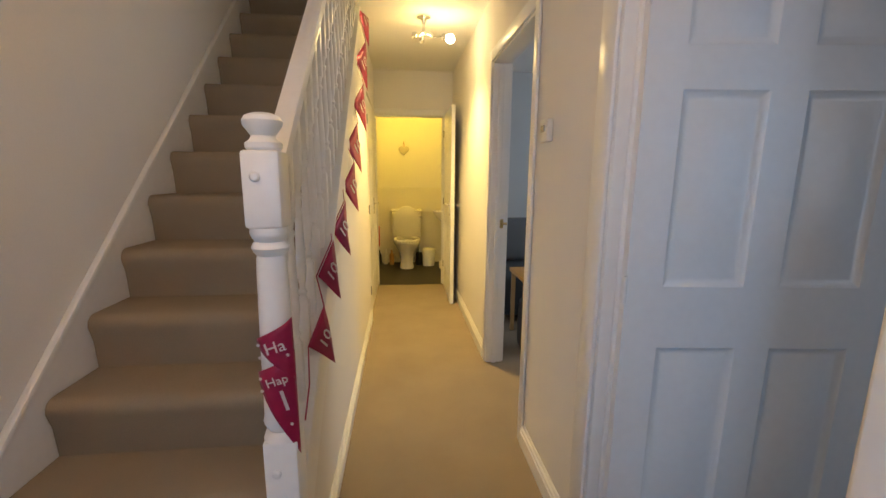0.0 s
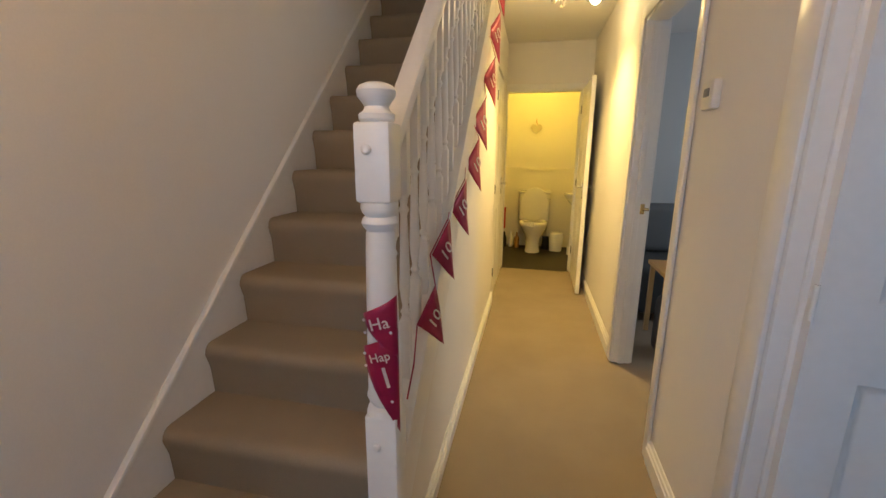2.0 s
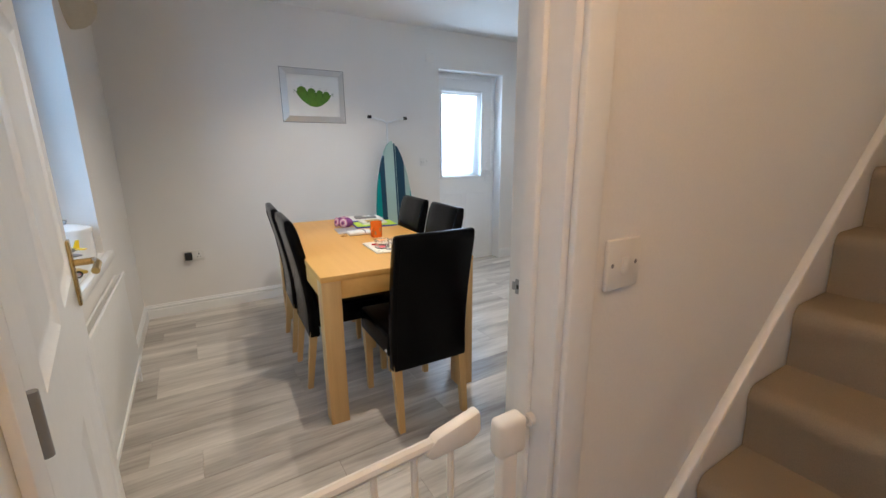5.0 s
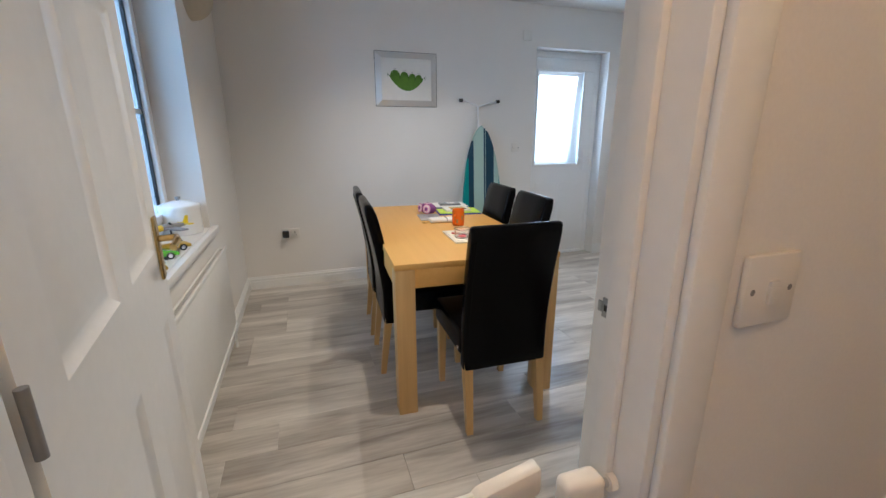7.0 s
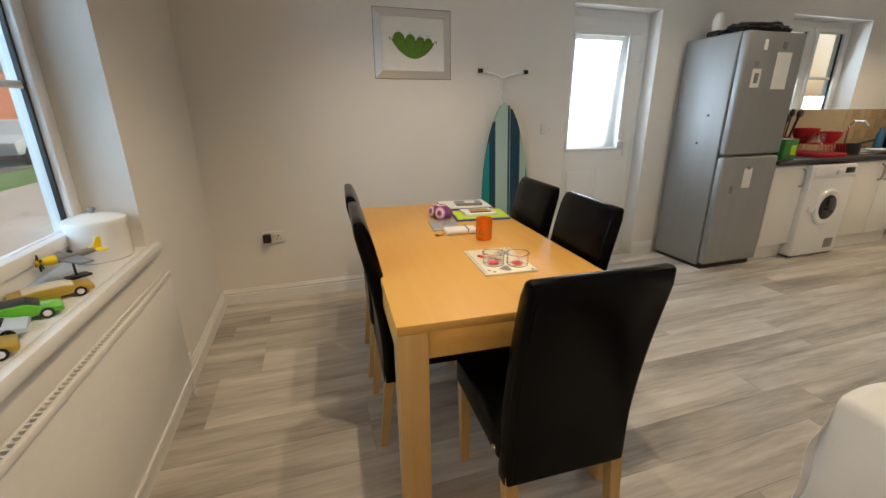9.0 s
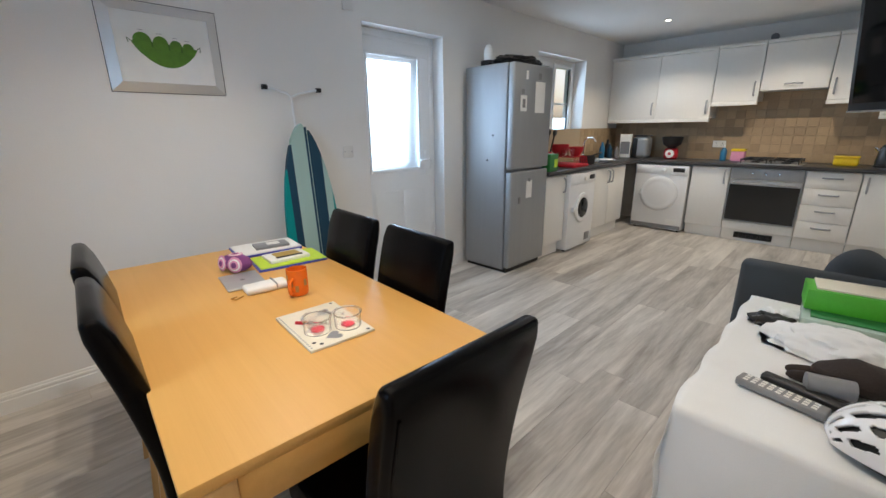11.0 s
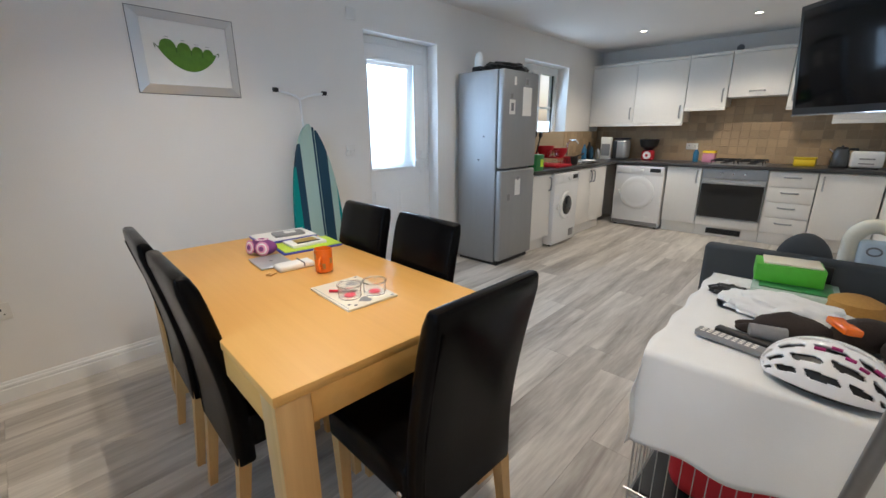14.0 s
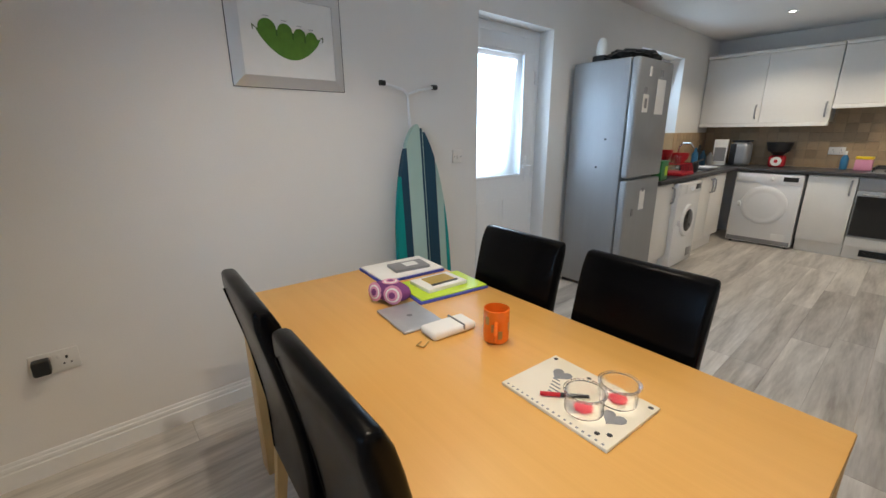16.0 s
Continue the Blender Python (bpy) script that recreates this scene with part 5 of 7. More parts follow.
bm = B(); lathe(bm, [(0.008, 0.174), (0.008, 0.182), (0.014, 0.188), (0.013, 0.196), (0.0001, 0.199)], 16); part("knob", bm, STEEL, lid, "small grey knob")

pl = thing("model_aeroplane", "small yellow and grey propeller model aeroplane on a stand", "model plane", (-3.07, -0.415, SZ), -42)
pl.scale = (0.92, 0.92, 0.92)
bm = B(); lathe(bm, [(0.003, -0.10), (0.012, -0.06), (0.017, 0.02), (0.016, 0.06), (0.010, 0.085), (0.0001, 0.09)], 14); part("fuselage", bm, GREY, pl, m=pose(0, 0, 0.085, 0, 90, 0))
bm = B(); prism(bm, [(-0.01, -0.13), (0.03, -0.13), (0.045, 0.0), (0.03, 0.13), (-0.01, 0.13), (-0.02, 0.0)], "z", 0.078, 0.084); part("wing", bm, GREY, pl)
bm = B(); prism(bm, [(-0.10, -0.05), (-0.075, -0.05), (-0.07, 0.05), (-0.10, 0.05)], "z", 0.086, 0.090); part("tailplane", bm, YELLOW, pl)
bm = B(); prism(bm, [(-0.10, 0.09), (-0.07, 0.09), (-0.09, 0.13), (-0.105, 0.13)], "y", -0.003, 0.003); part("fin", bm, YELLOW, pl)
bm = B()
for a in (0, 60, 120):
    bx(bm, 0.090, 0.094, -0.004, 0.004, -0.03, 0.03, m=pose(0, 0, 0.085, a, 0, 0))
part("propeller", bm, BLACK, pl)
bm = B(); lathe(bm, [(0.014, 0), (0.010, 0.012), (0.0001, 0.018)], 12); part("spinner", bm, YELLOW, pl, m=pose(0.086, 0, 0.085, 0, 90, 0))
bm = B(); lathe(bm, [(0.0165, 0.045), (0.0168, 0.06), (0.0115, 0.083)], 14); part("cowling", bm, YELLOW, pl, "yellow nose band", m=pose(0, 0, 0.085, 0, 90, 0))
bm = B(); lathe(bm, [(0.010, -0.012), (0.011, 0.0), (0.004, 0.010), (0.0001, 0.011)], 12); part("canopy", bm, DARKGLASS, pl, m=pose(0.0, 0, 0.098))
bm = B(); bx(bm, -0.04, 0.03, -0.025, 0.025, 0, 0.008, 0.003); tube(bm, (0, 0, 0.005), (0, 0, 0.075), 0.004); part("stand", bm, BLACK, pl)


def toy_car(label, at, rz, body, glass, L=0.19, W=0.085, H=0.05):
    c = thing("toy_car", label, "toy car", at, rz, "toy cars on the sill")
    bm = B()
    pts = [(-L / 2, 0.012), (L / 2, 0.012), (L / 2, 0.026), (L * 0.30, 0.033), (L * 0.12, H), (-L * 0.22, H), (-L * 0.40, 0.037), (-L / 2, 0.036)]
    prism(bm, pts, "y", -W / 2, W / 2, 0.005); part("body", bm, body, c)
    bm = B(); prism(bm, [(L * 0.27, 0.036), (L * 0.12, H + 0.0015), (-L * 0.20, H + 0.0015), (-L * 0.34, 0.040)], "y", -W * 0.40, W * 0.40, 0.002); part("cabin", bm, glass, c)
    for sx in (-0.30, 0.31):
        for s in (-1, 1):
            bm = B(); tube(bm, (sx * L, s * (W / 2 - 0.012), 0.015), (sx * L, s * (W / 2 + 0.002), 0.015), 0.0152, seg=16); w = part("wheel", bm, BLACK, c)
            bm = B(); tube(bm, (sx * L, s * (W / 2 + 0.001), 0.015), (sx * L, s * (W / 2 + 0.003), 0.015), 0.009, seg=12); part("rim", bm, CHROME, w)
    return c


LIMECAR = mat("lime_car_paint", (0.12, 0.50, 0.03), 0.18, vary=0.05, coat=0.6, bump=0.0)
toy_car("green toy sports car on the window sill", (-2.745, -0.41, SZ), 118, LIMECAR, BLACK)
toy_car("gold toy car on the window sill", (-2.885, -0.395, SZ), 122, GOLD, CREAM, 0.19, 0.08, 0.042)
toy_car("blue-grey toy car on the window sill", (-2.63, -0.43, SZ), 112, PALEBLUE, BLACK)
toy_car("gold toy car on the window sill edge", (-2.52, -0.39, SZ), 120, GOLD, BLACK, 0.18, 0.08)
fg = thing("window_toy", "tiny dark plastic toy stuck to the window pane", "toy", (-3.02, -0.512, 1.22))
bm = B()
bx(bm, -0.012, 0.012, 0.0, 0.012, -0.02, 0.02, 0.004); bx(bm, -0.022, -0.008, 0.0, 0.01, 0.012, 0.035, 0.003); bx(bm, 0.0, 0.024, 0.0, 0.01, -0.045, -0.016, 0.004); bx(bm, -0.009, 0.009, 0, 0.012, 0.022, 0.042, 0.005)
part("toy", bm, BLACK, fg)
bm = B(); lathe(bm, [(0.012, 0), (0.008, 0.004), (0.0001, 0.005)], 12); part("sucker", bm, CLEAR, fg, m=pose(0, 0.0, 0.0, 90, 0, 0))

# ---- on the table ----
TZ = 0.7505
def flat(name, label, cat, corners_at, w, d, h, m, rz, bev=0.001):
    t = thing(name, label, cat, corners_at, rz)
    bm = B(); bx(bm, -w / 2, w / 2, -d / 2, d / 2, 0, h, bev)
    return t, part("cover" if cat == "book" else "body", bm, m, t)

board, b0 = flat("cheese_board", "cream printed glass worktop saver with small hearts", "chopping board", (-2.825, 1.045, TZ), 0.275, 0.20, 0.008, CREAM, -4.0)
for cx, cy, s in ((-0.07, 0.035, 0.05), (0.03, -0.045, 0.05), (0.095, -0.01, 0.05)):
    bm = B()
    pts = [(0, -0.5)] + [(0.5 * math.sin(a) ** 3 * 1.0, (13 * math.cos(a) - 5 * math.cos(2 * a) - 2 * math.cos(3 * a) - math.cos(4 * a)) / 30) for a in [math.pi * (1 - k / 10) for k in range(1, 20)]]
    prism(bm, [(cx + s * p[0], cy + s * p[1]) for p in pts], "z", 0.008, 0.0087)
    part("heart_print", bm, GREY, board)
for cx, cy in ((-0.125, 0.085), (0.125, 0.085), (0.118, -0.06), (0.10, -0.075), (-0.02, 0.075)):
    bm = B(); lathe(bm, [(0.006, 0.008), (0.0001, 0.0087)], 10, (cx, cy, 0)); part("dot_print", bm, BLACK, board)
for k in range(6):
    bm = B(); bx(bm, -0.10 + 0.006 * k, -0.085 + 0.010 * k, 0.0 - 0.012 * k, 0.004 - 0.012 * k, 0.008, 0.0086, m=pose(0.02, 0.02, 0, 0, 0, 0)); part("writing_bar", bm, GREY, board)
for k in range(18):
    bm = B(); bx(bm, -0.125 + 0.0145 * k, -0.120 + 0.0145 * k, -0.095, -0.090, 0.008, 0.0085); part("edge_print", bm, GREY, board)
for cx, cy, rz in ((-2.785, 1.005, 10), (-2.752, 1.088, 40)):
    g = thing("glass_bangle_pot", "clear round plastic pot with a red centre", "pot", (cx, cy, TZ + 0.009), rz, "clear pots on the board")
    bm = B(); lathe(bm, [(0.036, 0), (0.040, 0.004), (0.040, 0.045), (0.0388, 0.045), (0.0385, 0.005), (0.0001, 0.002)], 32); part("pot", bm, CLOUDY, g).visible_shadow = False
    bm = B(); lathe(bm, [(0.020, 0.006), (0.020, 0.009), (0.0001, 0.0095)], 24); part("disc", bm, mat("red_disc", (0.72, 0.04, 0.07), 0.4), g)
    bm = B()
    for k in range(28):
        a, b = 2 * math.pi * k / 28, 2 * math.pi * (k + 1) / 28
        tube(bm, (0.042 * math.cos(a), 0.042 * math.sin(a), 0.047), (0.042 * math.cos(b), 0.042 * math.sin(b), 0.047), 0.003, seg=6)
    part("rim", bm, CLEAR, g)
pe = thing("red_pen", "short red and black pen lying on the board", "pen", (-2.835, 1.015, TZ + 0.014), 40)
bm = B(); tube(bm, (-0.055, 0, 0), (-0.01, 0, 0), 0.005); part("barrel", bm, RED, pe)
bm = B(); tube(bm, (-0.012, 0, 0), (0.05, 0, 0.002), 0.0055, 0.004); part("cap", bm, BLACK, pe)

cup = thing("orange_mug", "bright orange ceramic mug with faint dark print", "mug", (-3.13, 1.112, TZ), 0)
bm = B(); lathe(bm, [(0.033, 0), (0.036, 0.004), (0.037, 0.05), (0.037, 0.098), (0.034, 0.099), (0.033, 0.01), (0.0001, 0.008)], 32); part("mug", bm, ORANGE, cup)
bm = B(); pipe(bm, [(0.022, -0.026, 0.020), (0.038, -0.044, 0.024), (0.042, -0.049, 0.045), (0.036, -0.042, 0.064), (0.022, -0.026, 0.068)], 0.006, 8); part("handle", bm, ORANGE, cup)
for a, z in ((-60, 0.05), (-30, 0.03), (-90, 0.07), (20, 0.05)):
    bm = B(); bx(bm, 0.0372, 0.0378, -0.006, 0.006, z - 0.012, z + 0.012, m=pose(0, 0, 0, 0, 0, a)); part("print", bm, TAN, cup)

lp = thing("tablet_computer", "slim silver tablet lying face down", "tablet", (-3.412, 1.010, TZ), -7)
bm = B(); bx(bm, -0.097, 0.097, -0.072, 0.072, 0, 0.009, 0.004, 3); part("case", bm, mat("silver_anodised", (0.52, 0.52, 0.54), 0.35, 0.6), lp)
bm = B(); lathe(bm, [(0.010, 0.009), (0.0001, 0.0094)], 16); part("emblem", bm, GREY, lp)
wl = thing("white_wallet", "white folded purse with a strap on the table", "purse", (-3.262, 1.045, TZ), 84)
bm = B(); bx(bm, -0.078, 0.078, -0.04, 0.04, 0, 0.025, 0.010, 3); part("purse", bm, PAPER, wl)
bm = B(); pipe(bm, [(0.03, -0.041, 0.012), (0.03, -0.041, 0.0265), (0.03, 0.041, 0.0265), (0.03, 0.041, 0.012)], 0.003, 6); part("strap", bm, GREY, wl)
bm = B(); pipe(bm, [(-0.09, -0.03, 0.004), (-0.12, -0.05, 0.004), (-0.13, -0.03, 0.004), (-0.11, -0.02, 0.004)], 0.0025, 6); part("key_ring", bm, BRASS, wl)
pc = thing("pencil_case", "pink and purple circle-patterned pencil case", "pencil case", (-3.57, 1.045, TZ), 25)
bm = B(); bmesh.ops.create_uvsphere(bm, u_segments=24, v_segments=16, radius=1.0, matrix=Matrix.Translation((0, 0, 0.038)) @ Matrix.Diagonal((0.078, 0.044, 0.038, 1))); part("case", bm, PURPLE, pc)
for k, (r, m) in enumerate(((0.034, PINK), (0.026, PAPER), (0.020, PINK), (0.012, PURPLE))):
    bm = B(); lathe(bm, [(r, 0), (r * 0.9, 0.002), (0.0001, 0.003)], 20); part("circle_print", bm, m, pc, m=pose(0.03, -0.037 - 0.002 * k, 0.040, 80, 0, 12))
    bm = B(); lathe(bm, [(r, 0), (r * 0.9, 0.002), (0.0001, 0.003)], 20); part("circle_print", bm, m, pc, m=pose(-0.045, -0.034 - 0.002 * k, 0.040, 80, 0, -14))
    bm = B(); lathe(bm, [(r * 0.9, 0), (0.0001, 0.002)], 20); part("circle_print", bm, m, pc, m=pose(0.0, 0.0, 0.074 + 0.0012 * k))
bk = thing("magazine", "blue-edged white workbook lying on the table", "book", (-3.82, 1.268, TZ), 84)
bm = B(); bx(bm, -0.15, 0.15, -0.11, 0.11, 0, 0.010, 0.001); part("cover", bm, BLUECARD, bk)
bm = B(); bx(bm, -0.145, 0.15, -0.105, 0.105, 0.0102, 0.016, 0.001); part("page_block", bm, PAPER, bk)
bk2 = thing("magazine", "lime green and blue activity book on the table", "book", (-3.55, 1.262, TZ), 82)
bm = B(); bx(bm, -0.15, 0.15, -0.105, 0.105, 0, 0.008, 0.001); part("cover", bm, BLUECARD, bk2)
bm = B(); bx(bm, -0.14, 0.15, -0.095, 0.105, 0.0082, 0.012); part("panel", bm, LIME, bk2, "lime cover print")
bk3 = thing("magazine", "white booklet stacked on the activity book", "book", (-3.565, 1.262, TZ + 0.0125), 86)
bm = B(); bx(bm, -0.09, 0.09, -0.065, 0.065, 0, 0.014, 0.001); part("page_block", bm, PAPER, bk3)
bm = B(); bx(bm, -0.05, 0.06, -0.035, 0.045, 0.0142, 0.017); part("photo", bm, GOLD, bk3)
bm = B(); bx(bm, -0.055, 0.065, -0.04, -0.03, 0.0142, 0.018); part("dark_edge", bm, BLACK, bk3)
bk4 = thing("magazine", "grey patterned paperback on the workbook", "book", (-3.80, 1.290, TZ + 0.0165), 80)
bm = B(); bx(bm, -0.08, 0.08, -0.05, 0.05, 0, 0.012, 0.001); part("cover", bm, GREY, bk4)
bm = B(); bx(bm, -0.02, 0.04, -0.02, 0.03, 0.0122, 0.0135); part("print", bm, PAPER, bk4)

# ---- cage, cloth and what lies on it ----
CX0, CX1, CY0, CY1, CH = -1.965, -1.28, 1.60, 2.62, 0.615
cage = thing("wire_dog_crate", "folding wire dog crate with a black tray below a white cloth", "dog crate", (CX0, CY0, 0))
cw, cd = CX1 - CX0, CY1 - CY0
bm = B(); bx(bm, 0.01, cw - 0.01, 0.01, cd - 0.01, 0.02, 0.05, 0.01); part("tray", bm, BLACK, cage)
def wires(name, segs, r):
    for a, b in segs:
        bm = B(); tube(bm, a, b, r, seg=6); part(name, bm, WIRE, cage)
fr_ = []
for z in (0.02, 0.30, CH - 0.02):
    fr_ += [((0, 0, z), (cw, 0, z)), ((0, cd, z), (cw, cd, z)), ((0, 0, z), (0, cd, z)), ((cw, 0, z), (cw, cd, z))]
for x, y in ((0, 0), (cw, 0), (0, cd), (cw, cd)):
    fr_.append(((x, y, 0.0), (x, y, CH - 0.02)))
fr_ += [((-0.012, -0.012, 0.055), (cw, -0.012, 0.055))]
wires("frame_rod", fr_, 0.004)
ws = []
for k in range(1, 18):
    x = cw * k / 18
    ws.append(((x, 0, 0.02), (x, 0, CH - 0.02)))
for k in range(1, 20):
    y = cd * k / 20
    ws.append(((0, y, 0.02), (0, y, CH - 0.02)))
wires("wire", ws, 0.0018)
cu = thing("dog_cushion", "red padded dog cushion inside the crate", "cushion", (CX0 + cw / 2, CY0 + cd / 2 - 0.05, 0.051))
bm = B(); bx(bm, -cw / 2 + 0.09, cw / 2 - 0.03, -cd / 2 + 0.11, cd / 2 - 0.06, 0, 0.25, 0.08, 5)
for v in bm.verts:
    v.co.z = v.co.z * (1 + 0.12 * noise.noise(v.co * 5)) if v.co.z > 0.02 else v.co.z
part("bolster", bm, RED, cu, smooth=60)
bm = B(); bx(bm, -cw / 2 + 0.16, cw / 2 - 0.10, -cd / 2 + 0.22, cd / 2 - 0.16, 0.22, 0.262, 0.02, 3); part("pad", bm, BLACK, cu)

cl = thing("white_tablecloth", "white cotton cloth draped over the dog crate", "tablecloth", (0, 0, 0))
bm = B()
nx_, ny_ = 60, 80
gx0, gx1, gy0, gy1 = CX0 - 0.10, CX1 + 0.02, CY0 - 0.35, CY1 + 0.03
V = {}
for i in range(nx_ + 1):
    for j in range(ny_ + 1):
        u, v = gx0 + (gx1 - gx0) * i / nx_, gy0 + (gy1 - gy0) * j / ny_
        ox, oy = max(CX0 - u, 0, u - CX1), max(CY0 - v, 0)
        oy2 = max(v - CY1, 0)
        hem = 0.0
        if oy > 0:
            hem = 0.045 * noise.noise(Vector((u * 5.0, 0.3, 0.0))) * oy / 0.30 - 0.05 * (u - CX0) / cw * oy / 0.30
        drop = math.hypot(ox, math.hypot(oy, oy2))
        x = min(max(u, CX0 - 0.008), CX1 + 0.008)
        y = min(max(v, CY0 - 0.010), CY1 + 0.008)
        wav = 0.012 * math.sin(u * 22 + 1.5 * math.sin(u * 9)) * min(1, drop / 0.15)
        z = CH + 0.004 - max(0.0, drop - 0.012) - hem
        if drop < 0.012:
            z = CH + 0.004 - drop * 0.4
            z += 0.008 * max(0, noise.noise(Vector((u * 6, v * 6, 3.0)))) + 0.004 * max(0, noise.noise(Vector((u * 17, v * 17, 1.0))))
        if oy > 0:
            y = CY0 - 0.010 - min(0.03, drop * 0.08) + wav
        if ox > 0 and u < CX0:
            x = CX0 - 0.010 - min(0.02, ox * 0.1) + 0.006 * math.sin(v * 25)
        V[i, j] = bm.verts.new((x, y, z))
for i in range(nx_):
    for j in range(ny_):
        bm.faces.new((V[i, j], V[i + 1, j], V[i + 1, j + 1], V[i, j + 1]))
ob = part("cloth", bm, CLOTH, cl, smooth=80)
so = ob.modifiers.new("thick", "SOLIDIFY"); so.thickness, so.offset = 0.002, -1
CZ = CH + 0.014

gbx = thing("green_box", "bright green cardboard box with a pale lid", "box", (-1.69, 2.50, CZ + 0.058), 8)
bm = B(); bx(bm, -0.115, 0.115, -0.075, 0.075, 0, 0.075, 0.003); part("box", bm, GREEN, gbx)
bm = B(); bx(bm, -0.09, 0.105, -0.06, 0.07, 0.0752, 0.083, 0.002); part("lid", bm, CREAM, gbx)
gb2 = thing("plastic_tray_box", "clear plastic box with green contents", "box", (-1.655, 2.45, CZ), 4)
bm = B(); bx(bm, -0.145, 0.145, -0.11, 0.11, 0.0, 0.05, 0.008); part("tub", bm, mat("milky_plastic", (0.48, 0.60, 0.52), 0.25), gb2)
bm = B(); bx(bm, -0.12, 0.12, -0.09, 0.09, 0.0502, 0.057, 0.003); part("lid", bm, DARKGREEN, gb2)
nt = thing("crumpled_tissue", "crumpled white plastic wrapping on the cloth", "wrapping", (-1.66, 2.19, CZ))
bm = B(); bmesh.ops.create_icosphere(bm, subdivisions=5, radius=1.0)
for v in bm.verts:
    d = 1 + 0.22 * noise.noise(v.co * 2.6) + 0.10 * noise.noise(v.co * 7)
    v.co = Vector((v.co.x * 0.21 * d, v.co.y * 0.10 * d, max(0, v.co.z) * 0.080 * d))
part("wrapping", bm, CLOTH, nt, smooth=40)
blk = thing("black_pouch", "small crumpled black pouch on the cloth", "pouch", (-1.86, 2.33, CZ))
bm = B(); bmesh.ops.create_icosphere(bm, subdivisions=4, radius=1.0)
for v in bm.verts:
    d = 1 + 0.3 * noise.noise(v.co * 3)
    v.co = Vector((v.co.x * 0.075 * d, v.co.y * 0.06 * d, max(0, v.co.z) * 0.035 * d))
part("pouch", bm, BLACK, blk)
lw = thing("white_sock", "small white crumpled cloth on the tablecloth", "cloth", (-1.84, 2.44, CZ))
bm = B(); bmesh.ops.create_icosphere(bm, subdivisions=4, radius=1.0)
for v in bm.verts:
    d = 1 + 0.35 * noise.noise(v.co * 3 + Vector((5, 0, 0)))
    v.co = Vector((v.co.x * 0.07 * d, v.co.y * 0.05 * d, max(0, v.co.z) * 0.03 * d))
part("cloth", bm, CLOTH, lw)
rm = thing("remote_control", "long grey television remote control with pale buttons", "remote control", (-1.775, 1.80, CZ), -12)
bm = B(); bx(bm, -0.10, 0.10, -0.024, 0.024, 0, 0.022, 0.006, 3); part("case", bm, GREY, rm)
for i in range(9):
    for j in range(3):
        bm = B(); bx(bm, -0.085 + i * 0.019, -0.073 + i * 0.019, -0.018 + j * 0.013, -0.009 + j * 0.013, 0.0215, 0.0230, 0.001); part("button", bm, PLATE, rm)
rm2 = thing("remote_control", "slim black remote control", "remote control", (-1.72, 1.86, CZ), -14)
bm = B(); bx(bm, -0.11, 0.11, -0.018, 0.018, 0, 0.020, 0.006, 3); part("case", bm, BLACK, rm2)
gl = thing("work_gloves", "pair of brown-black work gloves with an orange strap", "gloves", (-1.545, 1.97, CZ), 8)
bm = B()
for (cx, cy, lx, ly, lz, rz) in ((-0.08, 0.02, 0.11, 0.055, 0.05, 5), (0.10, 0.06, 0.10, 0.06, 0.06, 30), (-0.19, 0.04, 0.05, 0.018, 0.02, 5), (-0.18, -0.01, 0.06, 0.017, 0.02, -8), (0.18, 0.0, 0.08, 0.05, 0.05, 60)):
    bmesh.ops.create_icosphere(bm, subdivisions=3, radius=1.0, matrix=pose(cx, cy, lz * 0.8, 0, 0, rz) @ Matrix.Diagonal((lx, ly, lz * 0.95, 1)))
for v in bm.verts:
    v.co += Vector((0, 0, 0.012 * noise.noise(v.co * 20)))
    v.co.z = max(0.0, v.co.z)
part("glove", bm, mat("brown_black_fabric", (0.025, 0.016, 0.013), 0.85, vary=0.4, grain=200, bump=0.5), gl)
bm = B(); bx(bm, 0.005, 0.055, -0.055, 0.05, 0.075, 0.10, 0.008, m=pose(0, 0, 0, 0, 6, 20)); part("strap", bm, ORANGE, gl)
bm = B(); tube(bm, (-0.20, -0.055, 0.028), (-0.10, -0.045, 0.030), 0.028); part("cuff", bm, GREY, gl)
hatb = thing("tan_hat", "tan felt hat lying behind the gloves", "hat", (-1.47, 2.37, CZ))
bm = B(); lathe(bm, [(0.14, 0), (0.145, 0.006), (0.09, 0.012), (0.08, 0.06), (0.05, 0.075), (0.0001, 0.078)], 28); part("hat", bm, TAN, hatb)

# cycle helmet: vented shell over a dark liner
hm = thing("cycle_helmet", "white vented cycle helmet with pink and black graphics", "helmet", (-1.535, 1.70, CZ), -8)
bm = B(); bmesh.ops.create_uvsphere(bm, u_segments=28, v_segments=16, radius=1.0)
bmesh.ops.delete(bm, geom=[v for v in bm.verts if v.co.z < -0.02], context="VERTS")
for v in bm.verts:
    v.co = Vector((v.co.x * 0.138, v.co.y * 0.102, v.co.z * 0.112 + 0.012))
part("liner", bm, BLACK, hm)
HP = mat("helmet_pink", (0.32, 0.02, 0.14), 0.3)
WH = mat("helmet_white", (0.80, 0.80, 0.82), 0.2, vary=0.02, coat=0.5, bump=0.0)
bm = B()
def shell(u, v, r=1.0):
    """u along the helmet -1..1, v across -1..1."""
    a, b = u * math.pi * 0.47, v * math.pi * 0.47
    d = Vector((math.sin(a), math.sin(b) * math.cos(a * 0.6), math.cos(a) * math.cos(b)))
    d.normalize()
    return Vector((d.x * 0.150 * r, d.y * 0.112 * r, max(d.z, 0.0) * 0.122 * r + 0.012))
NU, NV = 132, 100
keep = set()
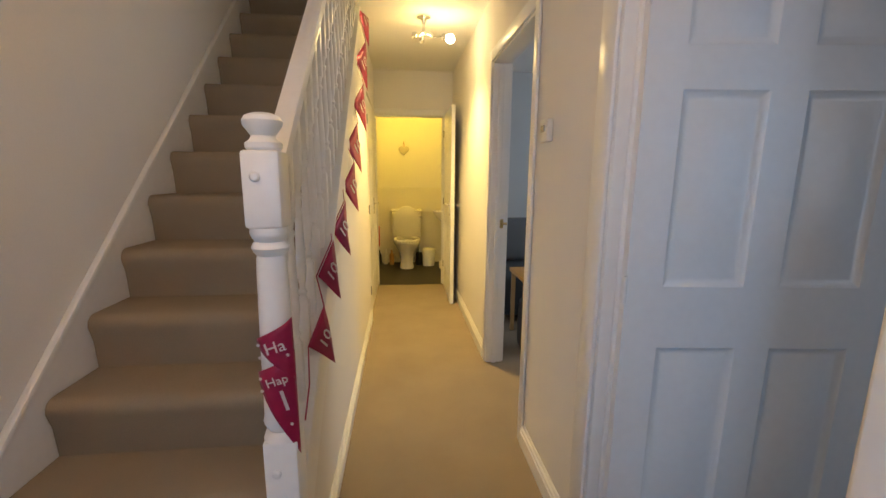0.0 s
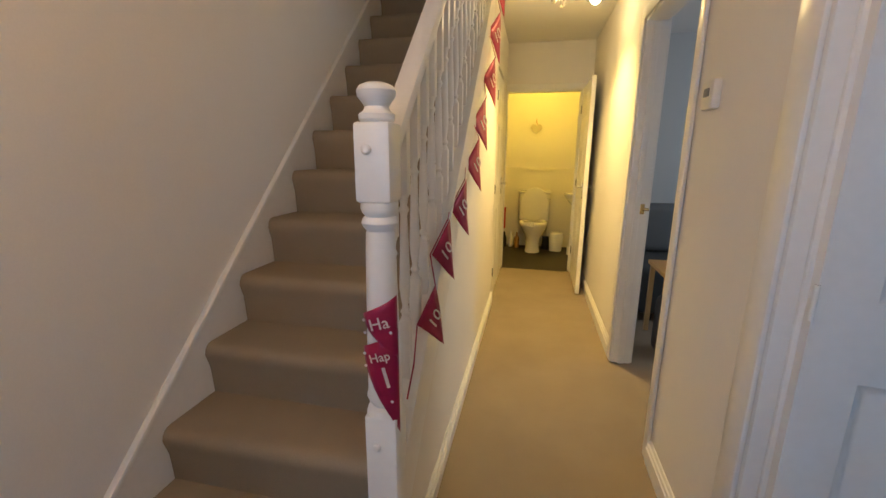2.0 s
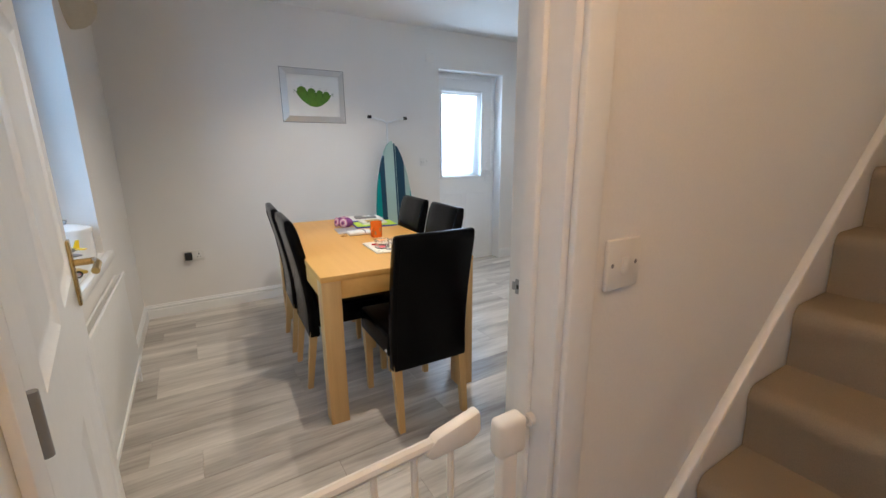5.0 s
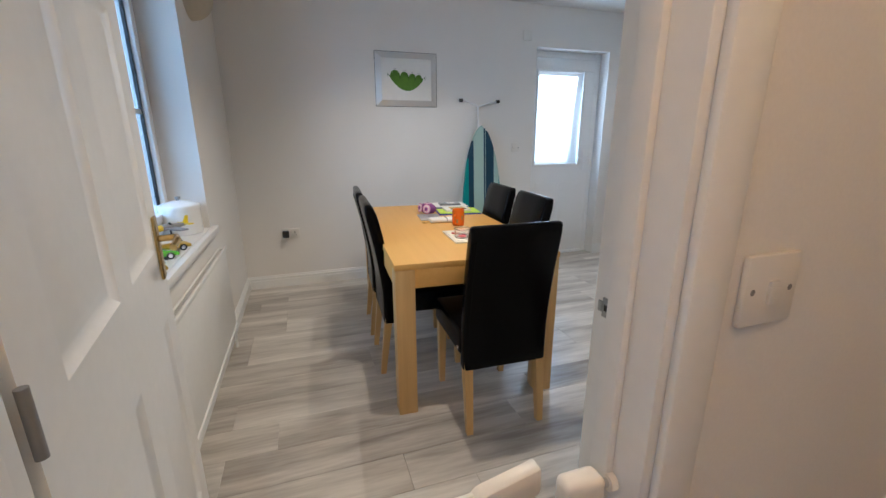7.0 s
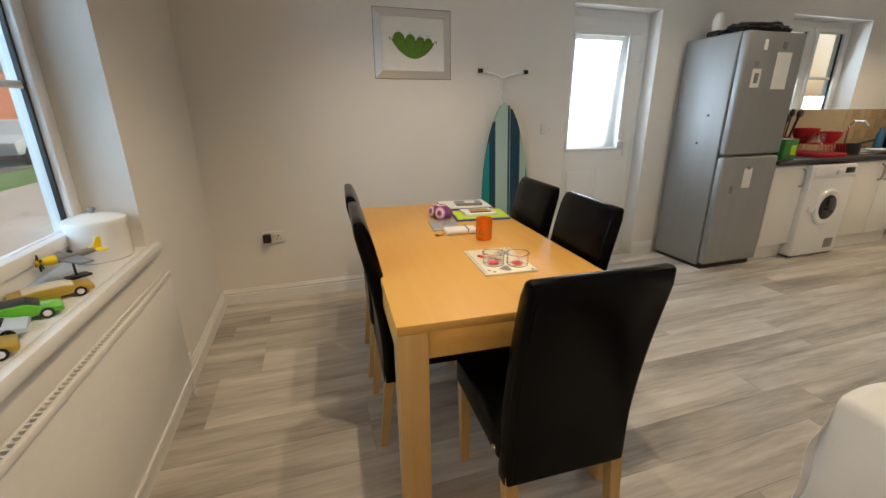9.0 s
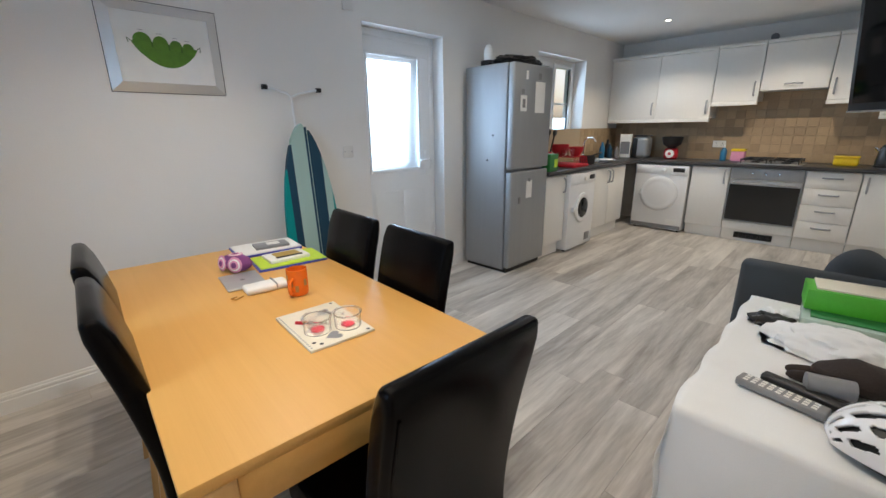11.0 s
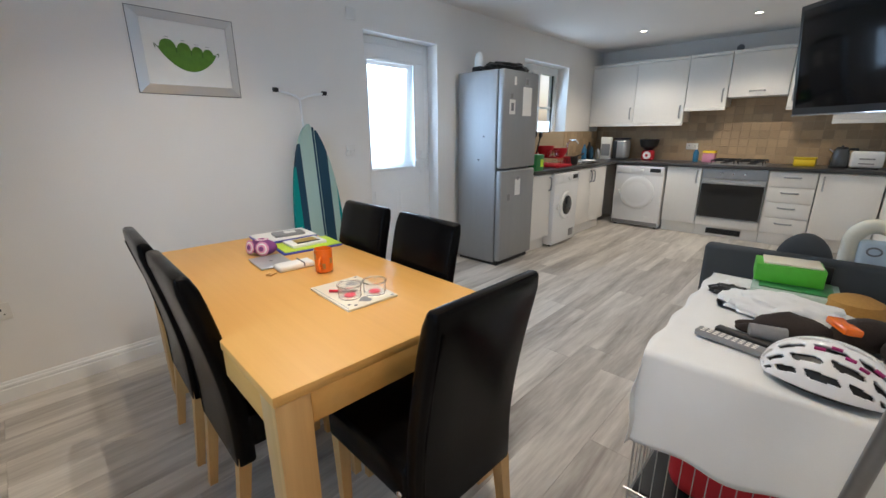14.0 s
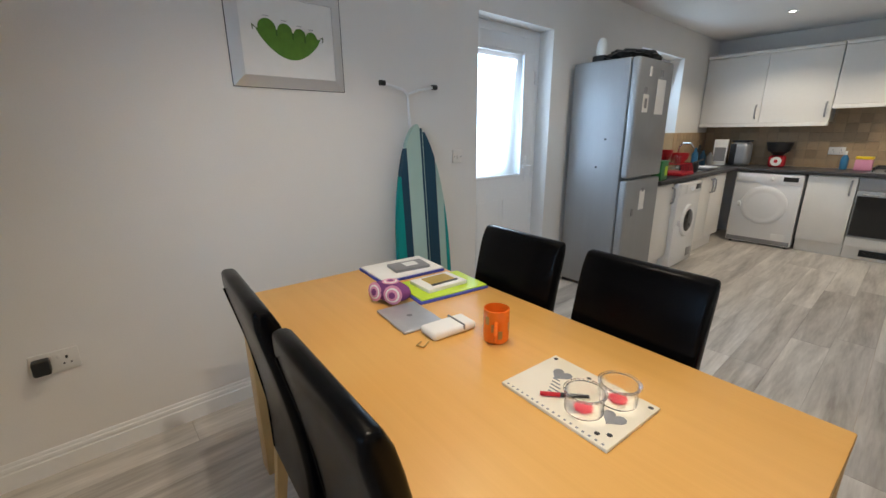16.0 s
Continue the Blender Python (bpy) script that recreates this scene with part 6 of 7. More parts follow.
for i in range(NU):
    for j in range(NV):
        u, v = -1 + 2 * (i + 0.5) / NU, -1 + 2 * (j + 0.5) / NV
        row = round((v + 1) * 4.0)
        cen = (v + 1) * 4.0 - row
        ph = (u * 2.4 + 0.5 * (row % 2) + 8 + 0.35 * cen) % 1.0
        hole = abs(cen) < 0.33 - 0.16 * ph and 0.12 < ph < 0.90 and abs(cen) * 0.5 + abs(ph - 0.5) < 0.46 and abs(u) < 0.92 and abs(v) < 0.88
        if not hole:
            keep.add((i, j))
vs = {}
def sv(i, j):
    if (i, j) not in vs:
        vs[i, j] = bm.verts.new(shell(-1 + 2 * i / NU, -1 + 2 * j / NV))
    return vs[i, j]
for i, j in keep:
    bm.faces.new((sv(i, j), sv(i + 1, j), sv(i + 1, j + 1), sv(i, j + 1)))
ob = part("shell", bm, WH, hm, smooth=60)
so = ob.modifiers.new("thick", "SOLIDIFY"); so.thickness, so.offset = 0.009, -1
for k in range(5):
    bm = B()
    u0 = -0.15 + 0.14 * k
    pts = [shell(u0 + 0.10 * i / 4, -0.30 + 0.09 * math.sin(k * 1.7), 1.012) for i in range(5)]
    pipe(bm, pts, 0.005, 6); part("graphic", bm, HP, hm)

# dark sofa end, padded child seat and vacuum wand beyond the crate
sf = thing("armchair", "charcoal fabric tub armchair behind the dog crate", "armchair", (-1.68, 3.02, 0))
bm = B(); bx(bm, -0.37, 0.37, -0.30, -0.22, 0.05, 0.745, 0.025, 3); part("back", bm, CHARCOAL, sf)
bm = B(); bx(bm, -0.37, 0.37, -0.219, 0.35, 0.05, 0.42, 0.03, 3); part("seat", bm, CHARCOAL, sf)
for s in (-1, 1):
    bm = B(); bx(bm, s * 0.37 - (0.10 if s > 0 else 0), s * 0.37 + (0.10 if s < 0 else 0), -0.219, 0.35, 0.421, 0.60, 0.03, 3); part("arm", bm, CHARCOAL, sf)
for x in (-0.32, 0.32):
    for y in (-0.25, 0.30):
        bm = B(); tube(bm, (x, y, 0), (x, y, 0.06), 0.018, 0.022); part("foot", bm, BLACK, sf)
bm = B(); bx(bm, -0.10, 0.14, -0.312, -0.299, 0.64, 0.72, 0.006); part("pocket", bm, BLACK, sf)
pfx = thing("round_cushion", "dark grey round cushion on the armchair", "cushion", (-1.66, 3.12, 0.425))
bm = B(); bmesh.ops.create_uvsphere(bm, u_segments=24, v_segments=16, radius=1.0, matrix=Matrix.Translation((0, 0, 0.18)) @ Matrix.Diagonal((0.125, 0.09, 0.18, 1))); part("cushion", bm, CHARCOAL, pfx)
cs = thing("padded_child_seat", "cream padded child seat with a pale blue front panel", "child seat", (-1.425, 2.90, 0))
bm = B()
pts = [(0.080 * math.cos(a), 0.0, 0.81 + 0.085 * math.sin(a)) for a in [math.pi * k / 14 for k in range(15)]]
pts = [(0.085, 0, 0.35)] + pts + [(-0.085, 0, 0.35)]
pipe(bm, pts, 0.034, 14); part("padding", bm, CREAM, cs, "cream padded rim")
bm = B(); bx(bm, -0.055, 0.062, -0.045, -0.005, 0.28, 0.835, 0.02, 3); part("panel", bm, PALEBLUE, cs)
bm = B()
for k in range(20):
    a, b = 2 * math.pi * k / 20, 2 * math.pi * (k + 1) / 20
    tube(bm, (0.024 * math.cos(a), -0.047, 0.785 + 0.018 * math.sin(a)), (0.024 * math.cos(b), -0.047, 0.785 + 0.018 * math.sin(b)), 0.004, seg=6)
part("emblem", bm, GREY, cs)
bm = B(); bx(bm, -0.15, 0.15, 0.01, 0.30, 0.25, 0.35, 0.03, 3); part("seat", bm, CREAM, cs)
for x in (-0.13, 0.13):
    for y in (0.03, 0.27):
        bm = B(); tube(bm, (x, y, 0), (x * 0.9, y, 0.27), 0.014); part("leg", bm, GREY, cs)
vc = thing("cordless_vacuum", "grey cordless vacuum cleaner leaning by the dog crate", "vacuum cleaner", (-1.555, 1.20, 0))
bm = B(); tube(bm, (0.0, 0.0, 0.05), (0.095, 0.03, 0.90), 0.015, seg=16); part("wand", bm, mat("grey_metal_tube", (0.20, 0.20, 0.205), 0.35, 0.5), vc)
bm = B(); bx(bm, -0.12, 0.12, -0.06, 0.05, 0.0, 0.055, 0.018, 3); part("floor_head", bm, GREY, vc)
bm = B(); tube(bm, (0.092, 0.03, 0.88), (0.112, 0.06, 1.0), 0.026, 0.030, seg=20); part("dust_bin", bm, CHARCOAL, vc, "dark dust bin")
bm = B(); bx(bm, 0.10, 0.19, 0.04, 0.16, 0.97, 1.06, 0.03, 3); part("motor", bm, BLUE, vc)
for k in range(6):
    a = k * math.pi / 3
    bm = B(); tube(bm, (0.10 + 0.025 * math.cos(a), 0.05, 1.0 + 0.02 * math.sin(a)), (0.11 + 0.03 * math.cos(a), 0.10, 1.05 + 0.03 * math.sin(a)), 0.011); part("cyclone", bm, BLACK, vc)
bm = B(); pipe(bm, [(0.15, 0.12, 1.0), (0.20, 0.12, 0.9), (0.22, 0.10, 0.55), (0.19, 0.06, 0.35)], 0.005, 6); part("cable", bm, BLACK, vc)

# television on a bracket, swung out from the wall
tv = thing("television", "black flat screen television on a wall bracket", "television", (-1.84, 3.14, 1.385), -47)
tv.matrix_basis = pose(-1.84, 3.14, 1.385, 0, 0, -47) @ pose(0, 0, 0, 7, 0, 0)
bm = B(); bx(bm, 0.0, 0.83, 0.0, 0.045, 0.0, 0.51, 0.006); part("case", bm, BLACK, tv)
bm = B(); bx(bm, 0.022, 0.808, -0.003, 0.0, 0.035, 0.488, 0.001); part("screen", bm, SCREEN, tv, "glossy black screen")
bm = B(); bx(bm, 0.002, 0.828, -0.003, 0.006, -0.004, 0.004, 0.001); part("trim", bm, CHROME, tv, "silver lower trim")
bm = B(); tube(bm, (0.55, 0.04, 0.27), (0.68, 0.20, 0.27), 0.02); bx(bm, 0.40, 0.70, 0.045, 0.06, 0.17, 0.37); part("bracket", bm, BLACK, tv)
bm = B(); pipe(bm, [(0.68, 0.20, 0.27), (0.70, 0.22, 0.27)], 0.02); part("arm", bm, BLACK, tv)

# recessed ceiling spots; the last two are unseen additions
for k, (px, py) in enumerate(SPOTS):
    s = thing("ceiling_spotlight", "recessed white ceiling spotlight, lit", "spotlight", (px, py, CEIL), 0, "ceiling spotlights")
    bm = B(); lathe(bm, [(0.028, 0.0), (0.044, 0.0), (0.045, -0.003), (0.040, -0.006), (0.030, -0.004), (0.028, 0.0)], 28); part("bezel", bm, UPVC, s)
    bm = B(); lathe(bm, [(0.028, -0.0015), (0.0001, -0.002)], 20); part("lamp", bm, LAMPON, s, "lit lamp")

# ---- hall things ----
gate = thing("stair_gate", "white metal child safety gate across the dining doorway", "safety gate", (-1.131, 0, 0))
IVORY = mat("white_powder_coat", (0.80, 0.77, 0.72), 0.35, vary=0.03, bump=0.0)
def gz(y):
    return 0.852 + 0.03 * (y + 0.12) / 0.57
bm = B(); pipe(bm, [(0, -0.02, 0.0), (0, -0.02, gz(-0.02)), (0, 0.38, gz(0.38))], 0.009); part("top_rail", bm, IVORY, gate)
bm = B(); tube(bm, (0, -0.02, 0.04), (0, 0.55, 0.04), 0.010); part("bottom_rail", bm, IVORY, gate)
for k in range(7):
    y = 0.04 + 0.062 * k
    bm = B(); tube(bm, (0, y, 0.04), (0, y, gz(y)), 0.0055, seg=8); part("bar", bm, IVORY, gate)
bm = B()
prism(bm, [(0.365, 0.868), (0.385, 0.890), (0.462, 0.908), (0.464, 0.872), (0.440, 0.858), (0.375, 0.856)], "x", -0.011, 0.011, 0.005)
part("handle", bm, IVORY, gate, "moulded ivory plastic handle")
bm = B(); bx(bm, -0.012, 0.012, 0.508, 0.540, 0.0, 0.815, 0.004); part("post", bm, IVORY, gate)
bm = B(); bx(bm, -0.017, 0.017, 0.498, 0.556, 0.80, 0.868, 0.010, 3); part("latch", bm, IVORY, gate)
bm = B(); bx(bm, -0.0185, -0.016, 0.515, 0.54, 0.825, 0.835); part("catch", bm, GREY, gate)
bm = B(); tube(bm, (0, 0.545, 0.845), (0, 0.572, 0.845), 0.006); part("tension_bolt", bm, CHROME, gate)
bm = B(); tube(bm, (0, 0.568, 0.845), (0, 0.578, 0.845), 0.012); part("pressure_pad", bm, IVORY, gate)
bm = B(); tube(bm, (0, -0.038, 0.8), (0, -0.02, 0.8), 0.008); part("tension_bolt", bm, CHROME, gate)

# bunting along the balusters
bunt = thing("birthday_bunting", "burgundy foil birthday bunting flags tied along the banister", "bunting", (0, 0, 0))
TIPS = [(1.455, 0.703), (1.63, 0.872), (1.96, 0.97), (2.36, 1.126), (2.59, 1.33), (3.0, 1.597), (3.2, 1.893), (3.465, 2.25)]
cord = [(-0.345, 1.135, 0.70), (-0.345, 1.20, 0.765)]
for k, (ty, tz) in enumerate(TIPS):
    g = 1 + 0.10 * k
    a, b, c = (ty - 0.105 * g, tz + 0.105 * g), (ty - 0.005, tz + 0.20 * g), (ty, tz)
    xa, xb, xc = -0.378, -0.345 + 0.004 * k, -0.318
    bm = B()
    n = 8
    rows = []
    for i in range(n + 1):
        t = i / n
        row = []
        for j in range(5):
            s = j / 4
            py = (a[0] + (b[0] - a[0]) * s) * (1 - t) + c[0] * t
            pz = (a[1] + (b[1] - a[1]) * s) * (1 - t) + c[1] * t
            px = (xa + (xb - xa) * s) * (1 - t) + xc * t
            row.append(bm.verts.new((px + 0.006 * math.sin(3.0 * t + k) * (1 - t), py, pz)))
        rows.append(row)
    for p, q_ in zip(rows, rows[1:]):
        for j in range(4):
            bm.faces.new((p[j], p[j + 1], q_[j + 1], q_[j]))
    bmesh.ops.remove_doubles(bm, verts=bm.verts[:], dist=1e-5)
    f = part("flag", bm, BURGUNDY, bunt, smooth=80)
    so = f.modifiers.new("thick", "SOLIDIFY"); so.thickness = 0.0012
    A, Bv, C = Vector((xa, *a)), Vector((xb, *b)), Vector((xc, *c))
    nrm = (Bv - C).cross(A - C).normalized()
    nrm = nrm if nrm.y < 0 else -nrm
    mid = (A + Bv + C) / 3
    right = (Bv - A).normalized()
    right = (right - nrm * right.dot(nrm)).normalized()
    writing("10", 0.062 * g, SILVERINK, f, Matrix.Translation(mid + nrm * 0.012) @ Matrix(((*right, 0), (*nrm.cross(right), 0), (*nrm, 0), (0, 0, 0, 1))).transposed())
    cord += [(xa, a[0], a[1]), (xb, b[0], b[1])]
bm = B(); pipe(bm, cord, 0.0022, 6); part("cord", bm, BURGUNDY, bunt)
# two flags wrapped round the newel
for k, (z0, drop) in enumerate(((0.955, 0.10), (0.875, 0.215))):
    bm = B()
    rows = []
    n = 10
    for i in range(n + 1):
        t = i / n
        row = []
        for j in range(11):
            s = j / 10
            ang = radians(-152 + 128 * (s * (1 - t) + t * 0.97))
            r = 0.044 + 0.002 * k + 0.004 * t
            tip = z0 - drop
            z = (z0 + 0.05 * s) * (1 - t) + tip * t
            row.append(bm.verts.new((HX0 + 0.705 + r * math.cos(ang), 1.085 + r * math.sin(ang), z)))
        rows.append(row)
    for p, q_ in zip(rows, rows[1:]):
        for j in range(10):
            bm.faces.new((p[j], p[j + 1], q_[j + 1], q_[j]))
    bmesh.ops.remove_doubles(bm, verts=bm.verts[:], dist=1e-5)
    f = part("flag", bm, BURGUNDY, bunt, "burgundy flag wrapped round the newel", smooth=80)
    so = f.modifiers.new("thick", "SOLIDIFY"); so.thickness = 0.0012
    writing("Hap" if k else "Ha", 0.030 if k else 0.040, SILVERINK, f, pose(HX0 + 0.713, 1.085 - 0.0475 - 0.002 * k, z0 - 0.012, 90, 0, 8) @ pose(0, 0, 0, 0, 0, 14))
    if k == 1:
        writing("1", 0.075, SILVERINK, f, pose(HX0 + 0.728, 1.085 - 0.0505, z0 - 0.062, 90, 0, 14) @ pose(0, 0, 0, 0, 0, 14))
    for (dx, dz) in ((-0.028, -0.005), (-0.026, -0.035), (0.035, -0.09 * k - 0.03)):
        bm = B(); lathe(bm, [(0.004, 0), (0.0001, 0.001)], 8); part("star_print", bm, SILVERINK, f, m=pose(HX0 + 0.705 + dx, 1.085 - 0.0465 - 0.002 * k, z0 + dz, 90, 0, 0))

# hall ceiling fitting: chrome arms, one lit bulb, two without
hl = thing("ceiling_light", "chrome three-arm ceiling light with one lit bulb", "ceiling light", (0.085, 3.36, CEIL))
bm = B(); lathe(bm, [(0.05, 0), (0.05, -0.012), (0.02, -0.025), (0.012, -0.06), (0.0001, -0.065)], 24); part("rose", bm, CHROME, hl)
bm = B(); tube(bm, (0, 0, -0.05), (0, 0, -0.115), 0.010); part("stem", bm, CHROME, hl)
for k, (dx, dy, dz) in enumerate(((0.15, -0.01, -0.13), (-0.07, -0.05, -0.14), (-0.01, 0.08, -0.13))):
    bm = B(); pipe(bm, [(0, 0, -0.10), (dx * 0.5, dy * 0.5, -0.145), (dx * 0.9, dy * 0.9, dz)], 0.006); part("arm", bm, CHROME, hl)
    bm = B(); lathe(bm, [(0.012, -0.03), (0.020, -0.02), (0.018, 0.01), (0.0001, 0.012)], 16, (dx, dy, dz)); part("lamp_holder", bm, CHROME, hl)
bm = B(); bmesh.ops.create_uvsphere(bm, u_segments=20, v_segments=14, radius=0.033, matrix=Matrix.Translation((0.194, -0.01, -0.15)))
blb = part("bulb", bm, BULBON, hl, "lit warm bulb"); blb.visible_shadow = False
hr = thing("smoke_detector", "white domed smoke detector on the hall ceiling", "smoke detector", (0.13, 3.75, CEIL))
bm = B(); lathe(bm, [(0.052, 0), (0.052, -0.015), (0.035, -0.03), (0.0001, -0.034)], 24); part("dome", bm, UPVC, hr)

# ---- toilet ----
tagged(solid("wall_tiles_toilet", [(-0.648, 0.798, 6.288, 6.299, 0.0, 1.08), (-0.649, -0.640, 5.085, 6.286, 0.0, 1.08), (0.790, 0.799, 5.085, 6.286, 0.0, 1.08)], DADO), "pale glazed wall tiles to half height", "wall tiles")
tagged(solid("trim_toilet_dado", [(-0.648, 0.798, 6.278, 6.298, 1.082, 1.125)], DADO), "raised border tile rail", "trim")
wc = thing("toilet", "white ceramic toilet with its lid raised", "toilet", (-0.02, 5.92, 0))
bm = B(); lathe(bm, [(0.10, 0), (0.10, 0.02), (0.085, 0.10), (0.10, 0.22), (0.16, 0.32), (0.19, 0.385), (0.17, 0.39), (0.13, 0.33), (0.0001, 0.25)], 32)
for v in bm.verts:
    v.co.y *= 1.25
part("bowl", bm, CERAMIC, wc)
bm = B()
for i in range(32):
    a, b = 2 * math.pi * i / 32, 2 * math.pi * (i + 1) / 32
    tube(bm, (0.165 * math.cos(a), 0.21 * math.sin(a), 0.402), (0.165 * math.cos(b), 0.21 * math.sin(b), 0.402), 0.026, seg=8)
part("seat", bm, CERAMIC, wc)
bm = B(); prism(bm, [(0.19 * math.cos(a), 0.64 + 0.23 * math.sin(a)) for a in [2 * math.pi * k / 28 for k in range(28)]], "y", 0.13, 0.155, 0.008); part("lid", bm, CERAMIC, wc, "raised lid")
bm = B(); bx(bm, -0.21, 0.21, 0.17, 0.35, 0.40, 0.78, 0.03, 3); part("cistern", bm, CERAMIC, wc)
bm = B(); bx(bm, -0.22, 0.22, 0.165, 0.355, 0.781, 0.81, 0.01); part("cistern_lid", bm, CERAMIC, wc)
bm = B(); pipe(bm, [(0.15, 0.165, 0.72), (0.15, 0.14, 0.72), (0.22, 0.135, 0.715)], 0.008); part("flush_lever", bm, CHROME, wc)
bs = thing("wash_basin", "small white corner wash basin with a chrome waste", "basin", (0.56, 6.03, 0))
bm = B(); lathe(bm, [(0.05, 0.62), (0.12, 0.68), (0.19, 0.77), (0.20, 0.80), (0.175, 0.80), (0.12, 0.72), (0.0001, 0.70)], 32); part("basin", bm, CERAMIC, bs)
bm = B(); pipe(bm, [(0.0, 0.0, 0.63), (0.0, 0.0, 0.45), (0.0, 0.24, 0.43)], 0.02); part("waste", bm, CHROME, bs)
bm = B(); pipe(bm, [(0, 0.15, 0.79), (0, 0.15, 0.88), (0, 0.06, 0.87)], 0.011); part("tap", bm, CHROME, bs)
ht = thing("heart_ornament", "pale hanging heart ornament on the toilet wall", "ornament", (-0.045, 6.285, 1.66))
bm = B()
pts = [(0.075 * math.sin(a) ** 3, 0.075 * (13 * math.cos(a) - 5 * math.cos(2 * a) - 2 * math.cos(3 * a) - math.cos(4 * a)) / 16) for a in [2 * math.pi * k / 28 for k in range(28)]]
prism(bm, pts, "y", -0.012, 0.0, 0.003); part("heart", bm, mat("grey_cream_wood", (0.50, 0.47, 0.38), 0.7), ht)
bm = B(); pipe(bm, [(-0.01, -0.005, 0.04), (0, -0.003, 0.13), (0.01, -0.005, 0.04)], 0.003, 6); part("string", bm, TAN, ht)
br = thing("toilet_brush", "dark toilet brush in a holder", "brush", (0.16, 6.12, 0))
bm = B(); lathe(bm, [(0.05, 0), (0.055, 0.02), (0.045, 0.18), (0.0001, 0.182)], 16); part("holder", bm, BLACK, br)
bm = B(); tube(bm, (0, 0, 0.18), (0, 0, 0.40), 0.008); part("handle", bm, CHROME, br)
bn = thing("waste_bin", "pale pedal bin on the toilet floor", "bin", (0.30, 6.05, 0))
bm = B(); lathe(bm, [(0.085, 0), (0.10, 0.22), (0.085, 0.25), (0.0001, 0.26)], 20); part("bin", bm, CERAMIC, bn)
rl = thing("toilet_roll_pack", "pile of white toilet rolls in wrapping", "toilet rolls", (0.56, 5.85, 0))
for (dx, dy, dz) in ((-0.07, 0, 0.05), (0.06, 0.01, 0.05), (0.0, 0.0, 0.15), (0.0, -0.12, 0.05)):
    bm = B(); lathe(bm, [(0.02, -0.05), (0.055, -0.05), (0.055, 0.05), (0.02, 0.05), (0.02, -0.05)], 20, (dx, dy, dz)); part("roll", bm, PAPER, rl)
tw_ = thing("red_towel", "red towel hanging beside the toilet", "towel", (-0.50, 5.95, 0.55))
bm = B(); bx(bm, -0.10, 0.10, -0.02, 0.02, -0.25, 0.05, 0.012, 3); part("towel", bm, RED, tw_)
bm = B(); tube(bm, (-0.138, 0, 0.045), (0.12, 0, 0.045), 0.008); part("rail", bm, CHROME, tw_)
for (dx, dy, m_) in ((-0.42, 6.14, BLACK), (-0.33, 6.18, PAPER), (-0.24, 6.12, TAN)):
    bottle("bottle", "small cleaning bottle on the toilet floor", "bottle", (dx, dy, 0), [(0.03, 0), (0.034, 0.02), (0.034, 0.14), (0.014, 0.18), (0.013, 0.22)], m_)

# ---- lounge, just seen past the door lining ----
sofa = thing("lounge_sofa", "grey fabric sofa in the lounge", "sofa", (1.62, 4.0, 0))
bm = B(); bx(bm, -0.8, 0.8, -0.40, 0.40, 0.06, 0.44, 0.05, 3); part("seat", bm, CHARCOAL, sofa)
bm = B(); bx(bm, -0.8, 0.8, 0.22, 0.42, 0.442, 0.88, 0.06, 3); part("back", bm, mat("grey_fabric", (0.16, 0.17, 0.18), 0.9, vary=0.15, grain=300, bump=0.3), sofa)
for x in (-0.7, 0.7):
    for y in (-0.33, 0.33):
        bm = B(); tube(bm, (x, y, 0), (x, y, 0.07), 0.025); part("foot", bm, BLACK, sofa)
tb = thing("side_table", "small wooden lounge side table with papers", "side table", (0.98, 3.28, 0))
bm = B(); bx(bm, -0.16, 0.16, -0.2, 0.2, 0.52, 0.55, 0.004); part("top", bm, OAK, tb)
for x in (-0.13, 0.13):
    for y in (-0.17, 0.17):
        bm = B(); bx(bm, x - 0.015, x + 0.015, y - 0.015, y + 0.015, 0, 0.52); part("leg", bm, OAKLEG, tb)
bgl = thing("black_holdall", "black bag on the lounge carpet", "bag", (0.90, 3.06, -0.004))
bm = B(); bx(bm, -0.10, 0.12, -0.10, 0.10, 0, 0.40, 0.05, 4); part("bag", bm, BLACK, bgl)

# ---- outside the dining window ----
house = thing("brick_house", "low red brick house with red roof across the road", "house", (-23.0, -14.5, -0.25), -40)
bm = B(); bx(bm, -9, 9, -4, 4, 0, 1.35); part("wall", bm, BRICK, house)
bm = B(); prism(bm, [(-4.5, 1.30), (4.5, 1.30), (0, 3.4)], "x", -9.3, 9.3)
for v in bm.verts:
    if v.co.z > 3:
        v.co.x *= 0.55
part("roof", bm, ROOFM, house, "hipped orange-red tiled roof")
for x in (-4.5, -1.2, 2.0, 5.0):
    for z in (0.75,):
        bm = B(); bx(bm, x - 0.6, x + 0.6, 3.98, 4.06, z - 0.35, z + 0.45); w_ = part("window", bm, UPVC, house)
        bm = B(); bx(bm, x - 0.5, x + 0.5, 4.061, 4.08, z - 0.28, z + 0.38); part("pane", bm, DARKGLASS, w_)
bm = B(); bx(bm, 0.1, 1.1, 3.98, 4.06, 0, 1.25); part("door", bm, UPVC, house)
house2 = copy_thing(house, pose(-33, -27, -0.25, 0, 0, -20))
lpost = thing("street_lamp", "pale grey street lamp post on the verge", "street lamp", (-9.6, -6.6, -0.25))
bm = B(); tube(bm, (0, 0, 0), (0, 0, 1.2), 0.09); tube(bm, (0, 0, 1.2), (0, 0, 5.5), 0.06, 0.045); part("post", bm, UPVC, lpost)
bm = B(); bx(bm, -0.1, 0.1, -0.5, 0.1, 5.5, 5.62, 0.03); part("lantern", bm, GREY, lpost)
car = thing("parked_car", "pale blue hatchback parked across the road", "car", (-15.0, -9.3, -0.22), 4)
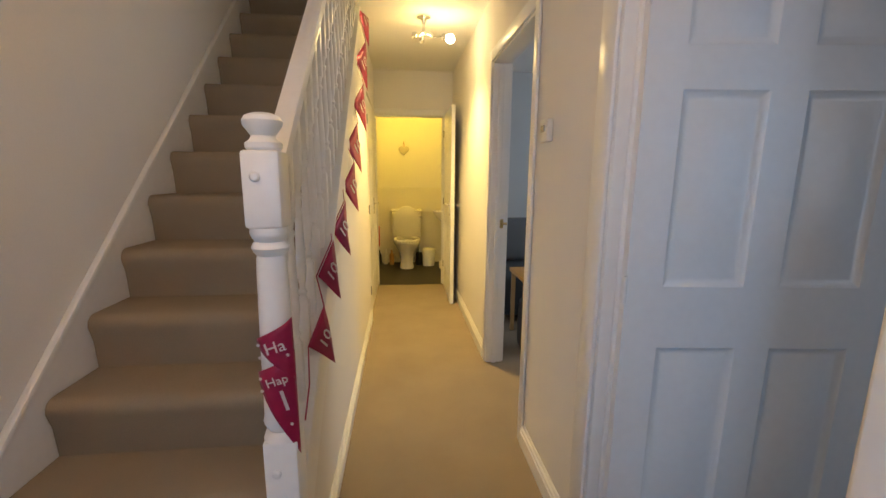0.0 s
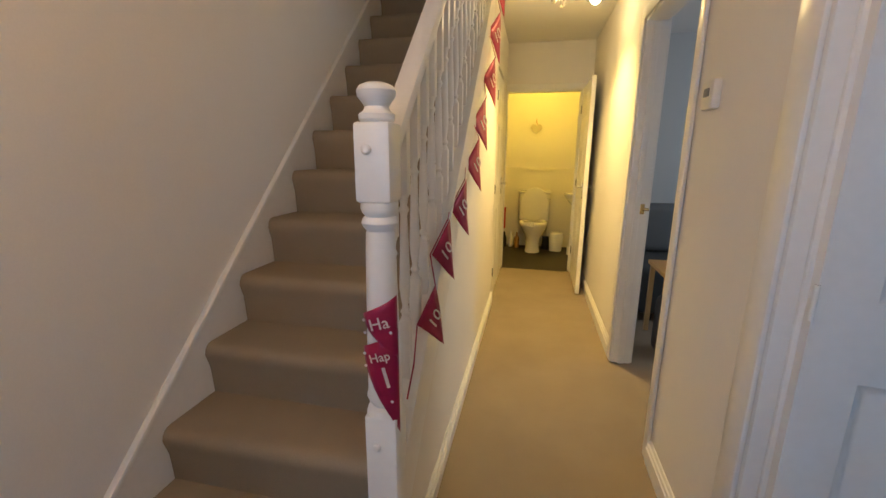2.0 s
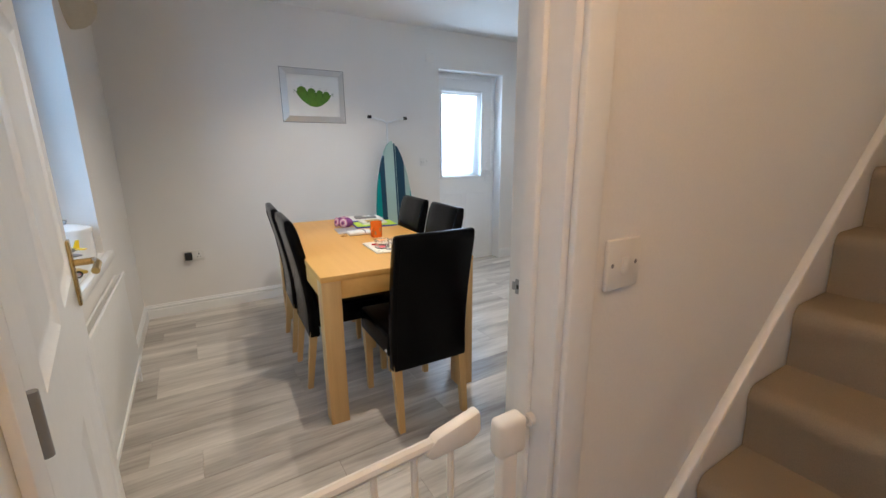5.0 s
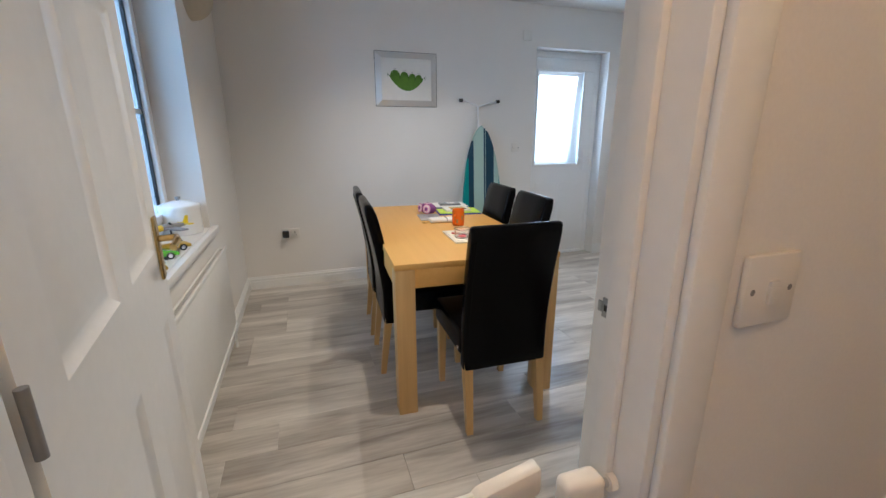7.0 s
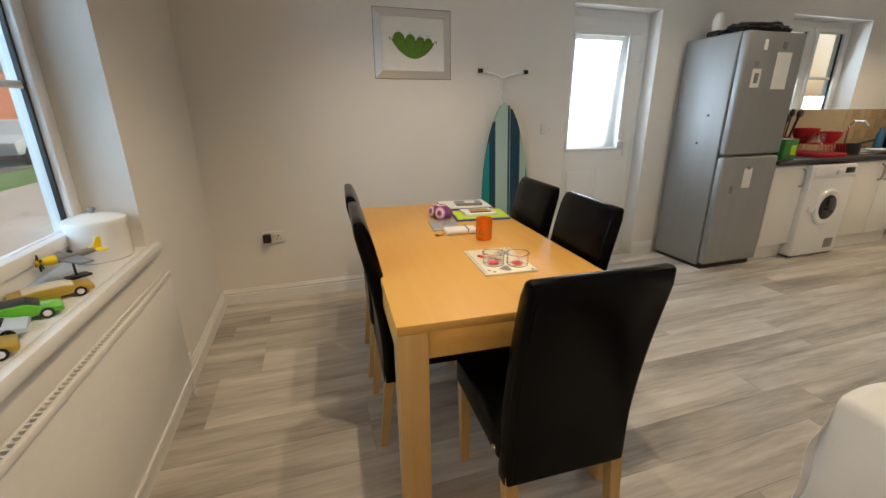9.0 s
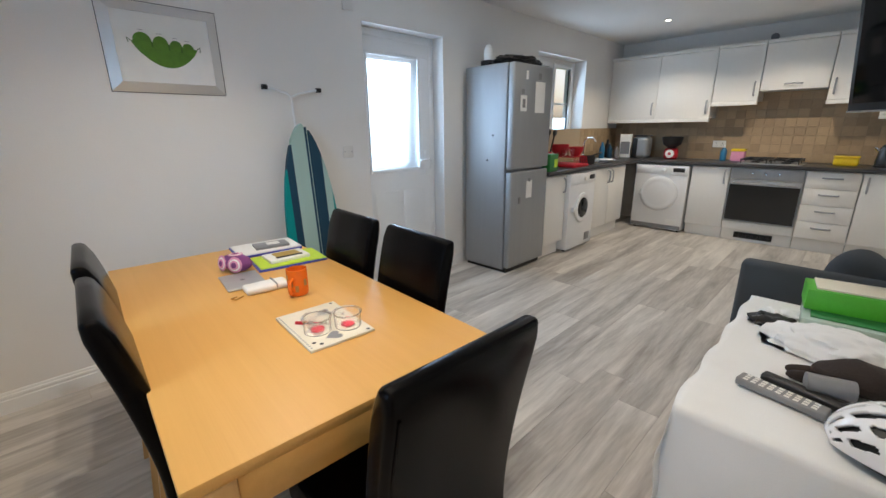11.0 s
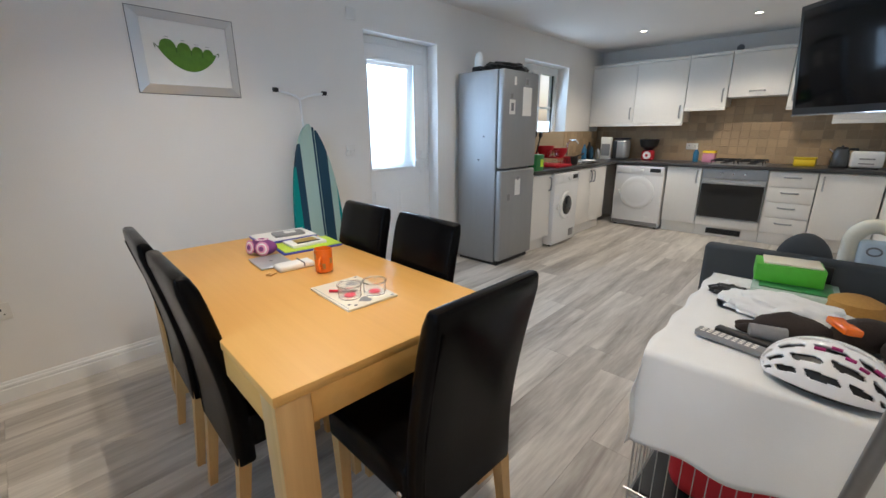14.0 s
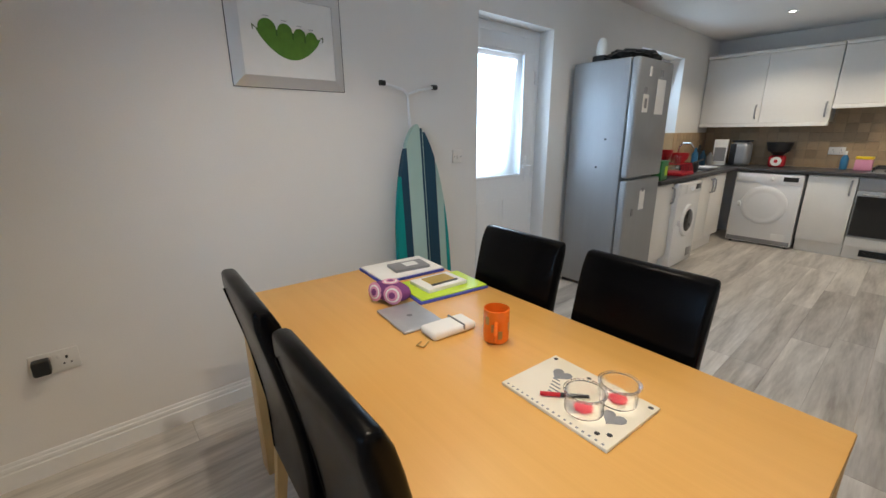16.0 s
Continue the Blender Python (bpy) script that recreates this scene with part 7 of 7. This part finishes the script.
bm = B(); prism(bm, [(-2.0, 0.35), (2.0, 0.35), (2.05, 0.75), (1.1, 0.95), (0.55, 1.42), (-1.2, 1.45), (-1.9, 0.95), (-2.05, 0.8)], "y", -0.85, 0.85, 0.08); part("body", bm, PALEBLUE, car)
bm = B(); prism(bm, [(0.95, 0.97), (0.5, 1.36), (-1.15, 1.39), (-1.65, 0.97)], "y", -0.86, 0.86, 0.02); part("window", bm, DARKGLASS, car)
for x in (-1.25, 1.3):
    for s in (-1, 1):
        bm = B(); tube(bm, (x, s * 0.70, 0.32), (x, s * 0.87, 0.32), 0.32, seg=20); part("wheel", bm, BLACK, car)
car2 = copy_thing(car, pose(-20.5, -9.5, -0.22, 0, 0, 2))
fence = thing("garden_fence", "brown timber garden fence beyond the back door", "fence", (-8.5, 0, -0.25))
for k in range(60):
    if k == 0:
        bm = B(); bx(bm, -0.012, 0.012, 0.0, 0.155, 0, 1.75); fm = mesh_of("board", bm, mat("fence_timber", (0.20, 0.12, 0.06), 0.9, vary=0.3, grain=20))
    o_ = new("board", fm); o_.parent = fence; o_.matrix_basis = pose(0, -1 + k * 0.165, 0)

# Fitting added overhead, out of view, to carry the front hall fill
hl2 = thing("ceiling_light", "unseen hall ceiling light added by the front door", "ceiling light", (-0.45, 0.30, CEIL))
bm = B(); lathe(bm, [(0.05, 0), (0.05, -0.02), (0.012, -0.03), (0.012, -0.09), (0.0001, -0.092)], 20); part("rose", bm, UPVC, hl2)
bm = B(); bmesh.ops.create_uvsphere(bm, u_segments=16, v_segments=10, radius=0.035, matrix=Matrix.Translation((0, 0, -0.125)))
bl2 = part("bulb", bm, BULBON, hl2, "lit warm bulb"); bl2.visible_shadow = False

# ---- floor planks ----
PWID, PLEN = 0.192, 1.28
def plank_mesh(length, width):
    bm = B()
    c = 0.0007
    top = [(c, c), (width - c, c), (width - c, length - c), (c, length - c)]
    out = [(0.0006, 0.0006), (width - 0.0006, 0.0006), (width - 0.0006, length - 0.0006), (0.0006, length - 0.0006)]
    a = [bm.verts.new((x, y, 0.0)) for x, y in top]
    b = [bm.verts.new((x, y, -0.0003)) for x, y in out]
    d = [bm.verts.new((x, y, -0.010)) for x, y in out]
    bm.faces.new(a)
    for k in range(4):
        j = (k + 1) % 4
        bm.faces.new((b[k], b[j], a[j], a[k])); bm.faces.new((d[k], d[j], b[j], b[k]))
    me = mesh_of("plank", bm, PLANK, 20)
    return me
random.seed(11)
cache = {}
x = XW
col = 0
while x < XE - 0.02:
    w = min(PWID, XE - x)
    y = YS - random.choice((0.2, 0.45, 0.7, 0.95, 1.15)) if col else YS - 0.5
    while y < YN:
        a, b = max(y, YS), min(y + PLEN, YN)
        if b - a > 0.03:
            key = (round(b - a, 3), round(w, 3))
            if key not in cache:
                cache[key] = plank_mesh(b - a, w)
            ob = new("plank", cache[key])
            ob.parent = floor
            ob.matrix_basis = pose(x, a, 0)
        y += PLEN
    x += w
    col += 1
tagged(solid("threshold_strip", [(XE - 0.005, XE + 0.052, DOOR_Y0 + 0.024, DOOR_Y1 - 0.024, -0.01, 0.006)], BRASS), "metal carpet threshold strip", "threshold strip")

tagged(solid("floor_back_door_recess", [(XW - 0.30, XW - 0.0005, 2.412, 3.238, -0.24, -0.002)], PLANK), "grey oak-effect laminate in the back door recess", "floor")

# ---- splashback tiles ----
splash = tagged(solid("wall_splashback", [(XW + 0.001, XE - 0.001, YN - 0.006, YN - 0.001, 0.905, 1.74)], GROUT), "tumbled stone tile splashback, brown and beige", "splashback")
bm = B(); bx(bm, 0.0014, 0.0986, 0.0, 0.005, 0.0014, 0.0986, 0.0022, 1)
tm = mesh_of("tile", bm, TILE)
n = 0
for i in range(33):
    for j in range(8):
        tx, tz = XW + 0.005 + i * 0.1, 0.906 + j * 0.1
        cxm = tx + 0.05
        low = 1.38 if cxm < -3.215 or cxm > -1.74 else (1.56 if cxm < -2.75 or cxm > -2.16 else 1.72)
        if tz > low:
            continue
        ob = new("tile", tm); ob.parent = splash; ob.matrix_basis = pose(tx, YN - 0.0105, tz, 0, random.uniform(-0.6, 0.6), 0)
splash2 = tagged(solid("wall_splashback_west", [(XW + 0.001, XW + 0.006, 4.10, 6.90, 0.905, 1.31)], GROUT), "tumbled stone tile splashback beside the window", "splashback")
bm = B(); bx(bm, 0.0, 0.005, 0.0014, 0.0986, 0.0014, 0.0986, 0.0022, 1)
tm2 = mesh_of("tile", bm, TILE)
for i in range(28):
    for j in range(4):
        ty, tz = 4.10 + i * 0.1, 0.906 + j * 0.1
        if 4.68 < ty < 5.80 and tz > 1.02:
            continue
        ob = new("tile", tm2); ob.parent = splash2; ob.matrix_basis = pose(XW + 0.0055, ty, tz)
